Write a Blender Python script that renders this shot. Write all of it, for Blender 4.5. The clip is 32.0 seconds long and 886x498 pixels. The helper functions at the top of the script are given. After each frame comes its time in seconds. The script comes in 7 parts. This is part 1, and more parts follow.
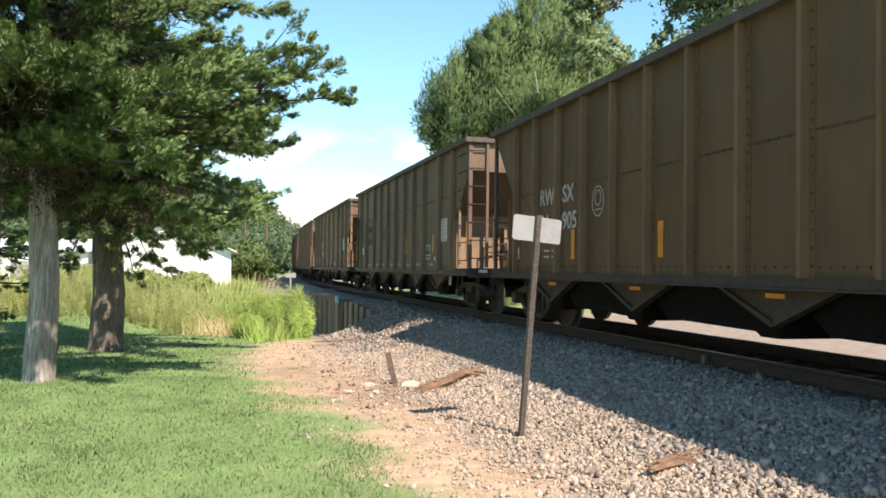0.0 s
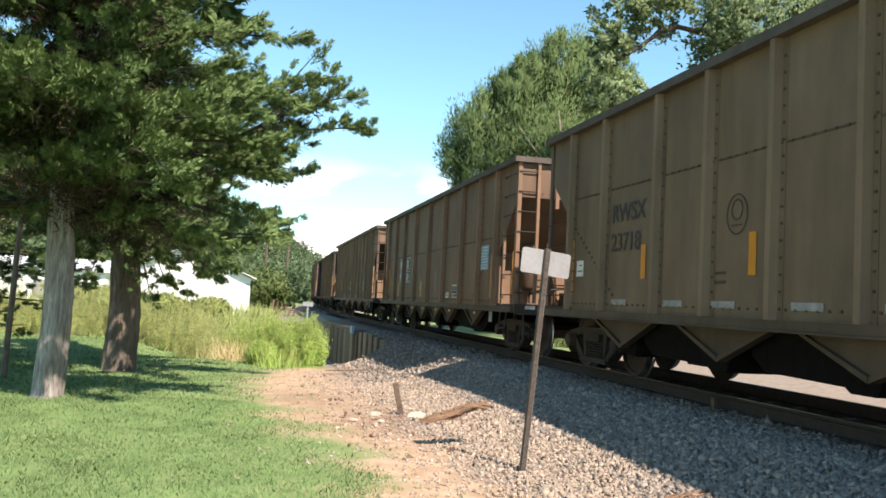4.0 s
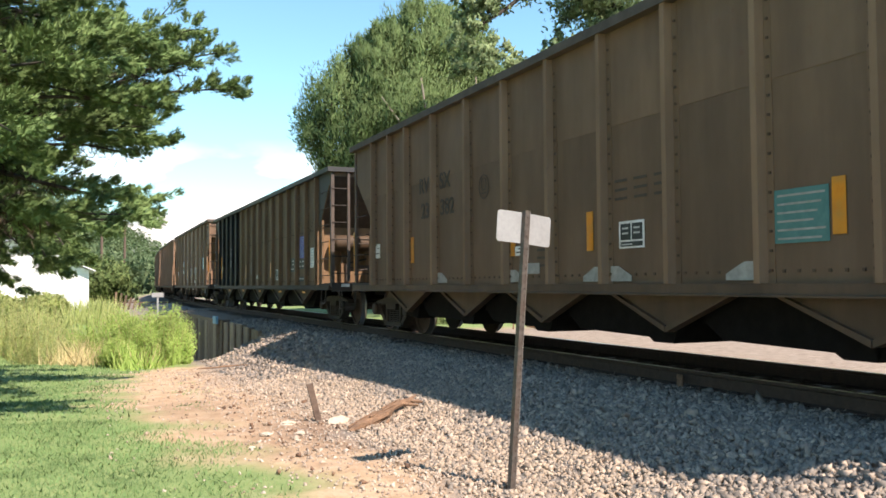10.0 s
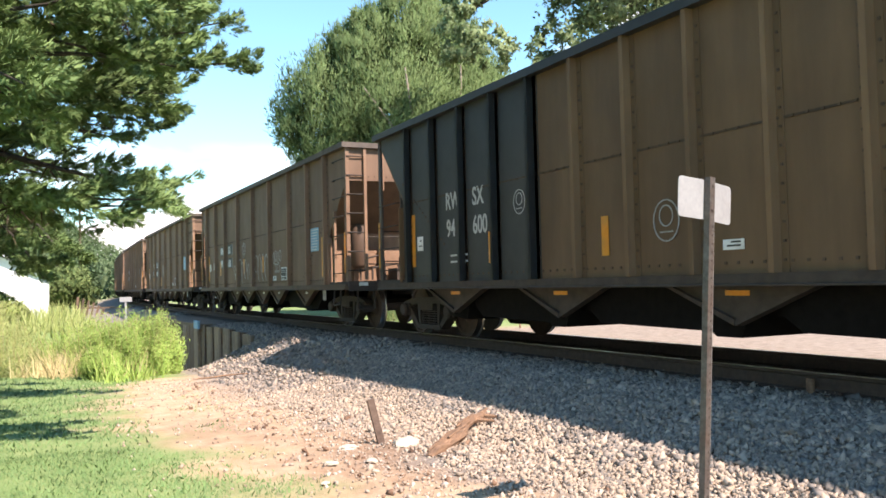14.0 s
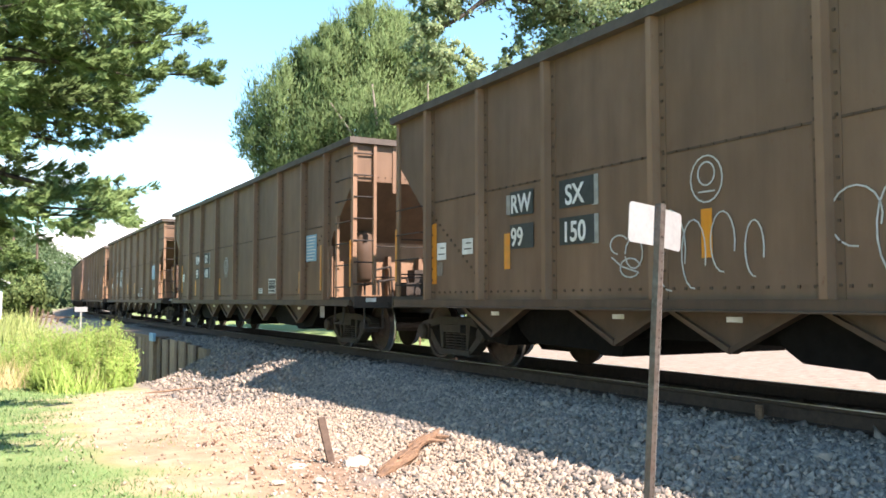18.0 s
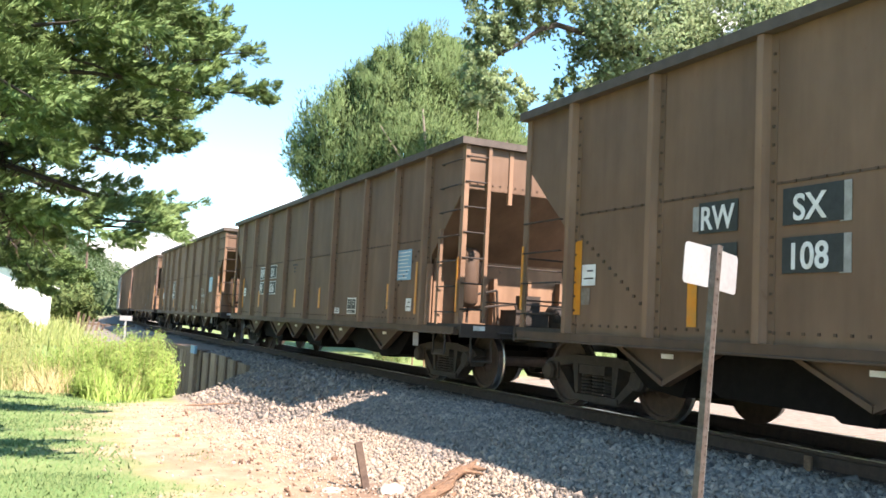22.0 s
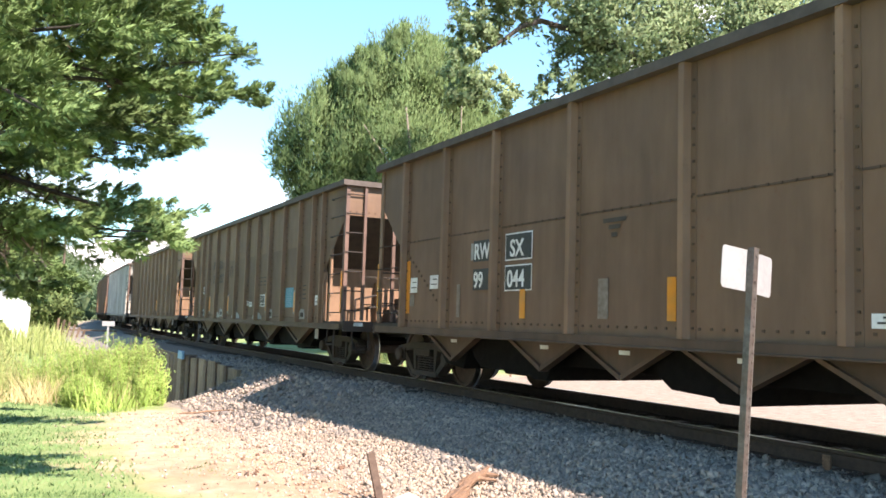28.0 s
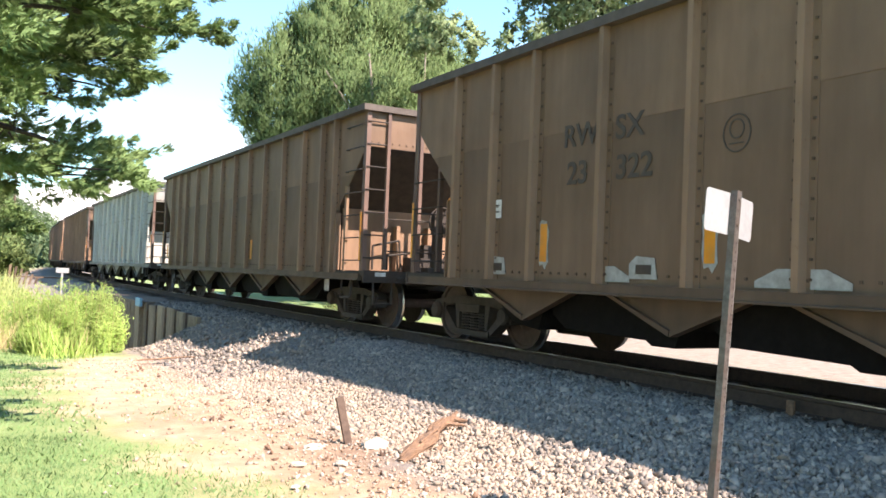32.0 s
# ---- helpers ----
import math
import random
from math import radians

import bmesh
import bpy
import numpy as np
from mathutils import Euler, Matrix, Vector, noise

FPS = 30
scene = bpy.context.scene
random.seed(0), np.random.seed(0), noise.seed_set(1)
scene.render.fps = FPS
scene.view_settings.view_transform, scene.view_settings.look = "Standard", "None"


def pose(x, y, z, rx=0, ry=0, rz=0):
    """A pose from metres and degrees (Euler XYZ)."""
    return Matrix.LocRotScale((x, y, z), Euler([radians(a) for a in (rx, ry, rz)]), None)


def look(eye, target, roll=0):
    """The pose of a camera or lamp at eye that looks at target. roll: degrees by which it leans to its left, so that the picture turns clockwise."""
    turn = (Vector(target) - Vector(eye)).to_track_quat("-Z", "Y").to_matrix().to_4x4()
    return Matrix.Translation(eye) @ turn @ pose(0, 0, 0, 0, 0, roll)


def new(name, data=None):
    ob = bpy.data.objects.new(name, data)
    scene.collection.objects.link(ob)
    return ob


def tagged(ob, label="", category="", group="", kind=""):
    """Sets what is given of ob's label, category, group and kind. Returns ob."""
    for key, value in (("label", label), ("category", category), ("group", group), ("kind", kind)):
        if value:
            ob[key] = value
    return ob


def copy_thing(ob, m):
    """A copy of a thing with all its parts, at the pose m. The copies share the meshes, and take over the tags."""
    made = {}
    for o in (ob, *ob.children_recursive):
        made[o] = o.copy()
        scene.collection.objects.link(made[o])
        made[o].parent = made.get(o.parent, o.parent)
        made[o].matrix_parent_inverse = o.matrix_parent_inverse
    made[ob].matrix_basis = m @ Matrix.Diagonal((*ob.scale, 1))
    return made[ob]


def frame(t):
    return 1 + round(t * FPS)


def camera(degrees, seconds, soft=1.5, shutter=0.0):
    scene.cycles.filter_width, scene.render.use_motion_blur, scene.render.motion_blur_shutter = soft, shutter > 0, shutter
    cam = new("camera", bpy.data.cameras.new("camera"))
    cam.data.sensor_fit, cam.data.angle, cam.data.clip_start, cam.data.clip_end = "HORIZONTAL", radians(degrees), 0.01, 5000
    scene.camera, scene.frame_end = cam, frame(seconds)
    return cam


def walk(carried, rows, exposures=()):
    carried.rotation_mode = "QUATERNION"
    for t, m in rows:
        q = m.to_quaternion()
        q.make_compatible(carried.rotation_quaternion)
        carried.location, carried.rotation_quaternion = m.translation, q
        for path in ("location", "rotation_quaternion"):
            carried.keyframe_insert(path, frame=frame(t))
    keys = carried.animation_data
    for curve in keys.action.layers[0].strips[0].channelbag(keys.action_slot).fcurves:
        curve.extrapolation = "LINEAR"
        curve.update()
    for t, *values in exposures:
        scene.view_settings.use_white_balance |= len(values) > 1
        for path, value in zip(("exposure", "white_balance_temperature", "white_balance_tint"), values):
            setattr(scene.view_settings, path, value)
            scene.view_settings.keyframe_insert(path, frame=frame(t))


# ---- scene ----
cam = camera(54.49, 32.0, 1.65)

# seconds, place, heading from +y towards +x, pitch, roll
PATH = [
    (0, -6.837, 0.937, 1.030, 14.407, 1.251, 0.656),
    (0.5, -6.791, 1.016, 1.005, 14.148, 1.637, 0.906),
    (1, -6.771, 0.986, 1.000, 15.574, 2.033, 0.474),
    (1.5, -6.787, 0.918, 0.973, 16.235, 2.214, 0.149),
    (2, -6.756, 0.948, 0.990, 16.972, 1.488, -1.155),
    (2.5, -6.748, 0.963, 0.982, 16.922, 1.960, -0.212),
    (3, -6.748, 0.960, 0.995, 17.647, 1.853, -0.463),
    (3.5, -6.763, 0.914, 0.996, 15.314, 2.165, 1.536),
    (4, -6.720, 0.899, 0.978, 12.953, 3.563, 2.897),
    (4.5, -6.742, 0.957, 0.958, 14.068, 2.983, 3.687),
    (6.5, -6.797, 1.190, 1.002, 14.371, 1.883, 1.791),
    (7, -6.710, 1.185, 1.032, 14.119, 2.540, 2.636),
    (7.5, -6.740, 1.252, 1.005, 11.695, 2.088, 3.862),
    (8, -6.841, 1.481, 0.991, 12.997, 4.992, 2.515),
    (8.5, -6.927, 1.841, 1.011, 10.644, 4.518, 2.168),
    (9, -6.951, 2.238, 0.993, 9.561, 5.144, 2.454),
    (9.5, -7.052, 2.576, 1.007, 19.692, 5.598, 1.607),
    (10, -7.109, 2.916, 0.988, 23.238, 2.304, -0.406),
    (10.5, -7.057, 3.306, 1.007, 22.684, 4.095, 2.870),
    (11, -7.149, 3.568, 0.948, 23.543, 2.942, 1.536),
    (11.5, -7.204, 3.938, 0.973, 25.320, 3.584, 0.582),
    (12, -7.229, 4.326, 0.921, 23.954, 3.494, 0.402),
    (12.5, -7.366, 4.569, 0.962, 27.286, 3.659, 1.650),
    (13, -7.594, 4.695, 0.959, 26.319, 2.838, 1.614),
    (13.5, -7.553, 4.919, 0.952, 24.784, 2.662, -2.125),
    (14, -7.613, 4.876, 0.954, 26.028, 2.231, -1.396),
    (14.5, -7.598, 4.889, 0.952, 25.681, 2.429, -0.511),
    (16.5, -7.541, 4.854, 0.937, 27.737, 2.504, -1.657),
    (17, -7.529, 4.867, 0.948, 28.215, 1.802, 0.064),
    (17.5, -7.504, 4.876, 0.959, 28.930, 2.430, -0.634),
    (18, -7.528, 4.861, 0.969, 28.401, 3.366, -0.025),
    (18.5, -7.494, 4.891, 0.973, 28.354, 4.305, 1.142),
    (19, -7.450, 4.896, 0.978, 30.673, 4.097, 0.516),
    (19.5, -7.486, 4.851, 0.985, 30.632, 4.724, 0.508),
    (20, -7.500, 4.849, 0.986, 30.070, 5.265, 1.941),
    (20.5, -7.507, 4.860, 0.976, 29.566, 4.855, 3.975),
    (21, -7.493, 4.871, 0.977, 28.734, 4.037, 3.562),
    (21.5, -7.508, 4.884, 0.978, 28.159, 4.510, 4.030),
    (22, -7.546, 4.932, 0.997, 25.569, 5.012, 2.974),
    (22.5, -7.645, 5.068, 1.003, 27.315, 5.905, 2.216),
    (23, -7.719, 5.191, 1.063, 29.164, 5.063, 1.054),
    (23.5, -7.790, 5.183, 1.072, 29.446, 4.858, 1.806),
    (24, -7.805, 5.200, 1.082, 29.310, 6.003, 1.970),
    (24.5, -7.840, 5.183, 1.086, 28.480, 6.050, 0.661),
    (25, -7.866, 5.168, 1.058, 27.624, 5.456, 0.471),
    (25.5, -7.789, 5.189, 1.059, 28.684, 4.410, 1.783),
    (27.5, -7.743, 5.217, 1.061, 27.862, 5.417, 2.998),
    (28, -7.739, 5.213, 1.067, 26.963, 4.861, 1.742),
    (28.5, -7.775, 5.197, 1.072, 26.658, 4.319, 1.300),
    (29, -7.787, 5.203, 1.061, 25.412, 3.314, 0.843),
    (29.5, -7.840, 5.234, 1.061, 26.467, 3.835, 0.648),
    (30, -7.976, 5.313, 1.055, 29.203, 2.619, -0.522),
    (30.5, -7.948, 5.353, 1.071, 29.552, 2.639, 0.242),
    (31, -7.864, 5.378, 1.062, 30.541, 2.446, 1.654),
    (31.5, -7.814, 5.365, 1.055, 30.077, 2.706, 1.969),
    (32, -7.779, 5.384, 1.003, 29.796, 1.724, 2.263),
]


def aim(x, y, z, yaw, pitch, roll):
    a, b = radians(yaw), radians(pitch)
    eye = Vector((x, y, z))
    return look(eye, eye + Vector((math.sin(a) * math.cos(b), math.cos(a) * math.cos(b), math.sin(b))), roll)


EXPOSURES = [(0, 1.0, 7150, 17), (9, 0.98, 7150, 17), (10, 1.08, 7150, 18), (11, 1.16, 7100, 19), (12.5, 1.31, 7050, 20), (14, 1.36, 7000, 21), (17, 1.60, 7000, 21), (19, 1.68, 7000, 21), (32, 1.70, 7000, 22)]
walk(cam, [(r[0], aim(*r[1:])) for r in PATH], EXPOSURES)

# ---------------------------------------------------------------- light
SUN_AZ, SUN_EL = radians(159), radians(49)
world = bpy.data.worlds.new("sky")
scene.world = world
world.use_nodes = True
wn, wl = world.node_tree.nodes, world.node_tree.links
wn.clear()
sky = wn.new("ShaderNodeTexSky")
sky.sky_type, sky.sun_disc = "NISHITA", False
sky.sun_elevation, sky.sun_rotation = SUN_EL, SUN_AZ
sky.air_density, sky.dust_density, sky.ozone_density = 1.0, 0.1, 1.6
geo = wn.new("ShaderNodeTexCoord")
cl_map = wn.new("ShaderNodeMapping")
cl_map.inputs["Scale"].default_value = (2.2, 2.2, 6.0)
cl_noise = wn.new("ShaderNodeTexNoise")
cl_noise.inputs["Scale"].default_value, cl_noise.inputs["Detail"].default_value = 2.4, 8.0
cl_ramp = wn.new("ShaderNodeValToRGB")
cl_ramp.color_ramp.elements[0].position, cl_ramp.color_ramp.elements[1].position = 0.43, 0.50
sep = wn.new("ShaderNodeSeparateXYZ")
low = wn.new("ShaderNodeMapRange")
low.inputs["From Min"].default_value, low.inputs["From Max"].default_value = 0.165, 0.085
low.inputs["To Min"].default_value, low.inputs["To Max"].default_value = 0.0, 1.0
mul = wn.new("ShaderNodeMath")
mul.operation = "MULTIPLY"
cmix = wn.new("ShaderNodeMix")
cmix.data_type = "RGBA"
cmix.inputs["B"].default_value = (7.0, 7.1, 7.2, 1)
bg = wn.new("ShaderNodeBackground")
bg.inputs["Strength"].default_value = 0.125
wout = wn.new("ShaderNodeOutputWorld")
wl.new(geo.outputs["Generated"], cl_map.inputs["Vector"])
wl.new(cl_map.outputs["Vector"], cl_noise.inputs["Vector"])
wl.new(cl_noise.outputs["Fac"], cl_ramp.inputs["Fac"])
wl.new(geo.outputs["Generated"], sep.inputs["Vector"])
bank = wn.new("ShaderNodeMath")
bank.operation = "SUBTRACT"
bank.inputs[1].default_value = 0.46
lift = wn.new("ShaderNodeMath")
lift.operation, lift.use_clamp = "MULTIPLY", True
lift.inputs[1].default_value = 5.0
bank_top = wn.new("ShaderNodeMath")
bank_top.operation = "MULTIPLY"
bank_top.inputs[1].default_value = 0.26
high = wn.new("ShaderNodeMath")
high.operation = "SUBTRACT"
wl.new(sep.outputs["X"], bank.inputs[0])
wl.new(bank.outputs["Value"], lift.inputs[0])
wl.new(sep.outputs["Z"], high.inputs[0])
wl.new(lift.outputs["Value"], bank_top.inputs[0])
wl.new(bank_top.outputs["Value"], high.inputs[1])
wl.new(high.outputs["Value"], low.inputs["Value"])
wl.new(cl_ramp.outputs["Color"], mul.inputs[0])
wl.new(low.outputs["Result"], mul.inputs[1])
wl.new(mul.outputs["Value"], cmix.inputs["Factor"])
cast = wn.new("ShaderNodeMix")
cast.data_type, cast.blend_type = "RGBA", "MULTIPLY"
cast.inputs["Factor"].default_value = 1.0
cast.inputs["B"].default_value = (0.71, 1.04, 1.03, 1)
wl.new(sky.outputs["Color"], cast.inputs["A"])
wl.new(cast.outputs["Result"], cmix.inputs["A"])
wl.new(cmix.outputs["Result"], bg.inputs["Color"])
wl.new(bg.outputs["Background"], wout.inputs["Surface"])

sun = new("sun", bpy.data.lights.new("sun", "SUN"))
sun.data.energy, sun.data.angle, sun.data.color = 4.6, radians(0.53), (1.0, 0.93, 0.85)
to_sun = Vector((math.sin(SUN_AZ) * math.cos(SUN_EL), math.cos(SUN_AZ) * math.cos(SUN_EL), math.sin(SUN_EL)))
sun.matrix_world = look(to_sun * 50, (0, 0, 0))


# ---------------------------------------------------------------- materials
def mat(name, c1, c2, scale=20.0, rough=0.8, metal=0.0, bump=0.2, stain=None, stain_scale=1.5, stain_amount=0.5,
        stretch=(1, 1, 1), vary=0.0, coords="Object", translucent=0.0, dist=0.02, emit=None):
    m = bpy.data.materials.new(name)
    m.use_nodes = True
    n, l = m.node_tree.nodes, m.node_tree.links
    b = n["Principled BSDF"]
    b.inputs["Roughness"].default_value, b.inputs["Metallic"].default_value = rough, metal
    tc = n.new("ShaderNodeTexCoord")
    mp = n.new("ShaderNodeMapping")
    mp.inputs["Scale"].default_value = stretch
    l.new(tc.outputs[coords], mp.inputs["Vector"])
    fine = n.new("ShaderNodeTexNoise")
    fine.inputs["Scale"].default_value, fine.inputs["Detail"].default_value, fine.inputs["Roughness"].default_value = scale, 6.0, 0.65
    l.new(mp.outputs["Vector"], fine.inputs["Vector"])
    ramp = n.new("ShaderNodeValToRGB")
    ramp.color_ramp.elements[0].position, ramp.color_ramp.elements[1].position = 0.32, 0.68
    ramp.color_ramp.elements[0].color, ramp.color_ramp.elements[1].color = (*c1, 1), (*c2, 1)
    l.new(fine.outputs["Fac"], ramp.inputs["Fac"])
    out = ramp.outputs["Color"]
    if stain:
        big = n.new("ShaderNodeTexNoise")
        big.inputs["Scale"].default_value, big.inputs["Detail"].default_value = stain_scale, 5.0
        l.new(mp.outputs["Vector"], big.inputs["Vector"])
        r2 = n.new("ShaderNodeMapRange")
        r2.inputs["From Min"].default_value, r2.inputs["From Max"].default_value = 0.42, 0.68
        r2.inputs["To Max"].default_value = stain_amount
        l.new(big.outputs["Fac"], r2.inputs["Value"])
        mx = n.new("ShaderNodeMix")
        mx.data_type = "RGBA"
        mx.inputs["B"].default_value = (*stain, 1)
        l.new(r2.outputs["Result"], mx.inputs["Factor"])
        l.new(out, mx.inputs["A"])
        out = mx.outputs["Result"]
    if vary:
        oi = n.new("ShaderNodeObjectInfo")
        r3 = n.new("ShaderNodeMapRange")
        r3.inputs["To Min"].default_value, r3.inputs["To Max"].default_value = 1 - vary, 1 + vary
        l.new(oi.outputs["Random"], r3.inputs["Value"])
        hv = n.new("ShaderNodeHueSaturation")
        l.new(r3.outputs["Result"], hv.inputs["Value"])
        l.new(out, hv.inputs["Color"])
        out = hv.outputs["Color"]
    l.new(out, b.inputs["Base Color"])
    if bump:
        bp = n.new("ShaderNodeBump")
        bp.inputs["Strength"].default_value, bp.inputs["Distance"].default_value = bump, dist
        l.new(fine.outputs["Fac"], bp.inputs["Height"])
        l.new(bp.outputs["Normal"], b.inputs["Normal"])
    return m


def leaf_mat(name, c1, c2, trans=0.35):
    """Leaves: colour varies leaf by leaf, light shines through."""
    m = bpy.data.materials.new(name)
    m.use_nodes = True
    n, l = m.node_tree.nodes, m.node_tree.links
    b = n["Principled BSDF"]
    b.inputs["Roughness"].default_value = 0.8
    b.inputs["Specular IOR Level"].default_value = 0.2
    g = n.new("ShaderNodeNewGeometry")
    ramp = n.new("ShaderNodeValToRGB")
    ramp.color_ramp.elements[0].color, ramp.color_ramp.elements[1].color = (*c1, 1), (*c2, 1)
    l.new(g.outputs["Random Per Island"], ramp.inputs["Fac"])
    tc = n.new("ShaderNodeTexCoord")
    no = n.new("ShaderNodeTexNoise")
    no.inputs["Scale"].default_value, no.inputs["Detail"].default_value, no.inputs["Roughness"].default_value = 1.3, 4.0, 0.7
    l.new(tc.outputs["Object"], no.inputs["Vector"])
    mr = n.new("ShaderNodeMapRange")
    mr.inputs["From Min"].default_value, mr.inputs["From Max"].default_value = 0.3, 0.7
    mr.inputs["To Min"].default_value, mr.inputs["To Max"].default_value = 0.6, 1.4
    l.new(no.outputs["Fac"], mr.inputs["Value"])
    hv = n.new("ShaderNodeHueSaturation")
    l.new(mr.outputs["Result"], hv.inputs["Value"])
    l.new(ramp.outputs["Color"], hv.inputs["Color"])
    l.new(hv.outputs["Color"], b.inputs["Base Color"])
    t = n.new("ShaderNodeBsdfTranslucent")
    l.new(hv.outputs["Color"], t.inputs["Color"])
    mx = n.new("ShaderNodeMixShader")
    mx.inputs["Fac"].default_value = trans
    l.new(b.outputs["BSDF"], mx.inputs[1])
    l.new(t.outputs["BSDF"], mx.inputs[2])
    l.new(mx.outputs["Shader"], n["Material Output"].inputs["Surface"])
    return m


def car_paint(name, c1, c2, rust=(0.15, 0.06, 0.028), rust_amount=0.35, rough=0.72):
    """Old car paint: vertical streaks, soft dust, small rust spots and shallow dents, different on every car."""
    m = bpy.data.materials.new(name)
    m.use_nodes = True
    n, l = m.node_tree.nodes, m.node_tree.links
    b = n["Principled BSDF"]
    b.inputs["Roughness"].default_value = rough
    tc, oi = n.new("ShaderNodeTexCoord"), n.new("ShaderNodeObjectInfo")
    away = n.new("ShaderNodeMath")
    away.operation = "MULTIPLY"
    away.inputs[1].default_value = 37.0
    l.new(oi.outputs["Random"], away.inputs[0])
    mv = n.new("ShaderNodeVectorMath")
    l.new(tc.outputs["Object"], mv.inputs[0])
    l.new(away.outputs["Value"], mv.inputs[1])

    def noise(scale, stretch, detail=5.0, rough_n=0.6):
        mp = n.new("ShaderNodeMapping")
        mp.inputs["Scale"].default_value = stretch
        l.new(mv.outputs["Vector"], mp.inputs["Vector"])
        no = n.new("ShaderNodeTexNoise")
        no.inputs["Scale"].default_value, no.inputs["Detail"].default_value, no.inputs["Roughness"].default_value = scale, detail, rough_n
        l.new(mp.outputs["Vector"], no.inputs["Vector"])
        return no.outputs["Fac"]

    def ranged(v, a, c, lo, hi):
        mr = n.new("ShaderNodeMapRange")
        mr.inputs["From Min"].default_value, mr.inputs["From Max"].default_value = a, c
        mr.inputs["To Min"].default_value, mr.inputs["To Max"].default_value = lo, hi
        l.new(v, mr.inputs["Value"])
        return mr.outputs["Result"]

    streak = noise(2.6, (1, 1, 0.3))
    ramp = n.new("ShaderNodeValToRGB")
    ramp.color_ramp.elements[0].position, ramp.color_ramp.elements[1].position = 0.22, 0.78
    ramp.color_ramp.elements[0].color, ramp.color_ramp.elements[1].color = (*c1, 1), (*c2, 1)
    l.new(streak, ramp.inputs["Fac"])
    spots = ranged(noise(11.0, (1, 1, 0.7), 4.0, 0.7), 0.62, 0.74, 0.0, rust_amount)
    mx = n.new("ShaderNodeMix")
    mx.data_type = "RGBA"
    mx.inputs["B"].default_value = (*rust, 1)
    l.new(spots, mx.inputs["Factor"])
    l.new(ramp.outputs["Color"], mx.inputs["A"])
    runs = n.new("ShaderNodeHueSaturation")
    l.new(ranged(noise(4.5, (1, 1, 0.07), 4.0, 0.6), 0.3, 0.7, 0.88, 1.09), runs.inputs["Value"])
    l.new(mx.outputs["Result"], runs.inputs["Color"])
    hv = n.new("ShaderNodeHueSaturation")
    l.new(ranged(noise(0.9, (1, 1, 0.6), 4.0), 0.3, 0.7, 0.80, 1.18), hv.inputs["Value"])
    l.new(runs.outputs["Color"], hv.inputs["Color"])
    h2 = n.new("ShaderNodeHueSaturation")
    l.new(ranged(oi.outputs["Random"], 0, 1, 0.93, 1.07), h2.inputs["Value"])
    l.new(hv.outputs["Color"], h2.inputs["Color"])
    l.new(h2.outputs["Color"], b.inputs["Base Color"])
    dent = n.new("ShaderNodeBump")
    dent.inputs["Strength"].default_value, dent.inputs["Distance"].default_value = 0.35, 0.12
    l.new(noise(1.1, (1, 1, 1), 2.0), dent.inputs["Height"])
    grit = n.new("ShaderNodeBump")
    grit.inputs["Strength"].default_value, grit.inputs["Distance"].default_value = 0.12, 0.01
    l.new(noise(60.0, (1, 1, 1)), grit.inputs["Height"])
    l.new(dent.outputs["Normal"], grit.inputs["Normal"])
    l.new(grit.outputs["Normal"], b.inputs["Normal"])
    return m


PAINTS = {"brown": ((0.134, 0.076, 0.044), (0.184, 0.108, 0.065)), "taupe": ((0.138, 0.080, 0.046), (0.184, 0.111, 0.066)),
          "rusty_brown": ((0.098, 0.055, 0.026), (0.138, 0.079, 0.038)), "weathered_silver": ((0.25, 0.24, 0.215), (0.34, 0.33, 0.295)), "drab": ((0.131, 0.084, 0.049), (0.175, 0.117, 0.071))}
M_BROWN, M_TAUPE, M_RUST, M_SILVER, M_DRAB = [car_paint(k + "_car_paint", *v) for k, v in PAINTS.items()]
M_DULL_TAUPE = car_paint("dull_taupe_car_paint", *[tuple(0.82 * q for q in c) for c in PAINTS["taupe"][:2]])
# Rubbed paint, also lightened for the light that raised ribs and flanges catch
M_WORN_LIT = {k + "_car_paint": car_paint("rubbed_" + k + "_rib_paint", tuple(1.4 * q for q in v[0]), tuple(1.4 * q for q in v[1]), rust_amount=0.55) for k, v in PAINTS.items()}
# Body paint at about half value, for sills, gussets, seam strips and tanks
M_DARKENED = {k + "_car_paint": car_paint("darkened_" + k + "_paint", tuple(0.42 * q for q in v[0]), tuple(0.6 * q for q in v[1]), (0.05, 0.03, 0.02), 0.7) for k, v in PAINTS.items()}
M_SLOPE = {k + "_car_paint": car_paint("dusty_" + k + "_slope_paint", tuple(0.85 * q for q in v[0]), tuple(1.0 * q for q in v[1]), (0.06, 0.04, 0.03), 0.5) for k, v in PAINTS.items()}
M_DUSTED = {k + "_car_paint": car_paint("pale_dusted_" + k + "_paint", tuple(1.25 * q for q in v[0]), tuple(1.6 * q for q in v[1]), (0.10, 0.06, 0.04), 0.6) for k, v in PAINTS.items()}
M_ENDIRON = car_paint("rusty_end_iron_paint", (0.105, 0.062, 0.046), (0.165, 0.102, 0.078), (0.16, 0.07, 0.04), 0.6)
M_SOOTED = car_paint("sooted_frame_paint", (0.060, 0.044, 0.035), (0.105, 0.078, 0.062), (0.12, 0.06, 0.035), 0.5)
M_RIVET = mat("rust_stained_rivets", (0.06, 0.036, 0.022), (0.10, 0.062, 0.04), 9.0, 0.85, 0, 0.2)
# Grime-dark steel; on slope sheets its darkness stands for shade under the end
M_GRIME_SHADE = mat("grimy_shaded_brown_steel", (0.032, 0.022, 0.016), (0.062, 0.044, 0.031), 6.0, 0.8, 0, 0.2)
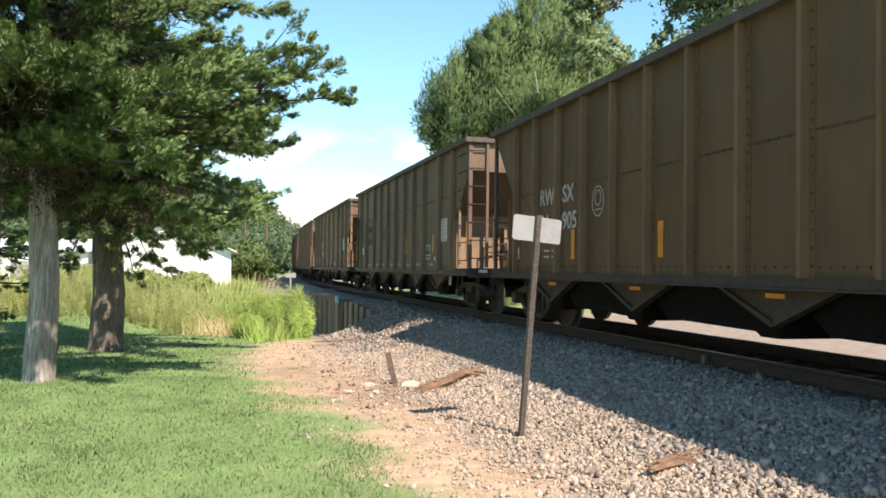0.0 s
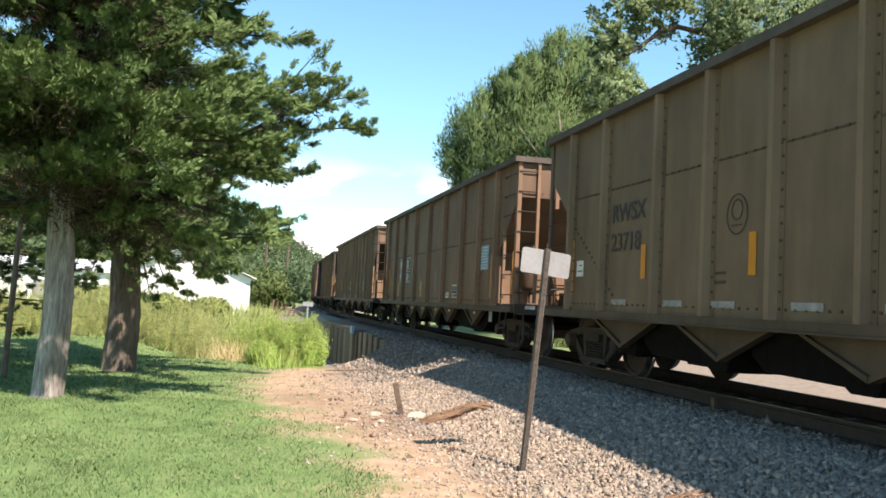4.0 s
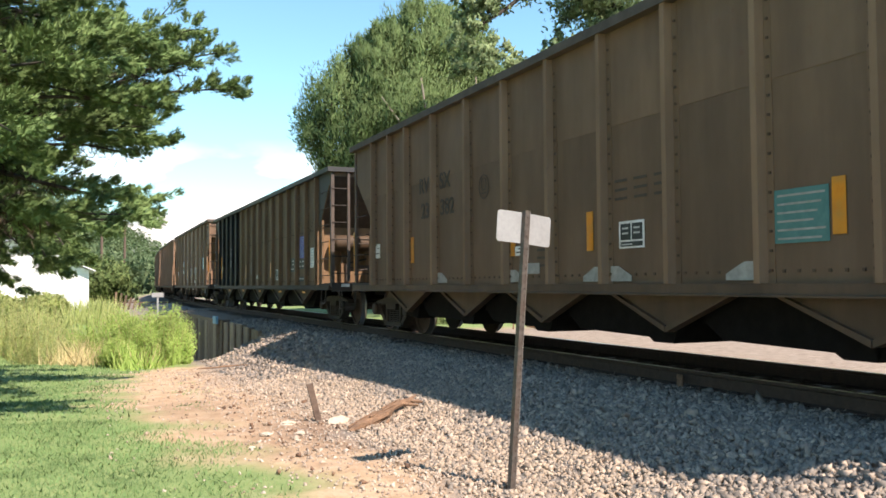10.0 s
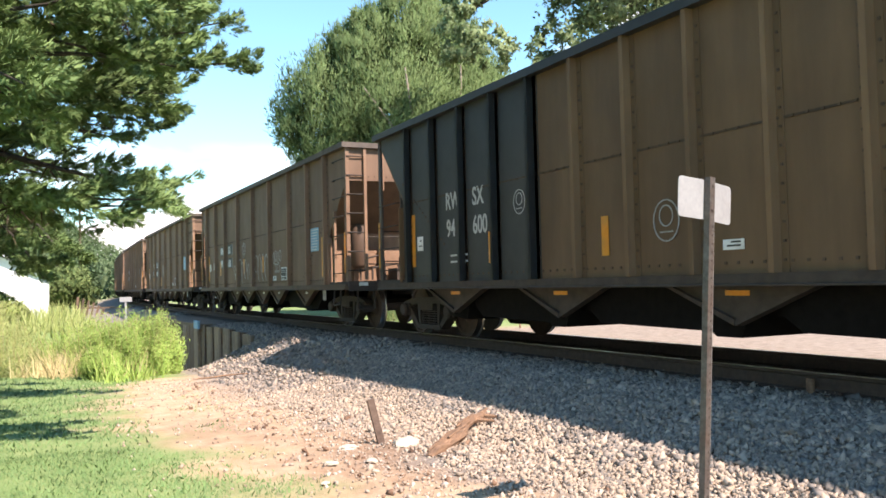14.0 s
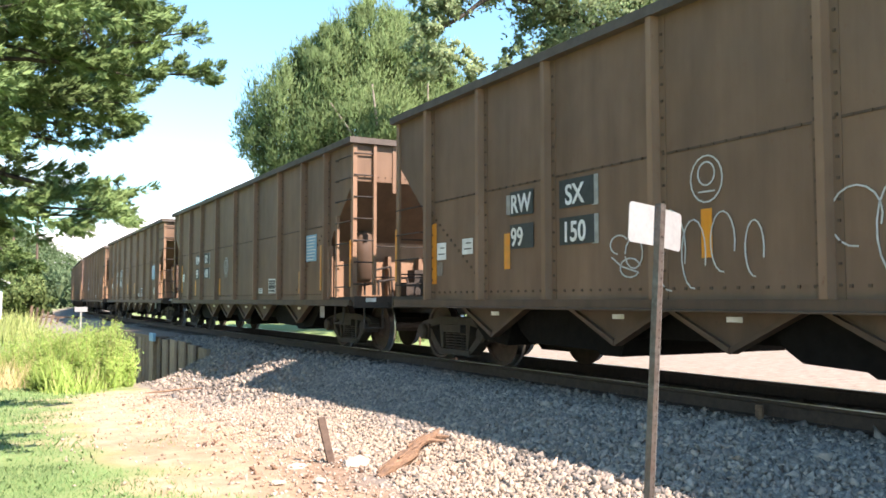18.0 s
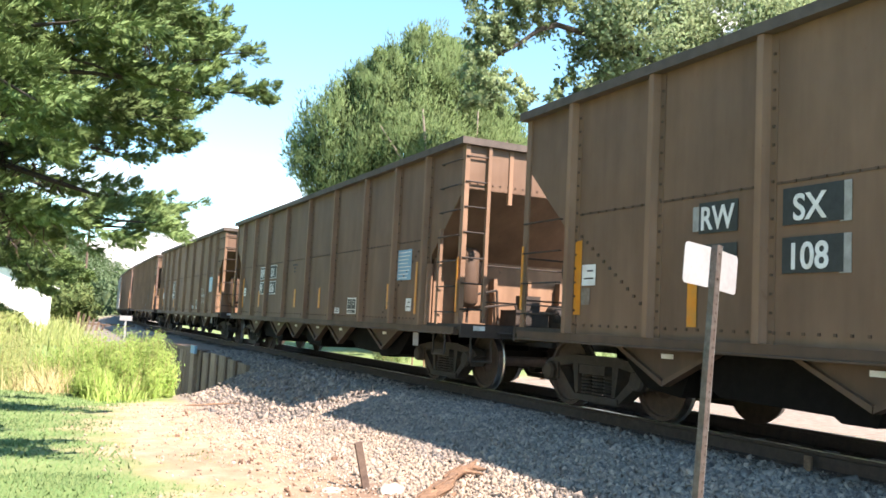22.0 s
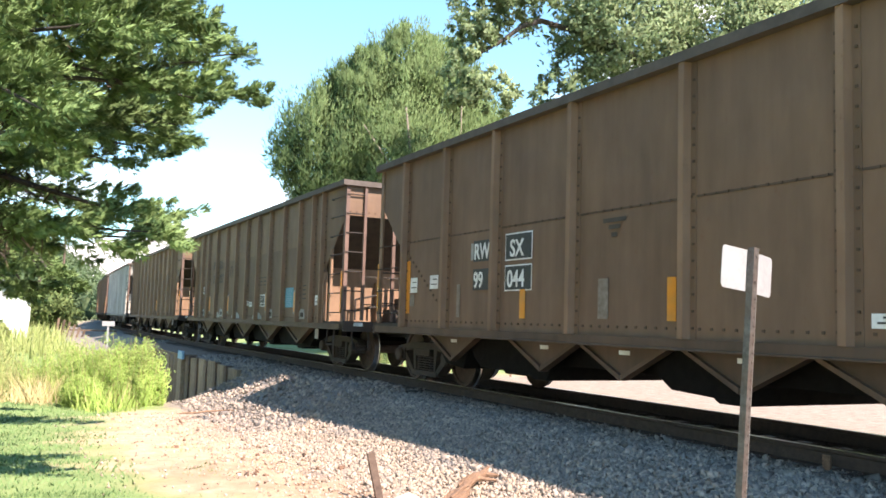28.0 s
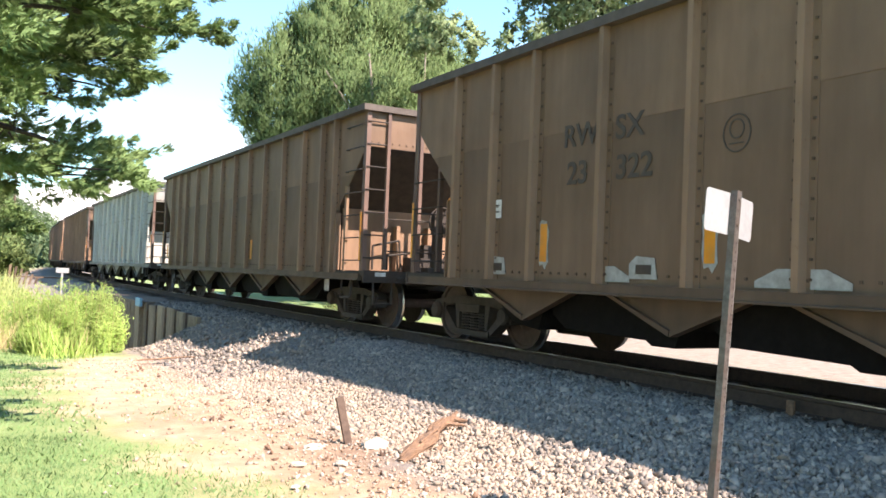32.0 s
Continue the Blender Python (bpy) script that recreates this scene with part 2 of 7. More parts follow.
M_BLACK = mat("black_car_paint", (0.015, 0.017, 0.018), (0.027, 0.029, 0.030), 3.0, 0.6, 0, 0.1, (0.06, 0.05, 0.04), 0.7, 0.4)
M_IRON = mat("dark_grimy_cast_iron", (0.020, 0.016, 0.013), (0.043, 0.033, 0.026), 9.0, 0.8, 0.0, 0.3, (0.085, 0.05, 0.03), 2.0, 0.35)
# Near-black and almost without sheen, for car undersides and the bridge backing
M_UNDER = mat("near_black_underframe", (0.005, 0.0045, 0.004), (0.010, 0.0085, 0.0075), 7.0, 0.85, 0, 0.3)
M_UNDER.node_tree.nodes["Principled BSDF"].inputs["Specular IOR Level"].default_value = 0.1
M_WHEEL = mat("rusty_wheel_plate", (0.045, 0.028, 0.02), (0.08, 0.05, 0.036), 9.0, 0.8, 0.1, 0.2)
M_TREAD = mat("polished_wheel_tread", (0.45, 0.44, 0.43), (0.6, 0.59, 0.57), 20, 0.28, 1.0, 0.03)
M_RAIL = mat("rusty_rail_web", (0.036, 0.024, 0.018), (0.07, 0.046, 0.034), 14.0, 0.85, 0.1, 0.3)
M_TIE = mat("creosoted_tie_wood", (0.03, 0.025, 0.02), (0.085, 0.07, 0.058), 8.0, 0.9, 0, 0.5, stretch=(0.3, 3, 3), vary=0.3)
M_YELLOW = mat("yellow_reflector", (0.62, 0.21, 0.008), (0.72, 0.27, 0.014), 12, 0.45, 0, 0.05, (0.3, 0.18, 0.06), 6, 0.5)
M_WHITE = mat("white_decal", (0.68, 0.68, 0.66), (0.8, 0.8, 0.78), 14, 0.6, 0, 0.05, (0.4, 0.36, 0.3), 5, 0.5)
M_LETTER = mat("faded_white_stencil", (0.40, 0.39, 0.36), (0.55, 0.54, 0.51), 14, 0.7, 0, 0.05)
M_DARKLETTER = mat("dark_grey_stencil", (0.035, 0.033, 0.03), (0.06, 0.055, 0.05), 14, 0.7, 0, 0.05)
M_PLATE = mat("black_stencil_panel", (0.02, 0.025, 0.025), (0.035, 0.04, 0.04), 14, 0.6, 0, 0.05)
M_BLUE = mat("light_blue_notice", (0.16, 0.33, 0.45), (0.22, 0.42, 0.55), 14, 0.6, 0, 0.05)
M_DEEPBLUE = mat("violet_blue_notice", (0.035, 0.045, 0.30), (0.06, 0.07, 0.38), 14, 0.6, 0, 0.05)
M_PALEPRINT = mat("pale_printed_lines", (0.24, 0.33, 0.46), (0.32, 0.41, 0.54), 14, 0.6, 0, 0.05)
M_TEAL = mat("teal_notice", (0.02, 0.22, 0.30), (0.03, 0.28, 0.37), 14, 0.6, 0, 0.05)
M_FAINT = mat("faded_dark_stencil", (0.046, 0.035, 0.028), (0.072, 0.056, 0.044), 14, 0.75, 0, 0.05)
M_GREYPATCH = mat("grey_primer_patch", (0.22, 0.215, 0.195), (0.36, 0.355, 0.33), 9, 0.8, 0, 0.05)
M_BARK = mat("grey_cedar_bark", (0.13, 0.118, 0.108), (0.56, 0.525, 0.485), 5.0, 0.95, 0, 1.0, (0.16, 0.08, 0.05), 1.3, 0.45, (7, 7, 0.7), 0, "Object", 0, 0.05)
# Ridged bark, darkened so that limbs read as backlit against the cloud
M_DARKBARK = mat("dark_silhouette_bark", (0.026, 0.021, 0.017), (0.06, 0.05, 0.04), 6.0, 0.95, 0, 0.8, stretch=(4, 4, 0.8))
M_CEDARBARK = mat("brown_cedar_bark", (0.09, 0.072, 0.058), (0.27, 0.23, 0.19), 5.0, 0.95, 0, 1.0, (0.12, 0.07, 0.05), 1.3, 0.4, (7, 7, 0.7), 0, "Object", 0, 0.05)
M_LIMB = mat("brown_limb_bark", (0.09, 0.065, 0.048), (0.2, 0.15, 0.115), 6.0, 0.95, 0, 0.8, stretch=(4, 4, 0.8))
M_POST = mat("weathered_galvanised_post", (0.075, 0.066, 0.058), (0.17, 0.15, 0.135), 30, 0.55, 0.5, 0.2, (0.12, 0.07, 0.05), 6, 0.6)
M_SIGN = mat("white_enamel_plate", (0.27, 0.275, 0.275), (0.33, 0.335, 0.335), 25, 0.45, 0, 0.02, (0.22, 0.22, 0.215), 4, 0.4)
M_WOOD = mat("splintered_red_wood", (0.12, 0.068, 0.042), (0.33, 0.20, 0.118), 6, 0.9, 0, 0.8, (0.06, 0.04, 0.03), 3, 0.6, (2, 8, 8))
M_STAKE = mat("old_dark_stake", (0.07, 0.045, 0.035), (0.16, 0.11, 0.08), 12, 0.9, 0, 0.5)
M_PALE = mat("pale_limestone", (0.40, 0.34, 0.26), (0.56, 0.49, 0.39), 10, 0.9, 0, 0.4)
M_BRICK = mat("red_brick", (0.28, 0.08, 0.05), (0.42, 0.14, 0.09), 14, 0.9, 0, 0.4)
M_PLANK = mat("weathered_bridge_timber", (0.085, 0.056, 0.039), (0.18, 0.122, 0.085), 5, 0.9, 0, 0.5, (0.16, 0.11, 0.075), 1.2, 0.5, (4, 4, 1), 0.35)
M_WHITEWALL = mat("white_metal_siding", (0.74, 0.75, 0.74), (0.82, 0.83, 0.82), 3, 0.5, 0, 0.05, (0.6, 0.6, 0.57), 0.4, 0.4)
M_ROOF = mat("pale_metal_roof", (0.66, 0.67, 0.68), (0.78, 0.79, 0.8), 3, 0.4, 0.0, 0.05)
M_STONE = None


# ---------------------------------------------------------------- mesh helpers
def box(bm, x0, x1, y0, y1, z0, z1):
    v = [bm.verts.new(p) for p in ((x0, y0, z0), (x1, y0, z0), (x1, y1, z0), (x0, y1, z0), (x0, y0, z1), (x1, y0, z1), (x1, y1, z1), (x0, y1, z1))]
    for f in ((0, 3, 2, 1), (4, 5, 6, 7), (0, 1, 5, 4), (1, 2, 6, 5), (2, 3, 7, 6), (3, 0, 4, 7)):
        bm.faces.new([v[i] for i in f])
    return bm


def prism(bm, pts, x0, x1):
    """A (y, z) outline pushed through from x0 to x1."""
    a = [bm.verts.new((x0, y, z)) for y, z in pts]
    b = [bm.verts.new((x1, y, z)) for y, z in pts]
    bm.faces.new(a[::-1])
    bm.faces.new(b)
    for i in range(len(pts)):
        j = (i + 1) % len(pts)
        bm.faces.new((a[i], a[j], b[j], b[i]))
    return bm


def rod(bm, p0, p1, r0, r1=None, seg=8, caps=True):
    p0, p1 = Vector(p0), Vector(p1)
    r1 = r0 if r1 is None else r1
    d = (p1 - p0).normalized()
    u = d.orthogonal().normalized()
    w = d.cross(u)
    rings = []
    for p, r in ((p0, r0), (p1, r1)):
        rings.append([bm.verts.new(p + (u * math.cos(2 * math.pi * k / seg) + w * math.sin(2 * math.pi * k / seg)) * r) for k in range(seg)])
    for k in range(seg):
        j = (k + 1) % seg
        bm.faces.new((rings[0][k], rings[0][j], rings[1][j], rings[1][k]))
    if caps:
        bm.faces.new(rings[0][::-1])
        bm.faces.new(rings[1])
    return bm


def pipe(bm, pts, r, seg=6):
    for a, b in zip(pts, pts[1:]):
        rod(bm, a, b, r, r, seg)
    return bm


def lathe(bm, prof, seg=20, axis="x", centre=(0, 0, 0)):
    """A profile of (along, radius) turned round an axis."""
    rings = []
    c = Vector(centre)
    for a, r in prof:
        ring = []
        for k in range(seg):
            t = 2 * math.pi * k / seg
            p = {"x": (a, r * math.cos(t), r * math.sin(t)), "z": (r * math.cos(t), r * math.sin(t), a), "y": (r * math.sin(t), a, r * math.cos(t))}[axis]
            ring.append(bm.verts.new(c + Vector(p)))
        rings.append(ring)
    for a, b in zip(rings, rings[1:]):
        for k in range(seg):
            j = (k + 1) % seg
            bm.faces.new((a[k], a[j], b[j], b[k]))
    bm.faces.new(rings[0][::-1])
    bm.faces.new(rings[-1])
    return bm


def finish(bm, name, material, smooth=False):
    me = bpy.data.meshes.new(name)
    bmesh.ops.recalc_face_normals(bm, faces=bm.faces)
    bm.to_mesh(me)
    bm.free()
    for m in material if isinstance(material, (list, tuple)) else (material,):
        me.materials.append(m)
    if smooth:
        me.shade_smooth()
    return me


def part(name, bm, material, parent, label="", smooth=False, at=None):
    ob = new(name, bm if isinstance(bm, bpy.types.Mesh) else finish(bm, name, material, smooth))
    ob.parent = parent
    if at is not None:
        ob.matrix_basis = at
    if label:
        tagged(ob, label)
    return ob


def thing(name, label, category, at=None, group="", kind="", bm=None, material=None, smooth=False):
    ob = new(name, finish(bm, name, material, smooth) if bm is not None else None)
    if at is not None:
        ob.matrix_basis = at
    return tagged(ob, label, category, group, kind)


def B():
    return bmesh.new()


def soup(name, verts, faces_per, material, normals=None):
    """A mesh from vertex rows in groups of faces_per corners, each group one face; normals: one shading normal a face, as leaves share the roundness of their spray."""
    v = np.asarray(verts, dtype=np.float32).reshape(-1, 3)
    k = len(v) // faces_per
    if normals is not None:
        # wind each face so that its front lies on the side of its shading normal
        normals = np.asarray(normals, dtype=np.float32).reshape(-1, 3)
        q = v.reshape(k, faces_per, 3)
        back = np.sum(np.cross(q[:, 1] - q[:, 0], q[:, 2] - q[:, 0]) * normals, 1) < 0
        q[back] = q[back][:, ::-1]
        v = q.reshape(-1, 3)
    me = bpy.data.meshes.new(name)
    me.vertices.add(len(v))
    me.vertices.foreach_set("co", v.ravel())
    me.loops.add(len(v))
    me.loops.foreach_set("vertex_index", np.arange(len(v), dtype=np.int32))
    me.polygons.add(k)
    me.polygons.foreach_set("loop_start", np.arange(k, dtype=np.int32) * faces_per)
    if normals is not None:
        n = np.repeat(normals, faces_per, 0)
        me.attributes.new("custom_normal", "FLOAT_VECTOR", "POINT").data.foreach_set("vector", n.ravel())
    me.update(calc_edges=True)
    me.materials.append(material)
    return me


def words(text, size, material, parent, m, label="", bold=0.0):
    """Letters as a thin mesh, standing upright on a wall, facing -x."""
    cu = bpy.data.curves.new("lettering", "FONT")
    cu.body, cu.size, cu.extrude, cu.offset = text, size, 0.002, bold
    tmp = bpy.data.objects.new("lettering", cu)
    me = bpy.data.meshes.new_from_object(tmp)
    bpy.data.objects.remove(tmp)
    me.materials.append(material)
    ob = new("lettering", me)
    ob.parent = parent
    ob.matrix_basis = m
    if label:
        tagged(ob, label)
    return ob


# ---------------------------------------------------------------- the line of the track
BEND, BEND_AT = 0.00130, 38.0


def line(s, off=0.0):
    """Place on the track s metres along it, off metres to the right of its centre, and the heading."""
    if s <= BEND_AT:
        return off, s, 0.0
    t = BEND * (s - BEND_AT)
    return (1 - math.cos(t)) / BEND + off * math.cos(t), BEND_AT + math.sin(t) / BEND - off * math.sin(t), t


def centre_x(y):
    y = np.asarray(y, dtype=float)
    u = np.clip(y - BEND_AT, 0, 400)
    return 0.5 * BEND * u * u


# ---------------------------------------------------------------- ground
rng = np.random.default_rng(7)
EDGE_Y = [-60, 4, 7, 9, 12, 15, 18, 21, 23.5, 25, 27, 60]
EDGE_X = [-5.6, -5.6, -5.65, -5.6, -6.1, -6.6, -6.7, -6.4, -6.0, -4.6, -4.2, -4.2]


def smooth(a, b, v):
    t = np.clip((v - a) / (b - a), 0, 1)
    return t * t * (3 - 2 * t)


def ground_z(x, y):
    x, y = np.asarray(x, dtype=float), np.asarray(y, dtype=float)
    d = x - centre_x(y)
    left = -0.61 - 0.37 * smooth(12, 25, y) + 0.35 * smooth(40, 60, y)
    right = -0.42 + 0 * y
    base = np.where(d < 0, left, right)
    bed = -0.215
    w = smooth(3.9, 1.7, np.abs(d))
    z = base * (1 - w) + bed * w
    ditch = smooth(25.5, 34, y) * smooth(47, 43, y) * smooth(-2.2, -2.45, d) * smooth(-12, -5, d)
    z = z - 1.5 * ditch
    far = np.hypot(x, y - 20)
    z = z + 58 * smooth(-4, -125, d) * smooth(140, 270, y) * smooth(460, 320, y)
    z = z + 0.05 * np.sin(x * 0.7 + 1.3) * np.sin(y * 0.55) * smooth(5.2, 7, np.abs(d))
    return z


def axis(fine0, fine1, step, far0, far1):
    a = list(np.arange(fine0, fine1, step))
    v, st = fine1, step
    while v < far1:
        a.append(v)
        st *= 1.22
        v += st
    v, st = fine0, step
    while v > far0:
        st *= 1.22
        v -= st
        a.insert(0, v)
    return np.array(a)


GX, GY = axis(-14, 8, 0.16, -2500, 2500), axis(3, 40, 0.2, -2500, 2500)
XX, YY = np.meshgrid(GX, GY)
ZZ = ground_z(XX, YY)
near = (np.abs(XX) < 20) & (YY > -5) & (YY < 60)
ZZ = ZZ + near * rng.normal(0, 0.008, ZZ.shape)
ground_me = bpy.data.meshes.new("ground")
nx, ny = len(GX), len(GY)
ids = np.arange(nx * ny).reshape(ny, nx)
quads = np.stack([ids[:-1, :-1], ids[:-1, 1:], ids[1:, 1:], ids[1:, :-1]], -1).reshape(-1, 4)
ground_me.from_pydata(np.stack([XX, YY, ZZ], -1).reshape(-1, 3).tolist(), [], quads.tolist())
ground_me.shade_smooth()
ex = np.interp(YY, EDGE_Y, EDGE_X)
wob = 0.35 * np.sin(YY * 1.7) + 0.25 * np.sin(YY * 4.1 + XX * 2) + rng.normal(0, 0.12, XX.shape)
lawn = smooth(0.55, -0.55, XX - ex + wob * 0.6 - 0.12 + 0.25 * np.sin(XX * 3.1 + YY * 1.9) * np.sin(YY * 2.3 - XX * 1.2))
dd = XX - centre_x(YY)
gravel = smooth(-4.7, -3.9, dd + 0.2 * np.sin(YY * 2.3) + rng.normal(0, 0.12, XX.shape)) * smooth(3.6, 2.6, dd)
lot = smooth(2.2, 3.0, dd) * smooth(26, 20, dd) * smooth(28.5, 25.5, YY)
lawn = np.maximum(lawn, smooth(24, 28, dd))
lawn = np.maximum(lawn, smooth(25.5, 28.5, YY) * smooth(2.6, 3.4, dd))
lawn = np.maximum(lawn, smooth(34, 44, YY) * smooth(-3.6, -5, dd))
soil = np.exp(-((XX + 4.45) / 0.95) ** 2 - ((YY - 12.3) / 1.5) ** 2) + 0.5 * np.exp(-((XX + 5.6) / 0.7) ** 2 - ((YY - 15) / 1.2) ** 2)
soil = np.clip(soil + rng.normal(0, 0.12, soil.shape) * (soil > 0.1), 0, 0.9)
zone = np.stack([lawn, gravel, lot, soil], -1).reshape(-1, 4).astype(np.float32)
ground_me.color_attributes.new("zone", "FLOAT_COLOR", "POINT").data.foreach_set("color", zone.ravel())


def ground_material():
    m = bpy.data.materials.new("lawn_dirt_and_gravel")
    m.use_nodes = True
    n, l = m.node_tree.nodes, m.node_tree.links
    b = n["Principled BSDF"]
    b.inputs["Roughness"].default_value = 0.95
    tc = n.new("ShaderNodeTexCoord")

    def noise_ramp(scale, cols, detail=7):
        no = n.new("ShaderNodeTexNoise")
        no.inputs["Scale"].default_value, no.inputs["Detail"].default_value, no.inputs["Roughness"].default_value = scale, detail, 0.7
        l.new(tc.outputs["Object"], no.inputs["Vector"])
        r = n.new("ShaderNodeValToRGB")
        r.color_ramp.elements[0].position, r.color_ramp.elements[1].position = 0.3, 0.7
        r.color_ramp.elements[0].color, r.color_ramp.elements[1].color = (*cols[0], 1), (*cols[-1], 1)
        if len(cols) == 3:
            e = r.color_ramp.elements.new(0.5)
            e.color = (*cols[1], 1)
        l.new(no.outputs["Fac"], r.inputs["Fac"])
        return r.outputs["Color"], no.outputs["Fac"]

    def mixed(fac, a, c):
        mx = n.new("ShaderNodeMix")
        mx.data_type = "RGBA"
        l.new(fac, mx.inputs["Factor"])
        l.new(a, mx.inputs["A"])
        l.new(c, mx.inputs["B"])
        return mx.outputs["Result"]

    va = n.new("ShaderNodeVertexColor")
    va.layer_name = "zone"
    sp = n.new("ShaderNodeSeparateColor")
    l.new(va.outputs["Color"], sp.inputs["Color"])
    dirt, df = noise_ramp(3.5, [(0.33, 0.212, 0.125), (0.45, 0.315, 0.20), (0.54, 0.41, 0.285)])
    grass, gf = noise_ramp(2.0, [(0.13, 0.20, 0.06), (0.175, 0.25, 0.085), (0.235, 0.285, 0.11)])
    stones, sf = noise_ramp(14, [(0.12, 0.105, 0.09), (0.20, 0.175, 0.15), (0.29, 0.25, 0.215)])
    pale, pf = noise_ramp(5, [(0.18, 0.138, 0.106), (0.26, 0.21, 0.165), (0.34, 0.285, 0.23)])
    earth, ef = noise_ramp(9, [(0.13, 0.08, 0.05), (0.22, 0.14, 0.09), (0.34, 0.24, 0.17)])
    c = mixed(va.outputs["Alpha"], dirt, earth)
    c = mixed(sp.outputs["Red"], c, grass)
    c = mixed(sp.outputs["Green"], c, stones)
    c = mixed(sp.outputs["Blue"], c, pale)
    l.new(c, b.inputs["Base Color"])
    bp = n.new("ShaderNodeBump")
    bp.inputs["Strength"].default_value, bp.inputs["Distance"].default_value = 0.6, 0.05
    l.new(sf, bp.inputs["Height"])
    l.new(bp.outputs["Normal"], b.inputs["Normal"])
    return m


ground_me.materials.append(ground_material())
ground = tagged(new("ground", ground_me), "mown green lawn, bare orange dirt and pale gravel", "ground", kind="structure")

# ---------------------------------------------------------------- track
def swept(profile, off, s0, s1, step):
    bm = B()
    prev = None
    s = s0
    while s <= s1 + 1e-6:
        x, y, t = line(s)
        ring = [bm.verts.new((x + (off + a) * math.cos(t), y - (off + a) * math.sin(t), z)) for a, z in profile]
        if prev:
            for i in range(len(ring)):
                j = (i + 1) % len(ring)
                bm.faces.new((prev[i], prev[j], ring[j], ring[i]))
        else:
            bm.faces.new(ring[::-1])
        prev = ring
        s += step
    bm.faces.new(prev)
    return bm


track = thing("railway_track", "rusty steel rails spiked to dark timber ties", "railway track", kind="structure")
RAILP = [(-0.07, -0.185), (0.07, -0.185), (0.07, -0.17), (0.012, -0.155), (0.009, -0.045), (0.036, -0.03), (0.036, -0.004), (0.028, 0.0), (-0.028, 0.0), (-0.036, -0.004), (-0.036, -0.03), (-0.009, -0.045), (-0.012, -0.155), (-0.07, -0.17)]
for side in (-1, 1):
    rail = part("rail", swept(RAILP, side * 0.754, -14, 230, 2.0), M_RAIL, track)
    part("rail_head", swept([(-0.027, -0.002), (0.027, -0.002), (0.027, 0.0025), (-0.027, 0.0025)], side * 0.754, -14, 230, 2.0), M_TREAD, rail, "bright worn running surface")
tie_me = finish(box(B(), -1.3, 1.3, -0.115, 0.115, -0.40, -0.19), "tie", M_TIE)
plate_bm = B()
for side in (-1, 1):
    box(plate_bm, side * 0.754 - 0.17, side * 0.754 + 0.17, -0.09, 0.09, -0.19, -0.178)
    for k in (-1, 1):
        box(plate_bm, side * 0.754 + k * 0.1 - 0.012, side * 0.754 + k * 0.1 + 0.012, -0.06, -0.035, -0.18, -0.15)
plate_me = finish(plate_bm, "tie_plate", M_RAIL)
s = 2.0
while s < 62:
    x, y, t = line(s)
    tie = part("tie", tie_me, None, track, at=pose(x + random.uniform(-0.05, 0.05), y, random.uniform(-0.01, 0.005), 0, 0, -math.degrees(t) + random.uniform(-1.5, 1.5)))
    part("tie_plate", plate_me, None, tie)
    s += 0.53
# a rail joint's pale bond strap, on the side of the near rail
part("rail_strap", box(B(), -0.86, -0.835, 10.75, 10.83, -0.19, -0.05), M_WOOD, track, "small reddish strap on the rail")


# ---------------------------------------------------------------- hopper cars
HALF, SILL = 1.53, 0.97
NEAR, FAR = -0.26, -0.16    # where the body's two ends lie from 0 and from its drawn length
PITCH_GAP = 1.92
KINDS = {
    "nine": dict(length=15.28, top=3.94, ribs=[1.0, 2.28, 3.80, 5.62, 7.43, 9.32, 11.1, 12.58, 14.05], vees=[2.85, 5.25, 6.8, 8.5, 10.05, 12.45], rib_w=0.11, seam=2.42),
    "eleven": dict(length=15.28, top=3.94, ribs=[1.0, 2.22, 3.83, 5.08, 6.33, 7.58, 8.83, 10.05, 11.25, 12.85, 14.1], vees=[2.75, 5.15, 7.6, 9.9, 12.35], rib_w=0.12, seam=2.75),
    "thirteen": dict(length=15.28, top=3.94, ribs=[0.98, 1.62, 2.56, 3.75, 4.95, 6.08, 7.22, 8.40, 9.61, 10.88, 12.1, 12.97, 13.9], vees=[2.75, 5.15, 7.6, 9.9, 12.35], rib_w=0.10, seam=2.75),
    "sixteen": dict(length=16.95, top=3.76, ribs=[0.92 + i * 0.972 for i in range(16)], vees=[2.65, 5.4, 8.3, 11.2, 14.05], rib_w=0.09, seam=2.35),
}


def wheelset_mesh():
    bm = B()
    for sg in (-1, 1):
        lathe(bm, [(sg * 0.68, 0.48), (sg * 0.70, 0.487), (sg * 0.715, 0.462), (sg * 0.80, 0.452), (sg * 0.81, 0.445), (sg * 0.808, 0.40), (sg * 0.775, 0.385), (sg * 0.76, 0.19), (sg * 0.81, 0.13), (sg * 0.83, 0.11), (sg * 0.83, 0.0)][:10], 28)
    lathe(bm, [(-1.0, 0.07), (-0.83, 0.085), (0.83, 0.085), (1.0, 0.07)], 12)
    me = finish(bm, "wheelset", (M_WHEEL, M_TREAD))
    for p in me.polygons:
        c = p.center
        if 0.695 < abs(c.x) < 0.805 and math.hypot(c.y, c.z) > 0.44:
            p.material_index = 1
    return me


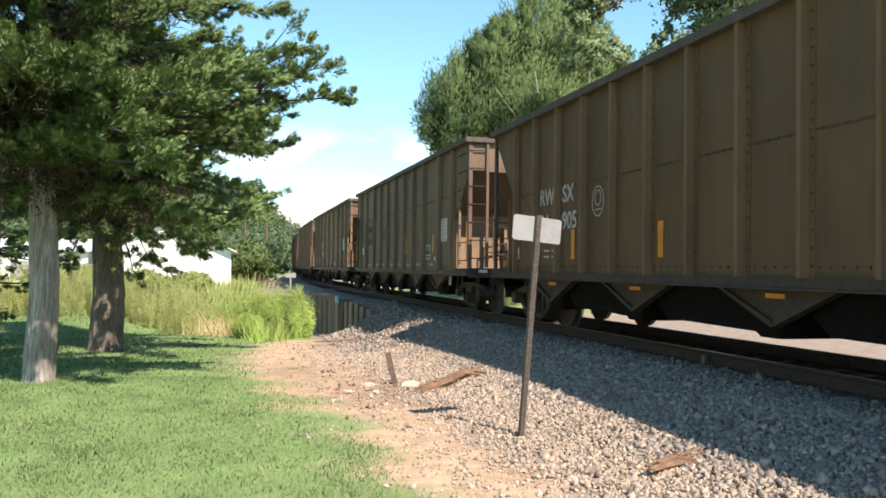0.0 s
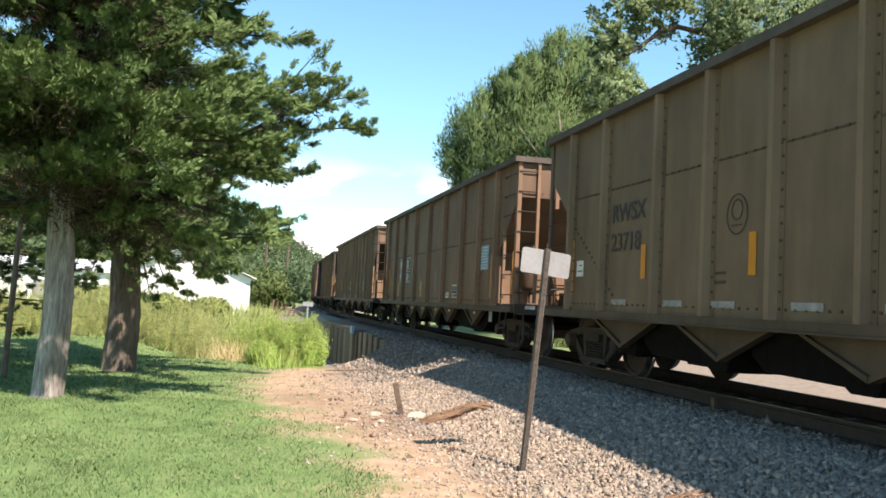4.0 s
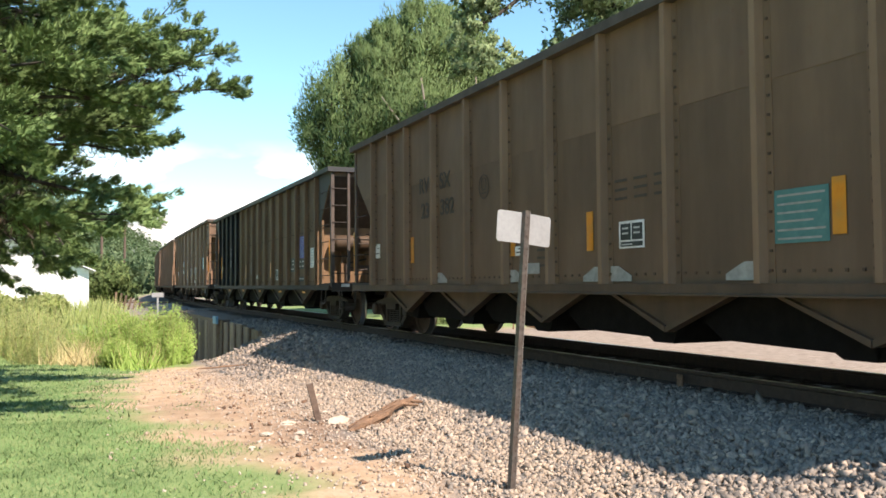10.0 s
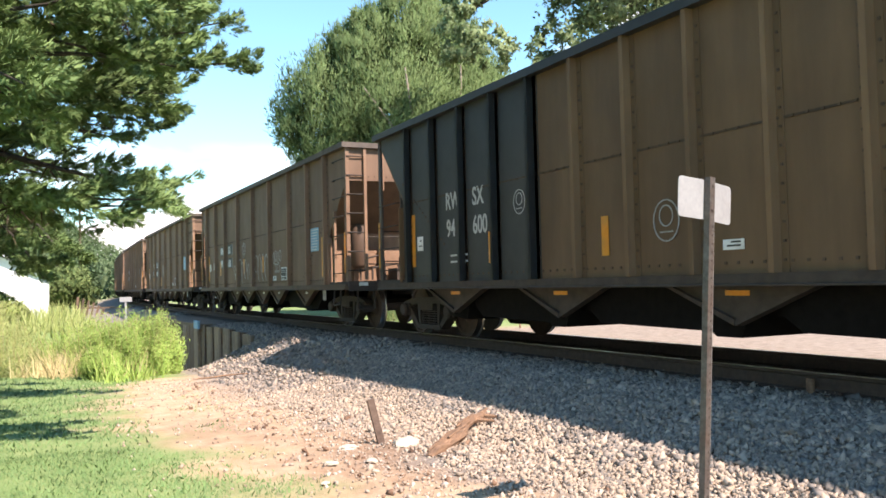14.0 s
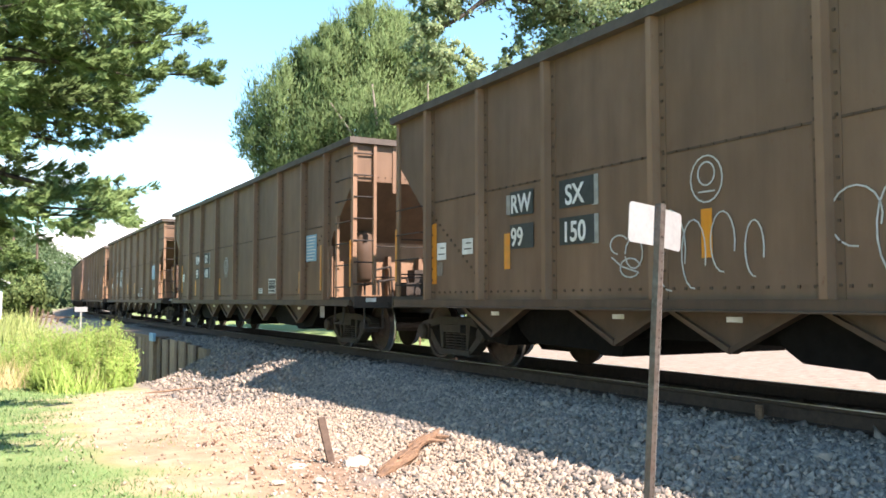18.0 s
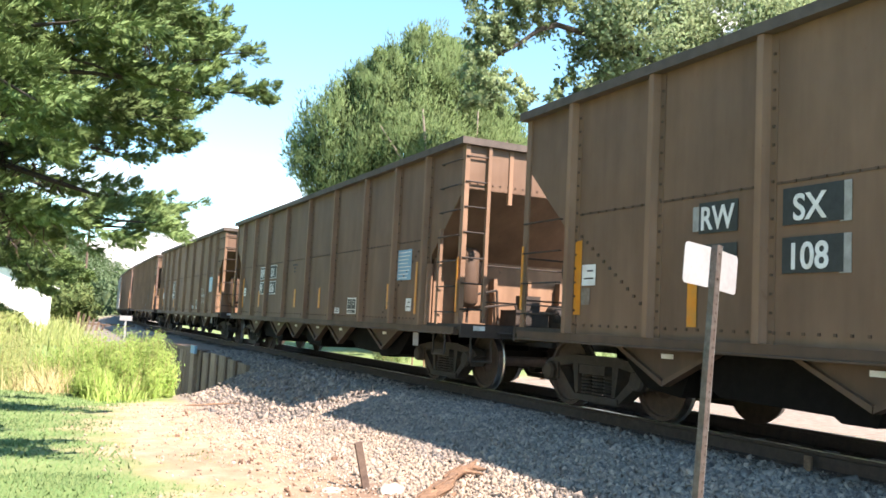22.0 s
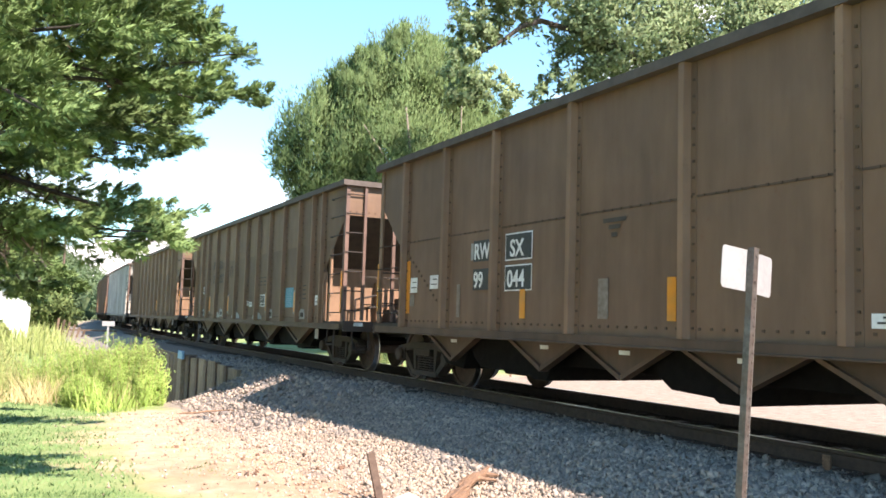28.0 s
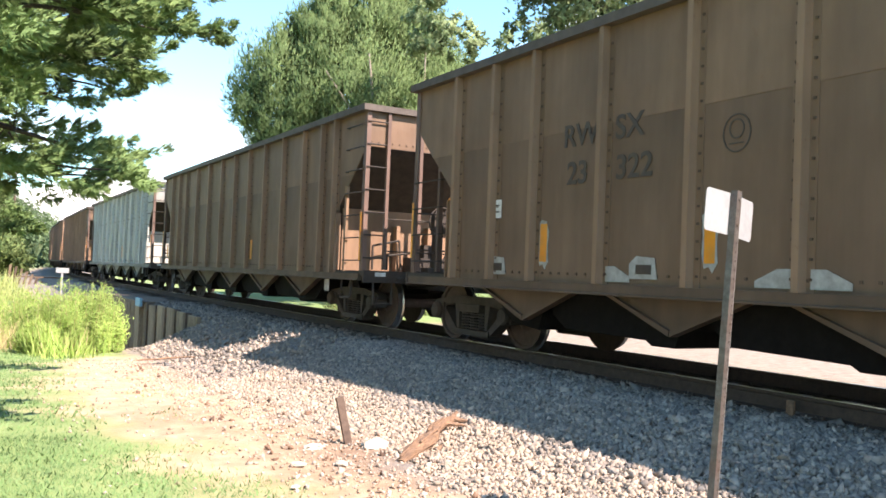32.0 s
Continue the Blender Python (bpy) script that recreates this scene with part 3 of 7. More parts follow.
def side_frame_mesh():
    """The cast side frame of a truck: top beam, sloping arms, spring basket, bearing boxes, with open windows."""
    bm = B()
    x0, x1 = -0.09, 0.09
    prism(bm, [(-1.12, 0.53), (-1.0, 0.62), (-0.45, 0.70), (0.45, 0.70), (1.0, 0.62), (1.12, 0.53), (0.98, 0.50), (0.45, 0.585), (-0.45, 0.585), (-0.98, 0.50)], x0, x1)
    for k in (-1, 1):
        prism(bm, [(k * 1.0, 0.53), (k * 0.80, 0.56), (k * 0.33, 0.14), (k * 0.46, 0.14)], x0, x1)
        prism(bm, [(k * 0.46, 0.60), (k * 0.34, 0.60), (k * 0.34, 0.22), (k * 0.40, 0.22)], x0, x1)
        box(bm, x0 - 0.03, x1, k * 0.89 - 0.14, k * 0.89 + 0.14, 0.36, 0.58)
        lathe(bm, [(-0.20, 0.10), (-0.17, 0.125), (-0.05, 0.125)], 14, "x", (0, k * 0.89, 0.46))
    box(bm, x0 - 0.02, x1, -0.47, 0.47, 0.13, 0.21)
    for k in (-0.22, 0.0, 0.22):
        for j in range(6):
            lathe(bm, [(0.225 + j * 0.042, 0.085), (0.245 + j * 0.042, 0.095), (0.26 + j * 0.042, 0.07)], 10, "z", (-0.01, k, 0))
    box(bm, x0 - 0.05, x1, -0.26, 0.26, 0.47, 0.585)
    return finish(bm, "side_frame", M_IRON)


ME_WHEELSET, ME_FRAME = wheelset_mesh(), side_frame_mesh()
bol = B()
box(bol, -0.9, 0.9, -0.2, 0.2, 0.46, 0.66)
lathe(bol, [(0.66, 0.2), (0.78, 0.2)], 14, "z")
for k in (-1, 1):
    box(bol, -0.75, 0.75, k * 0.36 - 0.05, k * 0.36 + 0.05, 0.36, 0.5)
    box(bol, -0.8, -0.66, k * 0.42 - 0.07, k * 0.42 + 0.07, 0.28, 0.62)
    box(bol, 0.66, 0.8, k * 0.42 - 0.07, k * 0.42 + 0.07, 0.28, 0.62)
ME_BOLSTER = finish(bol, "truck", M_IRON)
WHEEL_BASE = 1.80


def end_parts(car, kind, paint, flip, tank):
    """Ladders, grab irons, platform, posts and brake gear of one end. flip turns it to the far end."""
    L, top = kind["length"], kind["top"]
    m = pose(0, NEAR, 0) if not flip else pose(0, L + FAR, 0, 0, 0, 180)

    def put(name, bm, material, label="", smooth=False, parent=None):
        return part(name, bm, material, parent or car, label, smooth, m if parent is None else None)

    frame_paint = {16: M_SOOTED, 11: M_ENDIRON, 13: M_ENDIRON}.get(len(kind["ribs"]), M_WORN_LIT[paint.name])
    bx = -0.05 if len(kind["ribs"]) in (11, 13) else 0.5
    for x in (-1.54, 1.54):
        g = -1 if x < 0 else 1
        put("corner_post", box(box(B(), x - 0.015, x + 0.015, -0.03, 0.075, SILL, top - 0.1), x - g * 0.015 - (0.05 if g > 0 else 0), x - g * 0.015 + (0.05 if g < 0 else 0), -0.03, -0.012, SILL, top - 0.1), frame_paint, "worn angle-iron corner post")
    lad = B()
    rungs = []
    box(lad, -1.16, -1.10, -0.06, 0.0, 1.05, top - 0.08)
    z = 1.25
    while z < top - 0.2:
        rungs.append(z)
        z += 0.40
    ladder = put("end_ladder", lad, frame_paint)
    for z in rungs:
        part("rung", rod(B(), (-1.54, -0.04, z), (-1.13, -0.04, z), 0.013), M_IRON, ladder, "dark round rung")
    side = put("side_ladder", box(B(), -1.58, -1.53, 0.66, 0.74, 1.0, 2.55), M_WORN_LIT[paint.name])
    z = 1.2
    while z < top - 0.3:
        part("rung", pipe(B(), [(-1.54, 0.05, z), (-1.60, 0.06, z), (-1.60, 0.70, z), (-1.54, 0.70, z)], 0.012, 6), M_IRON, side, "dark bent rung")
        z += 0.40
    for z in (1.2, 1.6, 2.0, 2.4):
        put("handhold", pipe(B(), [(1.54, 0.03, z), (1.59, 0.03, z), (1.59, 0.85, z), (1.54, 0.85, z)], 0.011, 5), M_IRON)
    put("reflector_strip", box(B(), 1.583, 1.588, 0.0, 0.05, 1.25, 2.1), M_YELLOW, "yellow strip on the corner post")
    for x in ((-0.72,) if len(kind["vees"]) == 6 else (-0.45, 0.35, 1.1)):
        put("end_post", box(B(), x - 0.035, x + 0.035, -0.02, 0.04, 2.95 if len(kind["vees"]) == 6 else 1.05, top - 0.1), frame_paint)
    hr = B()
    rod(hr, (-1.1, -0.05, 1.95), (1.5, -0.05, 1.95), 0.012)
    rod(hr, (-1.1, -0.05, 1.38), (1.5, -0.05, 1.38), 0.012)
    put("handrail", hr, M_IRON)
    pf = B()
    box(pf, -1.56, 1.56, -0.12, 1.1, 0.93, 1.02)
    box(pf, -1.57, 1.57, -0.15, -0.11, 0.82, 1.03)
    put("end_platform", pf, M_IRON)
    put("sill_step", pipe(B(), [(-1.36, -0.1, 0.95), (-1.36, -0.12, 0.45), (-1.0, -0.12, 0.45), (-1.0, -0.1, 0.95)], 0.018), M_IRON)
    put("sill_step", pipe(B(), [(-1.56, 0.35, 0.95), (-1.6, 0.3, 0.55), (-1.58, 0.75, 0.52), (-1.54, 0.8, 0.95)], 0.018), M_IRON)
    cp = B()
    box(cp, -0.17, 0.17, -0.55, 1.2, 0.72, 1.0)
    box(cp, -0.11, 0.11, -0.86, -0.5, 0.76, 0.94)
    prism(cp, [(-0.98, 0.72), (-0.80, 0.70), (-0.72, 0.80), (-0.72, 0.95), (-0.95, 0.98)], -0.10, 0.13)
    pipe(cp, [(0.3, -0.35, 0.85), (0.3, -0.55, 0.45), (0.22, -0.85, 0.3), (0.12, -0.97, 0.42)], 0.03)
    pipe(cp, [(-0.95, -0.2, 0.9), (0.95, -0.2, 0.9)], 0.02)
    put("coupler", cp, M_IRON)
    for z0 in (1.2,):
        put("reflector_strip", box(B(), -1.588, -1.583, 0.0, 0.05, z0, z0 + 0.85), M_YELLOW, "yellow strip on the corner post")
    if not flip:
        if tank == "upright":
            put("air_reservoir", lathe(B(), [(1.05, 0.05), (1.08, 0.14), (1.14, 0.185), (1.95, 0.185), (2.02, 0.14), (2.05, 0.05)], 20, "z", (-0.95, 0.85, 0.25)), M_DARKENED[paint.name], "upright steel air tank", True)
        elif tank == "lying":
            put("air_reservoir", lathe(B(), [(-1.3, 0.05), (-1.26, 0.16), (-1.2, 0.2), (-0.2, 0.2), (-0.14, 0.16), (-0.1, 0.05)], 20, "x", (0, 0.75, 2.0)), M_DARKENED[paint.name], "lying steel air tank", True)
        for way in ([(-0.9, 0.9, 1.05), (-0.9, 0.9, 1.5), (-0.35, 0.9, 1.62), (-0.3, 0.9, 1.05)], [(-0.7, 0.7, 1.05), (-0.7, 0.7, 1.32), (-0.1, 0.7, 1.4), (0.0, 0.7, 1.05)], [(-1.3, 1.2, 1.05), (-1.35, 1.2, 1.7), (-1.2, 1.3, 2.2)]):
            put("air_pipe", pipe(B(), way, 0.022), M_IRON)
        put("control_valve", box(box(B(), -0.2, 0.45, 0.5, 1.0, 1.02, 1.30), 0.0, 0.3, 0.55, 0.85, 1.3, 1.55), M_IRON)
        put("brake_cylinder", lathe(B(), [(0.5, 0.1), (0.52, 0.19), (0.95, 0.19), (0.97, 0.1)], 14, "x", (0, 0.55, 1.22)), M_IRON, "", True)
        bw = B()
        for k in range(16):
            a0, a1 = 2 * math.pi * k / 16, 2 * math.pi * (k + 1) / 16
            rod(bw, (bx + 0.27 * math.cos(a0), -0.16, 1.95 + 0.27 * math.sin(a0)), (bx + 0.27 * math.cos(a1), -0.16, 1.95 + 0.27 * math.sin(a1)), 0.016, None, 6)
        for k in range(5):
            a0 = 2 * math.pi * k / 5
            rod(bw, (bx, -0.14, 1.95), (bx + 0.27 * math.cos(a0), -0.16, 1.95 + 0.27 * math.sin(a0)), 0.012, None, 6)
        box(bw, bx - 0.14, bx + 0.14, -0.13, 0.0, 1.75, 2.15)
        put("brake_wheel", bw, M_IRON)
        put("brake_stand", box(box(B(), bx - 0.08, bx + 0.08, -0.06, 0.06, 1.02, 1.75), bx - 0.2, bx + 0.2, -0.05, 0.2, 1.02, 1.12), M_IRON)
        if len(kind["ribs"]) == 16:
            put("brake_housing", lathe(B(), [(-0.12, 0.14), (-0.08, 0.24), (0.12, 0.24), (0.16, 0.12)], 16, "y", (-0.02, 0.35, 1.86)), M_IRON, "", True)
            put("housing_post", box(B(), -0.12, 0.08, 0.3, 0.42, 1.02, 1.64), M_IRON)
        put("end_decal", box(B(), -1.35, -1.15, -0.158, -0.153, 0.93, 1.0), M_WHITE)


def hopper(kind_name, paint, tank="upright", label="brown steel coal hopper car on two trucks"):
    kind = KINDS[kind_name]
    L, top = kind["length"], kind["top"]
    car = thing("hopper_car", label, "hopper car", group="coal train")
    lapped = kind_name == "thirteen" and paint == M_TAUPE
    low = M_GRIME_SHADE if kind_name == "sixteen" else M_DARKENED[paint.name]
    zc, back, zb = {"sixteen": (3.56, 1.0, 2.42), "nine": (3.16, 1.08, 2.12), "eleven": (3.2, 1.08, 2.28), "thirteen": (3.22, 1.08, 2.2)}[kind_name]
    y0, y1 = NEAR, L + FAR
    out = [(y0 + back, zb), (y0, zc), (y0, top), (y1, top), (y1, zc), (y1 - back, zb), (y1 - back, SILL), (y0 + back, SILL)]
    for x0, x1 in ((-HALF, -HALF + 0.015), (HALF - 0.015, HALF)):
        part("side_sheet", prism(B(), out, x0, x1), M_DULL_TAUPE if lapped else paint, car)
    for flip in (False, True):
        m = pose(0, NEAR, 0) if not flip else pose(0, L + FAR, 0, 0, 0, 180)
        part("end_sheet", box(B(), -HALF + 0.016, HALF - 0.016, 0.003, 0.018, zc - 0.01, top), paint, car, at=m)
        bm = prism(B(), [(0.004, zc - 0.02), (0.02, zc - 0.005), (back + 0.06, zb + 0.03), (back + 1.7, SILL + 0.03), (back + 1.67, SILL), (back + 0.02, zb - 0.01)], -HALF + 0.017, HALF - 0.017)
        # shade beneath these two kinds' ends is painted into the slope sheet
        shaded_slope = kind_name in ("thirteen", "sixteen")
        part("slope_sheet", bm, M_GRIME_SHADE if shaded_slope else M_SLOPE[paint.name], car, "slope sheet painted near black for its shade" if shaded_slope else "dusty riveted slope sheet", at=m)
        part("bulkhead", box(B(), -1.44, 1.44, back + 0.03, back + 0.05, SILL, zb - 0.02), M_DUSTED[paint.name], car, "dusty end bulkhead under the slope sheet", at=m)
        for x in (-0.34, 0.34) if kind_name in ("eleven", "thirteen") else (-1.0, -0.34, 0.34, 1.0):
            part("stiffener", box(B(), x - 0.035, x + 0.035, back - 0.12, back + 0.029, SILL, zb - 0.3), M_DUSTED[paint.name], car, at=m)
        for x in (-HALF - 0.02, HALF + 0.02):
            fl = box(B(), x - 0.055, x + 0.055, back - 0.03, back - 0.008, SILL + 0.01, zb - 0.12)
            z = SILL + 0.1
            while z < zb - 0.2:
                box(fl, x - 0.03, x - 0.006, back - 0.04, back - 0.03, z, z + 0.024)
                z += 0.16
            # the lightened paint carries some of the sunlight on this end-facing flange
            part("edge_flange", fl, M_WORN_LIT[paint.name], car, "bolted flange along the side sheet's edge", at=m)
        rv = B()
        for k in range(22):
            box(rv, -1.45 + k * 0.138 - 0.012, -1.45 + k * 0.138 + 0.012, -0.008, 0.004, zc + 0.06, zc + 0.085)
        tagged(part("rivets", rv, M_RIVET, car, at=m), kind="stuff")
    ch = B()
    for sg in (-1, 1):
        box(ch, sg * (HALF + 0.035) - 0.085, sg * (HALF + 0.035) + 0.085, y0 - 0.09, y1 + 0.09, top - 0.11, top)
    for y in (y0 - 0.09, y1 - 0.06):
        box(ch, -HALF + 0.04, HALF - 0.04, y, y + 0.15, top - 0.11, top - 0.002)
    part("top_chord", ch, M_CHORD, car)
    for sg in (-1, 1):
        si = B()
        x = sg * (HALF + 0.03)
        v = [(x - 0.05, SILL), (x + 0.05, SILL), (x + 0.05, SILL - 0.095), (x + sg * 0.02 + 0.06, SILL - 0.10), (x + sg * 0.02 + 0.06, SILL - 0.118), (x + sg * 0.02 - 0.06, SILL - 0.118), (x + sg * 0.02 - 0.06, SILL - 0.10), (x - 0.05, SILL - 0.095)]
        e0 = [si.verts.new((a, y0, z)) for a, z in v]
        e1 = [si.verts.new((a, y1, z)) for a, z in v]
        si.faces.new(e0)
        si.faces.new(e1[::-1])
        for k in range(8):
            si.faces.new((e0[k], e0[(k + 1) % 8], e1[(k + 1) % 8], e1[k]))
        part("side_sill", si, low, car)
    w = kind["rib_w"]
    for i, y in enumerate(kind["ribs"]):
        for sg in (-1, 1):
            key = (kind_name, paint.name, sg)
            if key not in RIBS:
                bm = B()
                xo, xi = sg * (HALF + 0.10), sg * HALF
                v = [bm.verts.new(p) for z in (SILL, top - 0.11) for p in ((xi, -w / 2, z), (xo, -w * 0.34, z), (xo, w * 0.34, z), (xi, w / 2, z))]
                for a, b, c, d in ((0, 1, 5, 4), (1, 2, 6, 5), (2, 3, 7, 6), (3, 2, 1, 0), (4, 5, 6, 7)):
                    bm.faces.new((v[a], v[b], v[c], v[d]))
                box(bm, sg * (HALF + 0.005) - 0.005, sg * (HALF + 0.005) + 0.005, -w / 2 - 0.075, w / 2 + 0.075, SILL, top - 0.115)
                plain = len(bm.faces)
                z = SILL + 0.1
                while z < top - 0.2:
                    for k in (-1, 1):
                        box(bm, sg * (HALF + 0.018) - 0.008, sg * (HALF + 0.018) + 0.008, k * (w / 2 + 0.042) - 0.012, k * (w / 2 + 0.042) + 0.012, z, z + 0.024)
                    z += 0.17
                for k, f in enumerate(bm.faces):
                    f.material_index = 1 if k >= plain else 2 if k >= 5 else 0
                RIBS[key] = finish(bm, "rib", (M_WORN_LIT[paint.name], M_RIVET, paint))
            part("rib", RIBS[key], None, car, at=pose(0, y, 0))
    seam = kind["seam"]
    if lapped:
        e = back * (zc - seam) / (zc - zb)
        lap = [(y0 + 0.01, zc), (y0 + 0.01, top - 0.112), (y1 - 0.01, top - 0.112), (y1 - 0.01, zc), (y1 - e, seam), (y0 + e, seam)]
        part("upper_sheet", prism(B(), lap, -HALF - 0.005, -HALF - 0.001), paint, car, "paler lapped upper side sheet")
    else:
        part("seam_strip", box(B(), -HALF - 0.006, -HALF + 0.002, 1.1, L - 1.1, seam - 0.012, seam + 0.012), M_DARKENED[paint.name], car, "dark riveted seam")
    sm = B()
    y = 1.3
    while y < L - 1.2:
        if not lapped:
            box(sm, -HALF - 0.018, -HALF - 0.004, y, y + 0.024, seam - 0.012, seam + 0.012)
        box(sm, -HALF - 0.012, -HALF, y + 0.05, y + 0.078, SILL + 0.09, SILL + 0.118)
        y += 0.155
    y = 1.2
    while y < 2.75:
        z = zc + 0.04 - y * 0.74
        if z > SILL + 0.15:
            for yy in () if kind_name == "thirteen" else (y, L - y):
                box(sm, -HALF - 0.014, -HALF, yy - 0.018, yy + 0.018, z - 0.018, z + 0.018)
        y += 0.11
    tagged(part("rivets", sm, M_RIVET, car), kind="stuff")
    vs = kind["vees"]
    half = 0.98 if len(vs) == 5 else 0.80
    tab_paint = M_YELLOW if kind_name == "sixteen" else M_WHITE
    for y in vs:
        for sg in (-1, 1):
            key = (kind_name, paint.name, "vee", sg)
            x = sg * (HALF - 0.10)
            if key not in RIBS:
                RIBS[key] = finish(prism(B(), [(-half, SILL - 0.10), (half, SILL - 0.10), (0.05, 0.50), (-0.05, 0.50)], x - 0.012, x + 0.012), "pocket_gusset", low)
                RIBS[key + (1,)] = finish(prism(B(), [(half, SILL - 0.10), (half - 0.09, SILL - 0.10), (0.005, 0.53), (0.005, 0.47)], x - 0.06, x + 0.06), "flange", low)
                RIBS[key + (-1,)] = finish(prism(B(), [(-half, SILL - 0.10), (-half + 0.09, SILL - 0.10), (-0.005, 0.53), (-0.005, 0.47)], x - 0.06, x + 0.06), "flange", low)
            gus = part("pocket_gusset", RIBS[key], None, car, at=pose(0, y, 0))
            if sg < 0:
                part("flange", RIBS[key + (1,)], None, gus)
                part("flange", RIBS[key + (-1,)], None, gus)
                if kind_name in ("sixteen", "nine"):
                    part("tab", box(B(), x - 0.017, x - 0.0125, -0.12 if half < 0.9 else -0.15, 0.06 if half < 0.9 else 0.15, 0.76, 0.81), tab_paint, gus, "small painted tab")
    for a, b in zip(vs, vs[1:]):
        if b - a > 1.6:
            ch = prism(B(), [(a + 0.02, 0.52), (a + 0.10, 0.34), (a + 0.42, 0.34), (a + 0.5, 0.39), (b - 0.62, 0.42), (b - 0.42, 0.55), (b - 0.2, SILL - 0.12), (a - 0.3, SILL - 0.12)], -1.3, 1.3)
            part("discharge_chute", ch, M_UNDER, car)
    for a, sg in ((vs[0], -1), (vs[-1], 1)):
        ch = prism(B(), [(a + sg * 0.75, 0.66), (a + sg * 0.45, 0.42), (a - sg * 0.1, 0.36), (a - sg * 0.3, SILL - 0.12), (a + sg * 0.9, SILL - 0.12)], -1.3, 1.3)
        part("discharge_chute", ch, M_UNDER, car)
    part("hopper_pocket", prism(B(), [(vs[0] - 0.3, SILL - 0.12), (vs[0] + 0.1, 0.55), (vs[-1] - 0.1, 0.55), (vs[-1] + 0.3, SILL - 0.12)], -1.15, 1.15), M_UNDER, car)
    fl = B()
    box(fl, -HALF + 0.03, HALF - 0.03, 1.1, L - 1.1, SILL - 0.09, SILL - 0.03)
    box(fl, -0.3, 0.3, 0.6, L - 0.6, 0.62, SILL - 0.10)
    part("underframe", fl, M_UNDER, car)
    for y in (1.05, L - 1.15):
        tr = part("truck", ME_BOLSTER, None, car, at=pose(0, y, 0))
        for sg in (-1, 1):
            part("side_frame", ME_FRAME, None, tr, at=pose(-0.98, 0, 0) if sg < 0 else pose(0.98, 0, 0, 0, 0, 180))
        for k in (-1, 1):
            part("wheelset", ME_WHEELSET, None, tr, at=pose(0, k * WHEEL_BASE / 2, 0.457))
    end_parts(car, kind, paint, False, tank)
    end_parts(car, kind, paint, True, tank)
    if kind_name != "sixteen":
        part("placard_holder", box(B(), -HALF - 0.02, -HALF - 0.005, 1.12, 1.32, SILL - 0.35, SILL - 0.13), M_GREYPATCH, car, "pale routing board under the sill")
    return car


RIBS = {}
M_CHORD = mat("dark_top_chord", (0.065, 0.050, 0.040), (0.105, 0.083, 0.067), 5, 0.8, 0, 0.2)
PROTO = {}


def rolling(kind_name, paint, tank, label):
    key = (kind_name, paint.name, tank)
    if key not in PROTO:
        PROTO[key] = hopper(kind_name, paint, tank, label)
        car = PROTO[key]
    else:
        car = copy_thing(PROTO[key], Matrix.Identity(4))
    tagged(car, label)
    return car


ON = -HALF - 0.008
UP = pose(0, 0, 0, 90, 0, -90)


def decal(car, name, y0, y1, z0, z1, material, label="", x=ON):
    return part(name, box(B(), x - 0.004, x, y0, y1, z0, z1), material, car, label)


def lettering(car, text, y, z, size, material, narrow=1.0):
    """Words whose left end lies y metres from the near end; they run towards the near end."""
    return words(text, size, material, car, Matrix.Translation((ON - (0.012 if material == M_WHITE else 0.003), y, z)) @ UP @ Matrix.Diagonal((narrow, 1, 1, 1)), bold=0.006)


def framed(car, y0, y1, z0, z1):
    """Consolidated stencil: white border, dark halves with short white print."""
    box_ob = decal(car, "stencil_box", y0, y1, z0, z1, M_WHITE, "dark stencil box with white border")
    mid, low = (y0 + y1) / 2, z0 + (z1 - z0) * 0.24
    for a, b, c, d in ((y0 + 0.03, mid - 0.012, low + 0.02, z1 - 0.03), (mid + 0.012, y1 - 0.03, low + 0.02, z1 - 0.03), (y0 + 0.03, y1 - 0.03, z0 + 0.02, low)):
        part("dark_field", box(B(), ON - 0.008, ON - 0.0045, a, b, c, d), M_PLATE, box_ob)
    for a in (y0 + 0.07, mid + 0.05):
        for k in range(2):
            part("print_line", box(B(), ON - 0.011, ON - 0.0085, a, a + (y1 - y0) * 0.24, z1 - 0.09 - 0.055 * k, z1 - 0.07 - 0.055 * k), M_LETTER, box_ob)
    part("print_line", box(B(), ON - 0.011, ON - 0.0085, y0 + 0.2, y1 - 0.05, z0 + 0.035, z0 + 0.05), M_LETTER, box_ob)


def card(car, y0, y1, z0, z1):
    c = decal(car, "white_card", y0, y1, z0, z1, M_WHITE, "small white card with dark print")
    for k in range(2):
        z = z0 + (z1 - z0) * (0.3 + 0.36 * k)
        part("print_line", box(B(), ON - 0.007, ON - 0.0045, y0 + 0.04, y1 - 0.05 - 0.05 * k, z, z + 0.018), M_DARKLETTER, c)


def stroke(car, name, ways, w, material, label):
    """Flat painted strokes that follow lines of (y, z) points."""
    bm = B()
    for way in ways:
        ring = []
        n = len(way)
        for i in range(n):
            a, b = Vector(way[max(0, i - 1)]), Vector(way[min(n - 1, i + 1)])
            d = (b - a).normalized()
            side = Vector((-d.y, d.x)) * w / 2
            p = Vector(way[i])
            ring.append([bm.verts.new((ON - k, q.x, q.y)) for k in (0.006, 0.002) for q in (p + side, p - side)])
        for r0, r1 in zip(ring, ring[1:]):
            for a, b in ((0, 1), (1, 3), (3, 2), (2, 0)):
                bm.faces.new((r0[a], r0[b], r1[b], r1[a]))
    return part(name, bm, material, car, label)


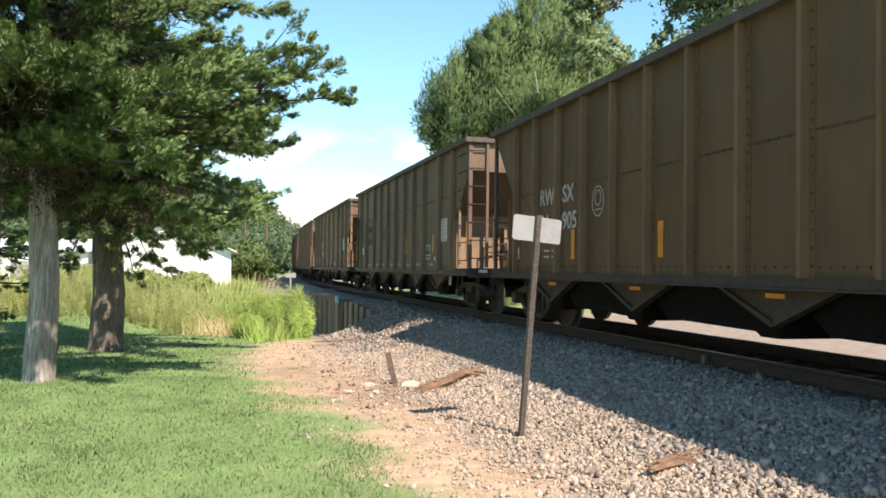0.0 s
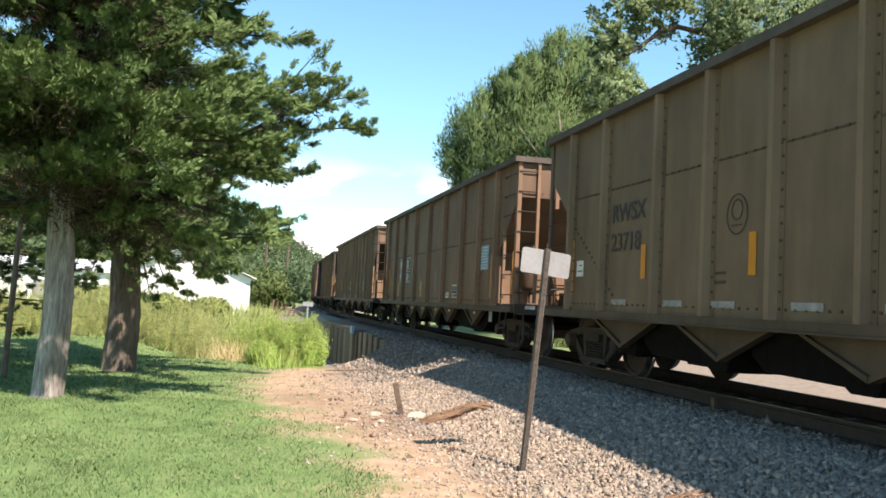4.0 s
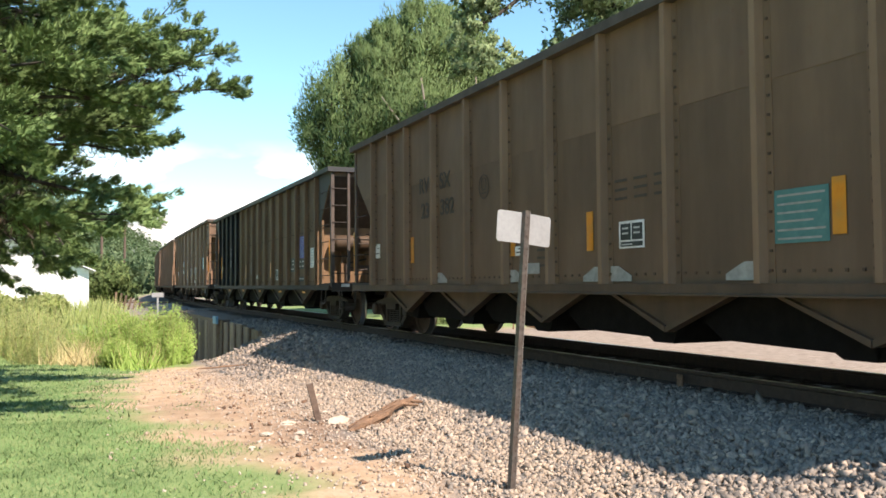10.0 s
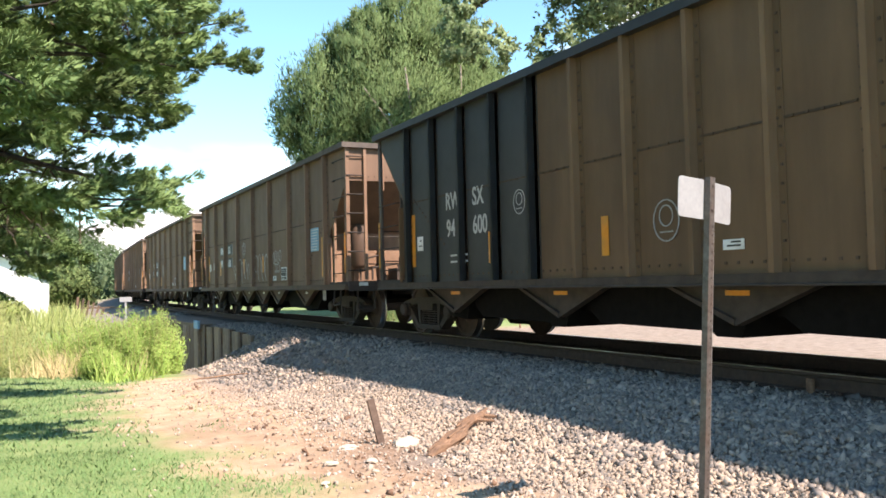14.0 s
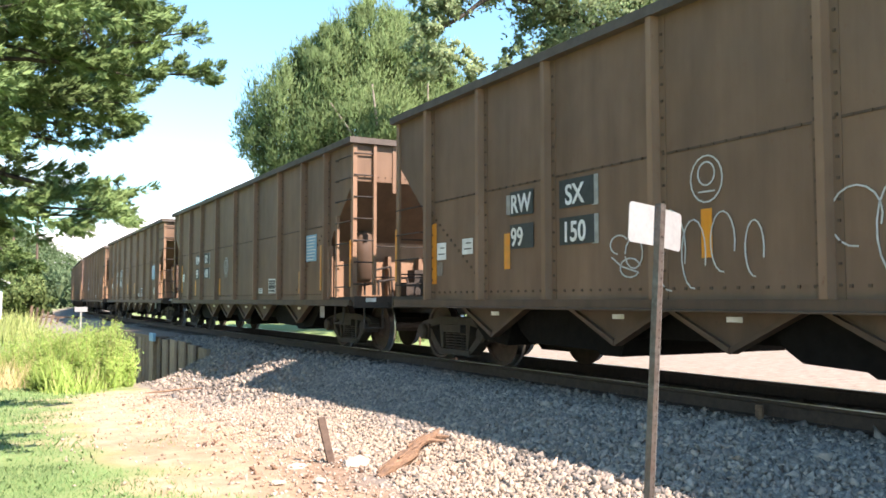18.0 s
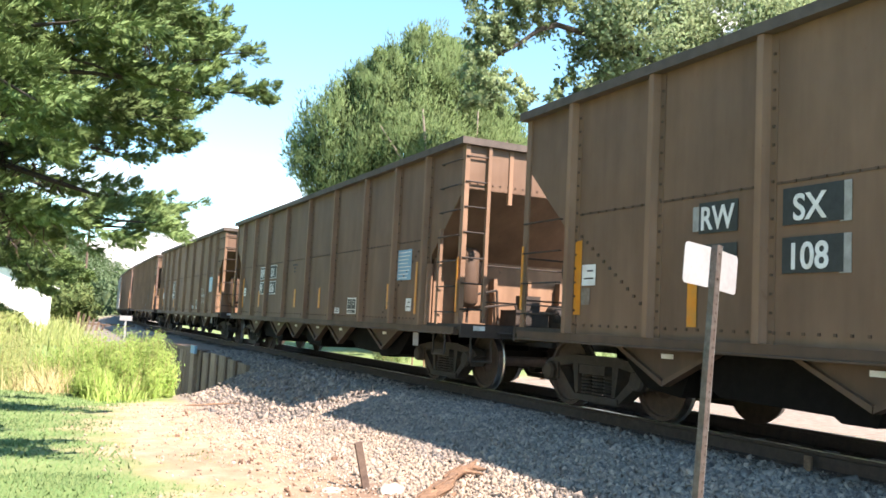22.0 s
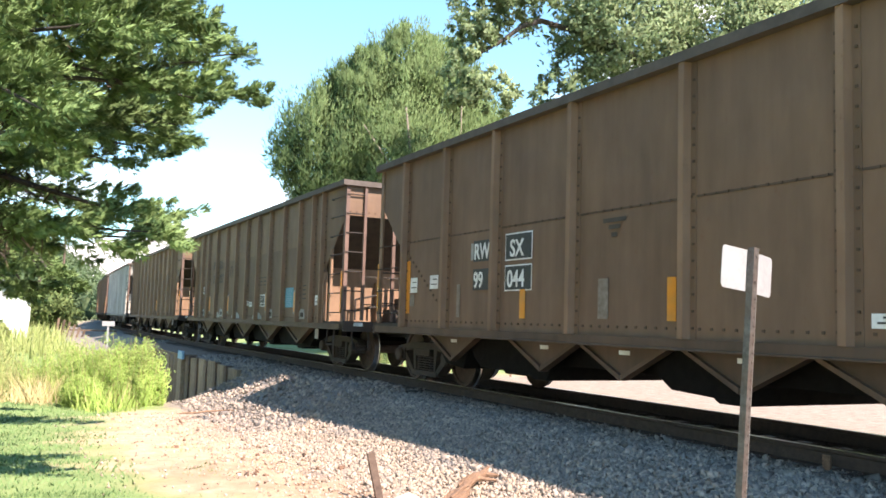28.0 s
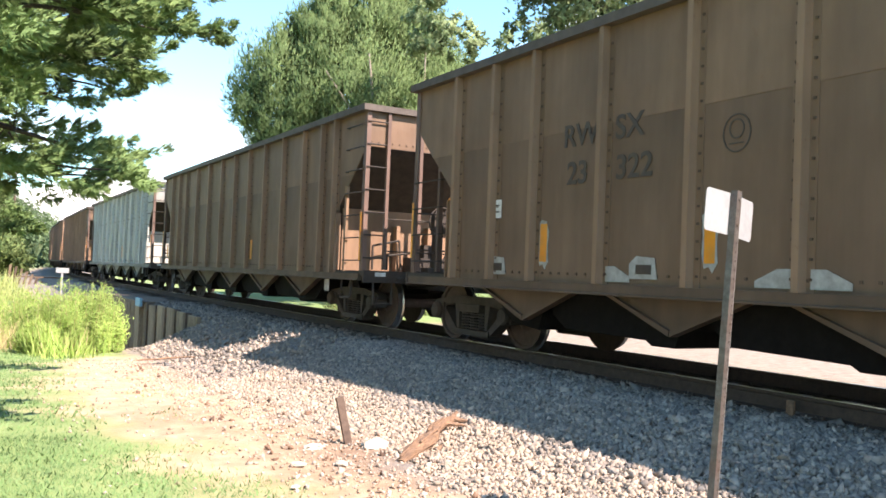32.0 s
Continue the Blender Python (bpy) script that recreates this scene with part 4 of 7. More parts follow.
def ring_of(y, z, ry, rz, a0=0, a1=360, n=18):
    return [(y + ry * math.cos(radians(a0 + (a1 - a0) * k / n)), z + rz * math.sin(radians(a0 + (a1 - a0) * k / n))) for k in range(n + 1)]


def emblem(car, y, z, material, k=1.0):
    stroke(car, "emblem", [ring_of(y, z, 0.19 * k, 0.22 * k), ring_of(y, z + 0.05 * k, 0.10 * k, 0.11 * k), [(y - 0.1 * k, z - 0.12 * k), (y + 0.1 * k, z - 0.12 * k)]], 0.015 * k, material, "round faded painted emblem")


def marks(car, L, first, second, a, b, style):
    """Reporting marks near the far end, in one of several styles, and small ones on the near end sheet."""
    words(first + second + " " + a + b, 0.14, M_DARKLETTER if style == "joined" else M_LETTER, car, pose(0.2, NEAR - 0.012, 3.4 if style == "joined" else 3.55, 90, 0, 0))
    if style.startswith("panels"):
        low = b == "044"
        places = ((first, 11.31, 11.77, 1.97, 2.28), (second, 10.27, 10.89, 1.96, 2.30), (a, 11.31, 11.77, 1.55, 1.86), (b, 10.27, 10.89, 1.54, 1.86)) if low else (
            (first, 11.47, 11.97, 2.03, 2.34), (second, 10.34, 10.95, 2.03, 2.36), (a, 11.47, 11.97, 1.61, 1.92), (b, 10.34, 10.95, 1.60, 1.92))
        back = 0.1 if b == "124" else 0.06
        for t, y0, y1, z0, z1 in [(t, y0 - back, y1 - back, z0, z1) for t, y0, y1, z0, z1 in places]:
            far = y0 > 11
            if style == "panels_framed" and not (far and low):
                part("panel_border", box(B(), ON - 0.003, ON, y0 - 0.018, y1 + 0.018, z0 - 0.018, z1 + 0.02), M_WHITE, car, "rough white border")
            elif far and t == first:
                decal(car, "pale_patch", y1 - 0.02, y1 + 0.09, z0 + 0.03, z1 - 0.03, M_GREYPATCH, "pale overpainted patch", ON + 0.002)
            elif not far:
                decal(car, "pale_patch", y0 - 0.07, y0 + 0.04, z0 - 0.01, z1, M_GREYPATCH, "pale overpainted patch", ON + 0.002)
            decal(car, "number_panel", y0, y1, z0, z1, M_PLATE, "black stencil panel", ON - 0.004)
            lettering(car, t, y1 - (0.02 if far else 0.05 if len(t) > 2 else 0.11), z0 + 0.04, 0.325, M_WHITE, 0.82 if far else 0.88)
    elif style == "white":
        for t, y, z in ((first, 14.40, 2.11), (second, 13.44, 2.11), (a, 14.38, 1.68), (b, 13.44, 1.68)):
            lettering(car, t, y - (0 if b != "600" else 0.18 if t in (second, b) else 0.27), z, 0.38, M_LETTER, 0.76 if b == "600" else 1.0)
    elif style == "joined":
        lettering(car, first + second, 12.62, 2.26, 0.36, M_DARKLETTER)
        lettering(car, a + b, 12.62, 1.84, 0.36, M_DARKLETTER)
    else:
        for t, y, z in ((first, 11.58, 2.56), (second, 10.84, 2.56), (a, 11.50, 2.12), (b, 10.82, 2.12)):
            lettering(car, t, y - (0.13 if t in (second, b) else 0), z, 0.37, M_FAINT)


def strips(car, ys, z0=1.2, h=0.46, w=0.13):
    for y in ys:
        decal(car, "reflector_strip", y, y + w, z0, z0 + h, M_YELLOW, "yellow reflector strip")


def notice(car, y, z, w, h, material, rows, ink=None):
    n = decal(car, "notice_panel", y, y + w, z, z + h, material, "printed notice panel")
    for k in range(rows):
        zz = z + h - (k + 0.85) * h * 0.96 / rows
        part("print_line", box(B(), ON - 0.007, ON - 0.0045, y + w * (0.06 + 0.07 * ((k * 5) % 4)), y + w * 0.94, zz, zz + h / rows * 0.24), ink or (M_PALEPRINT if material in (M_TEAL, M_DEEPBLUE) else M_WHITE), n)


def corner_patch(car, y, sg):
    """Pale primed gusset plate beside a rib, cut off at its outer corner."""
    part("primed_gusset", prism(B(), [(y, 1.0), (y + sg * 0.37, 1.0), (y + sg * 0.37, 1.06), (y + sg * 0.14, 1.17), (y, 1.17)], ON - 0.006, ON), M_GREYPATCH, car, "pale grey primed gusset plate")


def primed(car, y0, y1, z0, z1):
    part("primer_patch", prism(B(), [(y0 - 0.03, z0), (y0 + 0.03, z0 - 0.09), (y0 + 0.07, z0 - 0.03), (y1, z0 - 0.05), (y1 + 0.03, z0 + 0.1), (y1 + 0.02, z0 + 0.25), (y1 + 0.035, z1), (y1 - 0.02, z1 + 0.05), (y0 + 0.02, z1 + 0.03), (y0 - 0.035, z1 - 0.1), (y0 - 0.015, z0 + 0.2)], ON - 0.002, ON + 0.004), M_GREYPATCH, car, "sprayed grey primer patch")


def data_lines(car, y, z, cols, rows, material=None):
    for i in range(cols):
        for k in range(rows):
            part("stencil_line", box(B(), ON - 0.003, ON, y - i * 0.34 - 0.22, y - i * 0.34, z - 0.1 * k, z - 0.1 * k + 0.03), material or M_FAINT, car)


def dressed(i, car, kind_name):
    """Notices, strips, cards, primer and chalk marks of each car, as it wears them."""
    L = KINDS[kind_name]["length"]
    if i == 0:
        strips(car, [15.66], 1.23, 0.9)
        strips(car, [12.95, 10.3, 6.4, 3.1], 1.19)
        card(car, 15.38, 15.62, 1.55, 1.79)
        card(car, 15.40, 15.66, 1.21, 1.44)
        emblem(car, 12.14, 2.03, M_LETTER)
        data_lines(car, 14.2, 1.32, 2, 2, M_LETTER)
        framed(car, 5.18, 5.71, 1.12, 1.46)
    elif i == 1:
        strips(car, [1.02], 1.22, 0.9, 0.08)
        strips(car, [2.86, 6.03, 9.14, 11.56], 1.43)
        strips(car, [14.0], 1.22, 0.9)
        notice(car, 1.57, 1.68, 0.58, 0.56, M_WHITE, 9, M_DARKLETTER)
        notice(car, 1.1, 1.26, 0.2, 0.27, M_WHITE, 5, M_DEEPBLUE)
        framed(car, 3.20, 3.71, 1.25, 1.63)
        card(car, 2.57, 2.8, 1.21, 1.31)
        card(car, 13.6, 13.86, 1.5, 1.75)
        for y in (2.9, 4.35, 5.62, 6.9, 8.1, 9.5, 10.6, 12.1):
            decal(car, "pale_patch", y, y + 0.46, 1.07, 1.15, M_GREYPATCH, "pale primed bar above the sill")
        data_lines(car, 4.4, 1.6, 1, 4)
        data_lines(car, 9.9, 1.45, 1, 2)
        emblem(car, 9.5, 2.1, M_FAINT)
    elif i == 2:
        strips(car, [1.3], 1.15, 0.9, 0.08)
        strips(car, [13.85], 1.2, 0.9)
        strips(car, [12.0, 8.38, 5.78, 2.5], 1.12)
        part("scrubbed_patch", prism(B(), ring_of(6.54, 1.56, 0.14, 0.31)[:-1], ON - 0.004, ON), M_SCRUB, car, "pale scrubbed patch")
        decal(car, "pale_patch", 8.56, 8.74, 1.30, 1.78, M_SCRUB, "pale scrubbed patch")
        decal(car, "pale_patch", 12.25, 12.4, 1.2, 1.8, M_SCRUB, "pale scrubbed patch")
        card(car, 5.0, 5.3, 1.11, 1.25)
        framed(car, 4.15, 4.65, 1.12, 1.44)
        notice(car, 1.57, 1.75, 0.58, 0.54, M_BLUE, 8)
    elif i in (3, 9):
        strips(car, [1.0], 1.2, 0.92, 0.1)
        strips(car, [14.0], 1.2, 0.92)
        for y, sides in ((6.08, (-1, 1)), (8.40, (-1, 1) if i == 9 else (-1,)), (10.88, (-1,)), (3.75, () if i == 9 else (1,))):
            for sg in sides:
                corner_patch(car, y + sg * 0.09, sg)
        if i == 3:
            strips(car, [11.84, 8.17, 6.33, 2.9], 1.36)
            framed(car, 5.39, 5.83, 1.36, 1.66)
            card(car, 7.90, 8.19, 1.36, 1.49)
            decal(car, "pale_patch", 7.54, 7.9, 1.11, 1.25, M_GREYPATCH, "pale framed plate")
            card(car, 13.6, 13.85, 1.5, 1.78)
            notice(car, 3.06, 1.31, 0.56, 0.46, M_FADED, 6, M_GREYPATCH)
        else:
            for y in (11.83, 9.31, 5.21, 2.82):
                primed(car, y, y + 0.13, 1.21, 1.67)
            strips(car, [11.83, 9.31, 5.21, 2.82], 1.21)
            framed(car, 5.38, 5.82, 1.34, 1.66)
            notice(car, 2.99, 1.31, 0.6, 0.48, M_TEAL, 10)
            card(car, 1.22, 1.44, 1.36, 1.58)
            card(car, 6.64, 6.92, 1.34, 1.47)
            card(car, 12.8, 13.1, 1.78, 2.02)
            card(car, 7.0, 7.24, 1.37, 1.5)
            for y in (10.03, 12.66, 4.65, 2.1):
                part("chalk_box", prism(B(), [(y, 1.04), (y + 0.4, 1.04), (y + 0.4, 1.2), (y + 0.3, 1.28), (y + 0.04, 1.26)], ON - 0.005, ON), M_GREYPATCH, car, "pale primed box mark")
                decal(car, "stencil_window", y + 0.08, y + 0.3, 1.09, 1.19, M_GRIME_SHADE, "", ON - 0.005)
        data_lines(car, 5.9, 2.1, 3, 3)
        data_lines(car, 7.6, 1.4, 1, 3)
        data_lines(car, 2.3, 1.8, 1, 4)
        emblem(car, 9.1, 2.42, M_FAINT, 0.8)
    elif i == 4:
        black = [(L - 5.48, SILL), (L - 1.2, SILL), (L - 1.2, 2.45), (L - 0.17, 3.57), (L - 0.17, 3.66), (L - 5.48, 3.66)]
        part("black_panel", prism(B(), black, -HALF - 0.005, -HALF - 0.001), M_BLACK, car, "end panels painted black")
        part("black_panel", prism(B(), [(0.72, 2.47), (-0.25, 3.58), (-0.25, 3.66), (0.86, 3.66), (0.86, 2.47)], -HALF - 0.005, -HALF - 0.001), M_BLACK, car, "end corner painted black")
        strips(car, [15.28], 1.23, 0.9)
        strips(car, [12.68, 10.08, 6.17], 1.22)
        strips(car, [3.0], 1.31)
        emblem(car, 11.96, 2.03, M_LETTER, 0.75)
        card(car, 14.98, 15.2, 1.5, 1.74)
        data_lines(car, 14.0, 1.36, 2, 2, M_LETTER)
        notice(car, 2.16, 1.69, 0.53, 0.58, M_DEEPBLUE, 11)
        decal(car, "data_panel", 2.05, 2.72, 1.40, 1.67, M_PLATE, "black data panel")
        decal(car, "data_panel", 3.15, 3.66, 1.34, 1.72, M_PLATE, "black data panel")
        decal(car, "data_panel", 2.03, 2.72, 1.08, 1.20, M_PLATE, "black data panel")
        for y, z in ((2.7, 1.58), (2.42, 1.58), (2.7, 1.46), (2.42, 1.46), (3.5, 1.62), (3.5, 1.52), (3.5, 1.40), (3.64, 1.40)):
            part("print_line", box(B(), ON - 0.008, ON - 0.0045, y - 0.14, y, z, z + 0.035), M_LETTER, car)
        for k in range(7):
            part("print_line", box(B(), ON - 0.008, ON - 0.0045, 2.12 + 0.09 * k, 2.12 + 0.09 * k + (0.065 if k % 3 else 0.045), 1.13, 1.16), M_LETTER, car)
        notice(car, 1.22, 1.42, 0.40, 0.50, M_WHITE, 7, M_BLUE)
        framed(car, 5.06, 5.55, 1.13, 1.44)
        emblem(car, 9.13, 1.55, M_GREYPATCH)
        card(car, 8.1, 8.36, 1.2, 1.3)
        for ob in list(car.children_recursive):
            if ob.name.split(".")[0] == "top_chord":
                ob.data = ob.data.copy()
                ob.data.materials[0] = M_BLACK
        for ob in list(car.children):
            if ob.name.startswith("rib") and ob.matrix_basis.translation.y > L - 5.4 and len(ob.data.materials) > 1:
                ob.data = dark_rib(ob.data)
    else:
        strips(car, [1.3], 1.15, 0.9, 0.08)
        strips(car, [13.84], 1.2, 0.9)
        strips(car, {5: [11.92, 8.62, 6.40, 2.47], 6: [11.92, 9.0, 5.79, 2.47], 7: [11.9, 8.38, 6.46, 2.47], 8: [10.34, 7.57, 4.0, 2.5]}[i], {5: 1.36, 6: 1.10, 7: 1.23, 8: 1.15}[i])
        notice(car, 1.57, 1.75, 0.58, 0.54, M_BLUE, 8)
        card(car, 13.56, 13.82, 1.55, 1.80)
        decal(car, "pale_patch", 13.66, 13.82, 1.32, 1.52, M_SCRUB, "pale scrubbed patch")
        framed(car, 4.15, 4.65, 1.12, 1.45)
        card(car, 5.13, 5.42, 1.12, 1.24)
        if i in (5, 8):
            card(car, 12.82, 13.1, 1.6, 1.82)
        if i in (5, 6):
            emblem(car, 8.68 if i == 5 else 8.42, 2.1 if i == 5 else 1.9, M_LETTER)
            if i == 6:
                part("scrubbed_patch", prism(B(), [(8.25, 1.58), (8.59, 1.58), (8.55, 1.78), (8.6, 1.95), (8.5, 2.13), (8.34, 2.13), (8.24, 1.95), (8.29, 1.78)], ON, ON + 0.003), M_SCRUB, car, "pale scrubbed patch under the emblem")
        if i in (6, 7):
            for k, t in enumerate(("DO NOT", "HUMP")):
                words(t, 0.17, M_LETTER, car, pose(-0.66 + 0.07 * k, 1.395, 1.84 - 0.17 * k, 90, 0, 0), "pale stencilled words", 0.004)
        if i == 7:
            card(car, 1.5, 1.72, 1.2, 1.42)
        if i == 8:
            decal(car, "pale_patch", 8.65, 8.83, 1.16, 1.63, M_SCRUB, "pale scrubbed patch")
            decal(car, "pale_patch", 12.1, 12.2, 1.15, 1.65, M_SCRUB, "pale scrubbed patch")
        if i in (7, 8):
            stroke(car, "emblem", [[(8.75, 2.3), (8.35, 2.3)], [(8.65, 2.22), (8.45, 2.22)], [(8.6, 2.13), (8.5, 2.13)]], 0.05, M_FAINT, "faded dark emblem")
        if i == 5:
            loops = []
            for y, z, a, b in ((9.15, 1.45, 0.2, 0.4), (8.85, 1.4, 0.15, 0.33), (8.5, 1.5, 0.14, 0.28), (8.15, 1.42, 0.1, 0.25), (7.2, 1.62, 0.22, 0.24), (6.85, 1.5, 0.18, 0.38), (6.45, 1.5, 0.16, 0.38), (6.1, 1.5, 0.16, 0.36)):
                loops += [ring_of(y, z, a, b, 200, -95, 14)]
            for way in loops:
                stroke(car, "chalk_scrawl", [way], 0.014, M_LETTER, "loops of white chalk scrawl")
            loops = [ring_of(5.33 - 0.2 * k, 1.72 + 0.05 * (k % 2), 0.08, 0.15, 100, 430, 12) for k in range(4)] + [ring_of(5.2 - 0.17 * k, 1.45, 0.07, 0.12, 40, 330, 10) for k in range(3)]
            for way in loops:
                stroke(car, "chalk_scrawl", [way], 0.016, M_LETTER, "small white chalk scrawl")
            loops = [ring_of(9.88, 1.55, 0.14, 0.1, 150, -80, 10), ring_of(9.66, 1.45, 0.13, 0.16, 0, 350, 12), ring_of(9.72, 1.3, 0.15, 0.1, 170, -150, 12), [(10.0, 1.42), (9.85, 1.32), (9.6, 1.25)]]
            for way in loops:
                stroke(car, "chalk_scrawl", [way], 0.016, M_LETTER, "small white chalk scrawl")
        if i == 8:
            loops = [ring_of(3.6 - 0.2 * k, 1.75 - 0.25 * (k % 2), 0.1, 0.16, 160, -160, 10) for k in range(4)]
            for way in loops:
                stroke(car, "chalk_scrawl", [way], 0.016, M_LETTER, "small white chalk scrawl")


def dark_rib(me):
    if "dark" not in RIBS:
        m2 = me.copy()
        m2.materials[0] = M_BLACK
        RIBS["dark"] = m2
    return RIBS["dark"]


M_SCRUB = mat("scrubbed_pale_paint", (0.15, 0.115, 0.085), (0.25, 0.21, 0.17), 16, 0.8, 0, 0.1)
M_FADED = mat("faded_green_notice", (0.05, 0.16, 0.15), (0.075, 0.20, 0.185), 14, 0.7, 0, 0.05)


# seen from the leading car back; each row: ribs, paint, tank, marks, style
TRAIN = [
    ("sixteen", M_RUST, "lying", ("RW", "SX", "94", "905"), "white"),
    ("eleven", M_DRAB, "none", ("RW", "SX", "23", "718"), "joined"),
    ("nine", M_BROWN, "upright", ("RW", "SX", "99", "124"), "panels_framed"),
    ("thirteen", M_TAUPE, "none", ("RW", "SX", "23", "382"), "dark"),
    ("sixteen", M_RUST, "lying", ("RW", "SX", "94", "600"), "white"),
    ("nine", M_BROWN, "upright", ("RW", "SX", "99", "150"), "panels"),
    ("nine", M_BROWN, "upright", ("RW", "SX", "99", "108"), "panels"),
    ("nine", M_BROWN, "upright", ("RW", "SX", "99", "036"), "panels_framed"),
    ("nine", M_BROWN, "upright", ("RW", "SX", "99", "044"), "panels_framed"),
    ("thirteen", M_TAUPE, "none", ("RW", "SX", "23", "322"), "dark"),
    ("thirteen", M_TAUPE, "none", None, ""),
    ("thirteen", M_SILVER, "none", None, ""),
    ("thirteen", M_BROWN, "none", None, ""),
    ("nine", M_BROWN, "upright", None, ""),
    ("thirteen", M_TAUPE, "none", None, ""),
    ("nine", M_BROWN, "upright", None, ""),
    ("nine", M_BROWN, "upright", None, ""),
    ("thirteen", M_TAUPE, "none", None, ""),
]
LABELS = {"drab_car_paint": "grey-brown steel coal hopper car with many ribs", "brown_car_paint": "grimy brown steel coal hopper car on two trucks", "taupe_car_paint": "dusty taupe steel coal hopper car on two trucks",
          "rusty_brown_car_paint": "rusty brown coal hopper car with black end panels", "weathered_silver_car_paint": "weathered silver-grey coal hopper car on two trucks"}
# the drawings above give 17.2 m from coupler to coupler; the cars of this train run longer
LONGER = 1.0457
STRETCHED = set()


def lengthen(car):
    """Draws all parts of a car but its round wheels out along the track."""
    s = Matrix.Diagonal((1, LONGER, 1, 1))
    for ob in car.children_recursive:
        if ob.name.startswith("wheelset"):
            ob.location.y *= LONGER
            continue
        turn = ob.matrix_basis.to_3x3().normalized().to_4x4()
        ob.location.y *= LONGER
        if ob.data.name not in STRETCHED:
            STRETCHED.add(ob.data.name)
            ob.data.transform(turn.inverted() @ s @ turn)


CARS = []
near_end = 19.14 - (KINDS["sixteen"]["length"] + PITCH_GAP)
for i, (kn, paint, tank, mk, style) in enumerate(TRAIN):
    car = rolling(kn, paint, tank, LABELS[paint.name])
    L = KINDS[kn]["length"]
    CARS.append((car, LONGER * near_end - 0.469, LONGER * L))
    near_end += L + PITCH_GAP
for i, ((car, y0, L), (kn, paint, tank, mk, style)) in enumerate(zip(CARS, TRAIN)):
    if mk:
        marks(car, L, *mk, style)
        dressed(i, car, kn)
    else:
        strips(car, [L - 1.5, 8.4, 5.8], 1.2)
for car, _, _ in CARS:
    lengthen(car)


# ---------------------------------------------------------------- marker post
M_LIT_GALV = mat("rubbed_galvanised_steel", (0.30, 0.29, 0.27), (0.52, 0.50, 0.47), 30, 0.45, 0.5, 0.1)
post = thing("marker_post", "leaning steel post with two blank white plates", "marker post", pose(-4.0, 8.84, -0.607))
pb = B()
channel = [(-0.026, -0.006), (0.026, -0.006), (0.026, 0.034), (0.018, 0.034), (0.018, 0.006), (-0.018, 0.006), (-0.018, 0.034), (-0.026, 0.034)]
lo, hi = [[pb.verts.new((x, y, z)) for x, y in channel] for z in (-0.15, 2.17)]
pb.faces.new(lo[::-1])
pb.faces.new(hi)
for k in range(8):
    pb.faces.new((lo[k], lo[(k + 1) % 8], hi[(k + 1) % 8], hi[k]))
POST_AT = pose(0, 0, 0, 0.74, 4.37, 14)
part("post", pb, M_POST, post, at=POST_AT)
for sg, turn in ((-1, -5), (1, 6)):
    pl = B()
    n = 6
    pts = []
    wide = 0.232 if sg < 0 else 0.30
    for cx, cz, a0 in ((wide, 0.215, 0), (0.035, 0.215, 90), (0.035, 0.03, 180), (wide, 0.03, 270)):
        for k in range(n + 1):
            a = radians(a0 + 90 * k / n)
            pts.append((sg * (cx + 0.03 * math.cos(a)), cz + 0.03 * math.sin(a)))
    v0 = [pl.verts.new((x, 0.036, z)) for x, z in pts]
    v1 = [pl.verts.new((x, 0.040, z)) for x, z in pts]
    pl.faces.new(v0)
    pl.faces.new(v1)
    for k in range(len(pts)):
        pl.faces.new((v0[k], v0[(k + 1) % len(pts)], v1[(k + 1) % len(pts)], v1[k]))
    part("sign_plate", pl, M_SIGN, post, "blank white plate with rounded corners", at=POST_AT @ pose(0, 0, 1.91, 0, 0, turn))
for z in (1.97, 2.12):
    part("bolt", rod(B(), (0, -0.012, z), (0, 0.034, z), 0.009, None, 6), M_POST, post, at=POST_AT)
for k in range(34):
    part("punched_hole", rod(B(), (0.008, -0.0075, 0.15 + 0.052 * k), (0.008, -0.005, 0.15 + 0.052 * k), 0.007, None, 6), M_GRIME_SHADE, post, at=POST_AT)
# thin bright strip that paints the light along the post's right edge
part("galvanised_edge", box(B(), 0.025, 0.027, -0.0065, 0.0345, -0.1, 2.17), M_LIT_GALV, post, "galvanised flange edge painted bright as if sunlit", at=POST_AT)

# far twin of it beside the track
far_post = thing("track_sign", "small white tee-shaped sign on a post", "sign", pose(-3.05, 50.3, -0.55))
part("post", box(B(), -0.045, 0.045, -0.03, 0.03, -0.2, 0.93), M_SIGN, far_post)
part("sign_plate", box(B(), -0.29, 0.29, -0.05, -0.03, 0.93, 1.17), M_SIGN, far_post)


def stone_mesh(name, material, seed, flat=0.6, sub=1):
    r = random.Random(seed)
    bm = B()
    bmesh.ops.create_icosphere(bm, subdivisions=sub, radius=1.0)
    for v in bm.verts:
        v.co *= r.uniform(0.75, 1.15)
        v.co.z *= flat
    return finish(bm, name, material)


# ---------------------------------------------------------------- odds and ends on the dirt
stake = thing("stake", "short dark weathered stake leaning in the dirt", "stake", pose(-4.45, 12.84, -0.62, 0, -14, 0))
bm = B()
box(bm, -0.035, 0.035, -0.02, 0.02, -0.05, 0.46)
part("stake_body", bm, M_STAKE, stake)


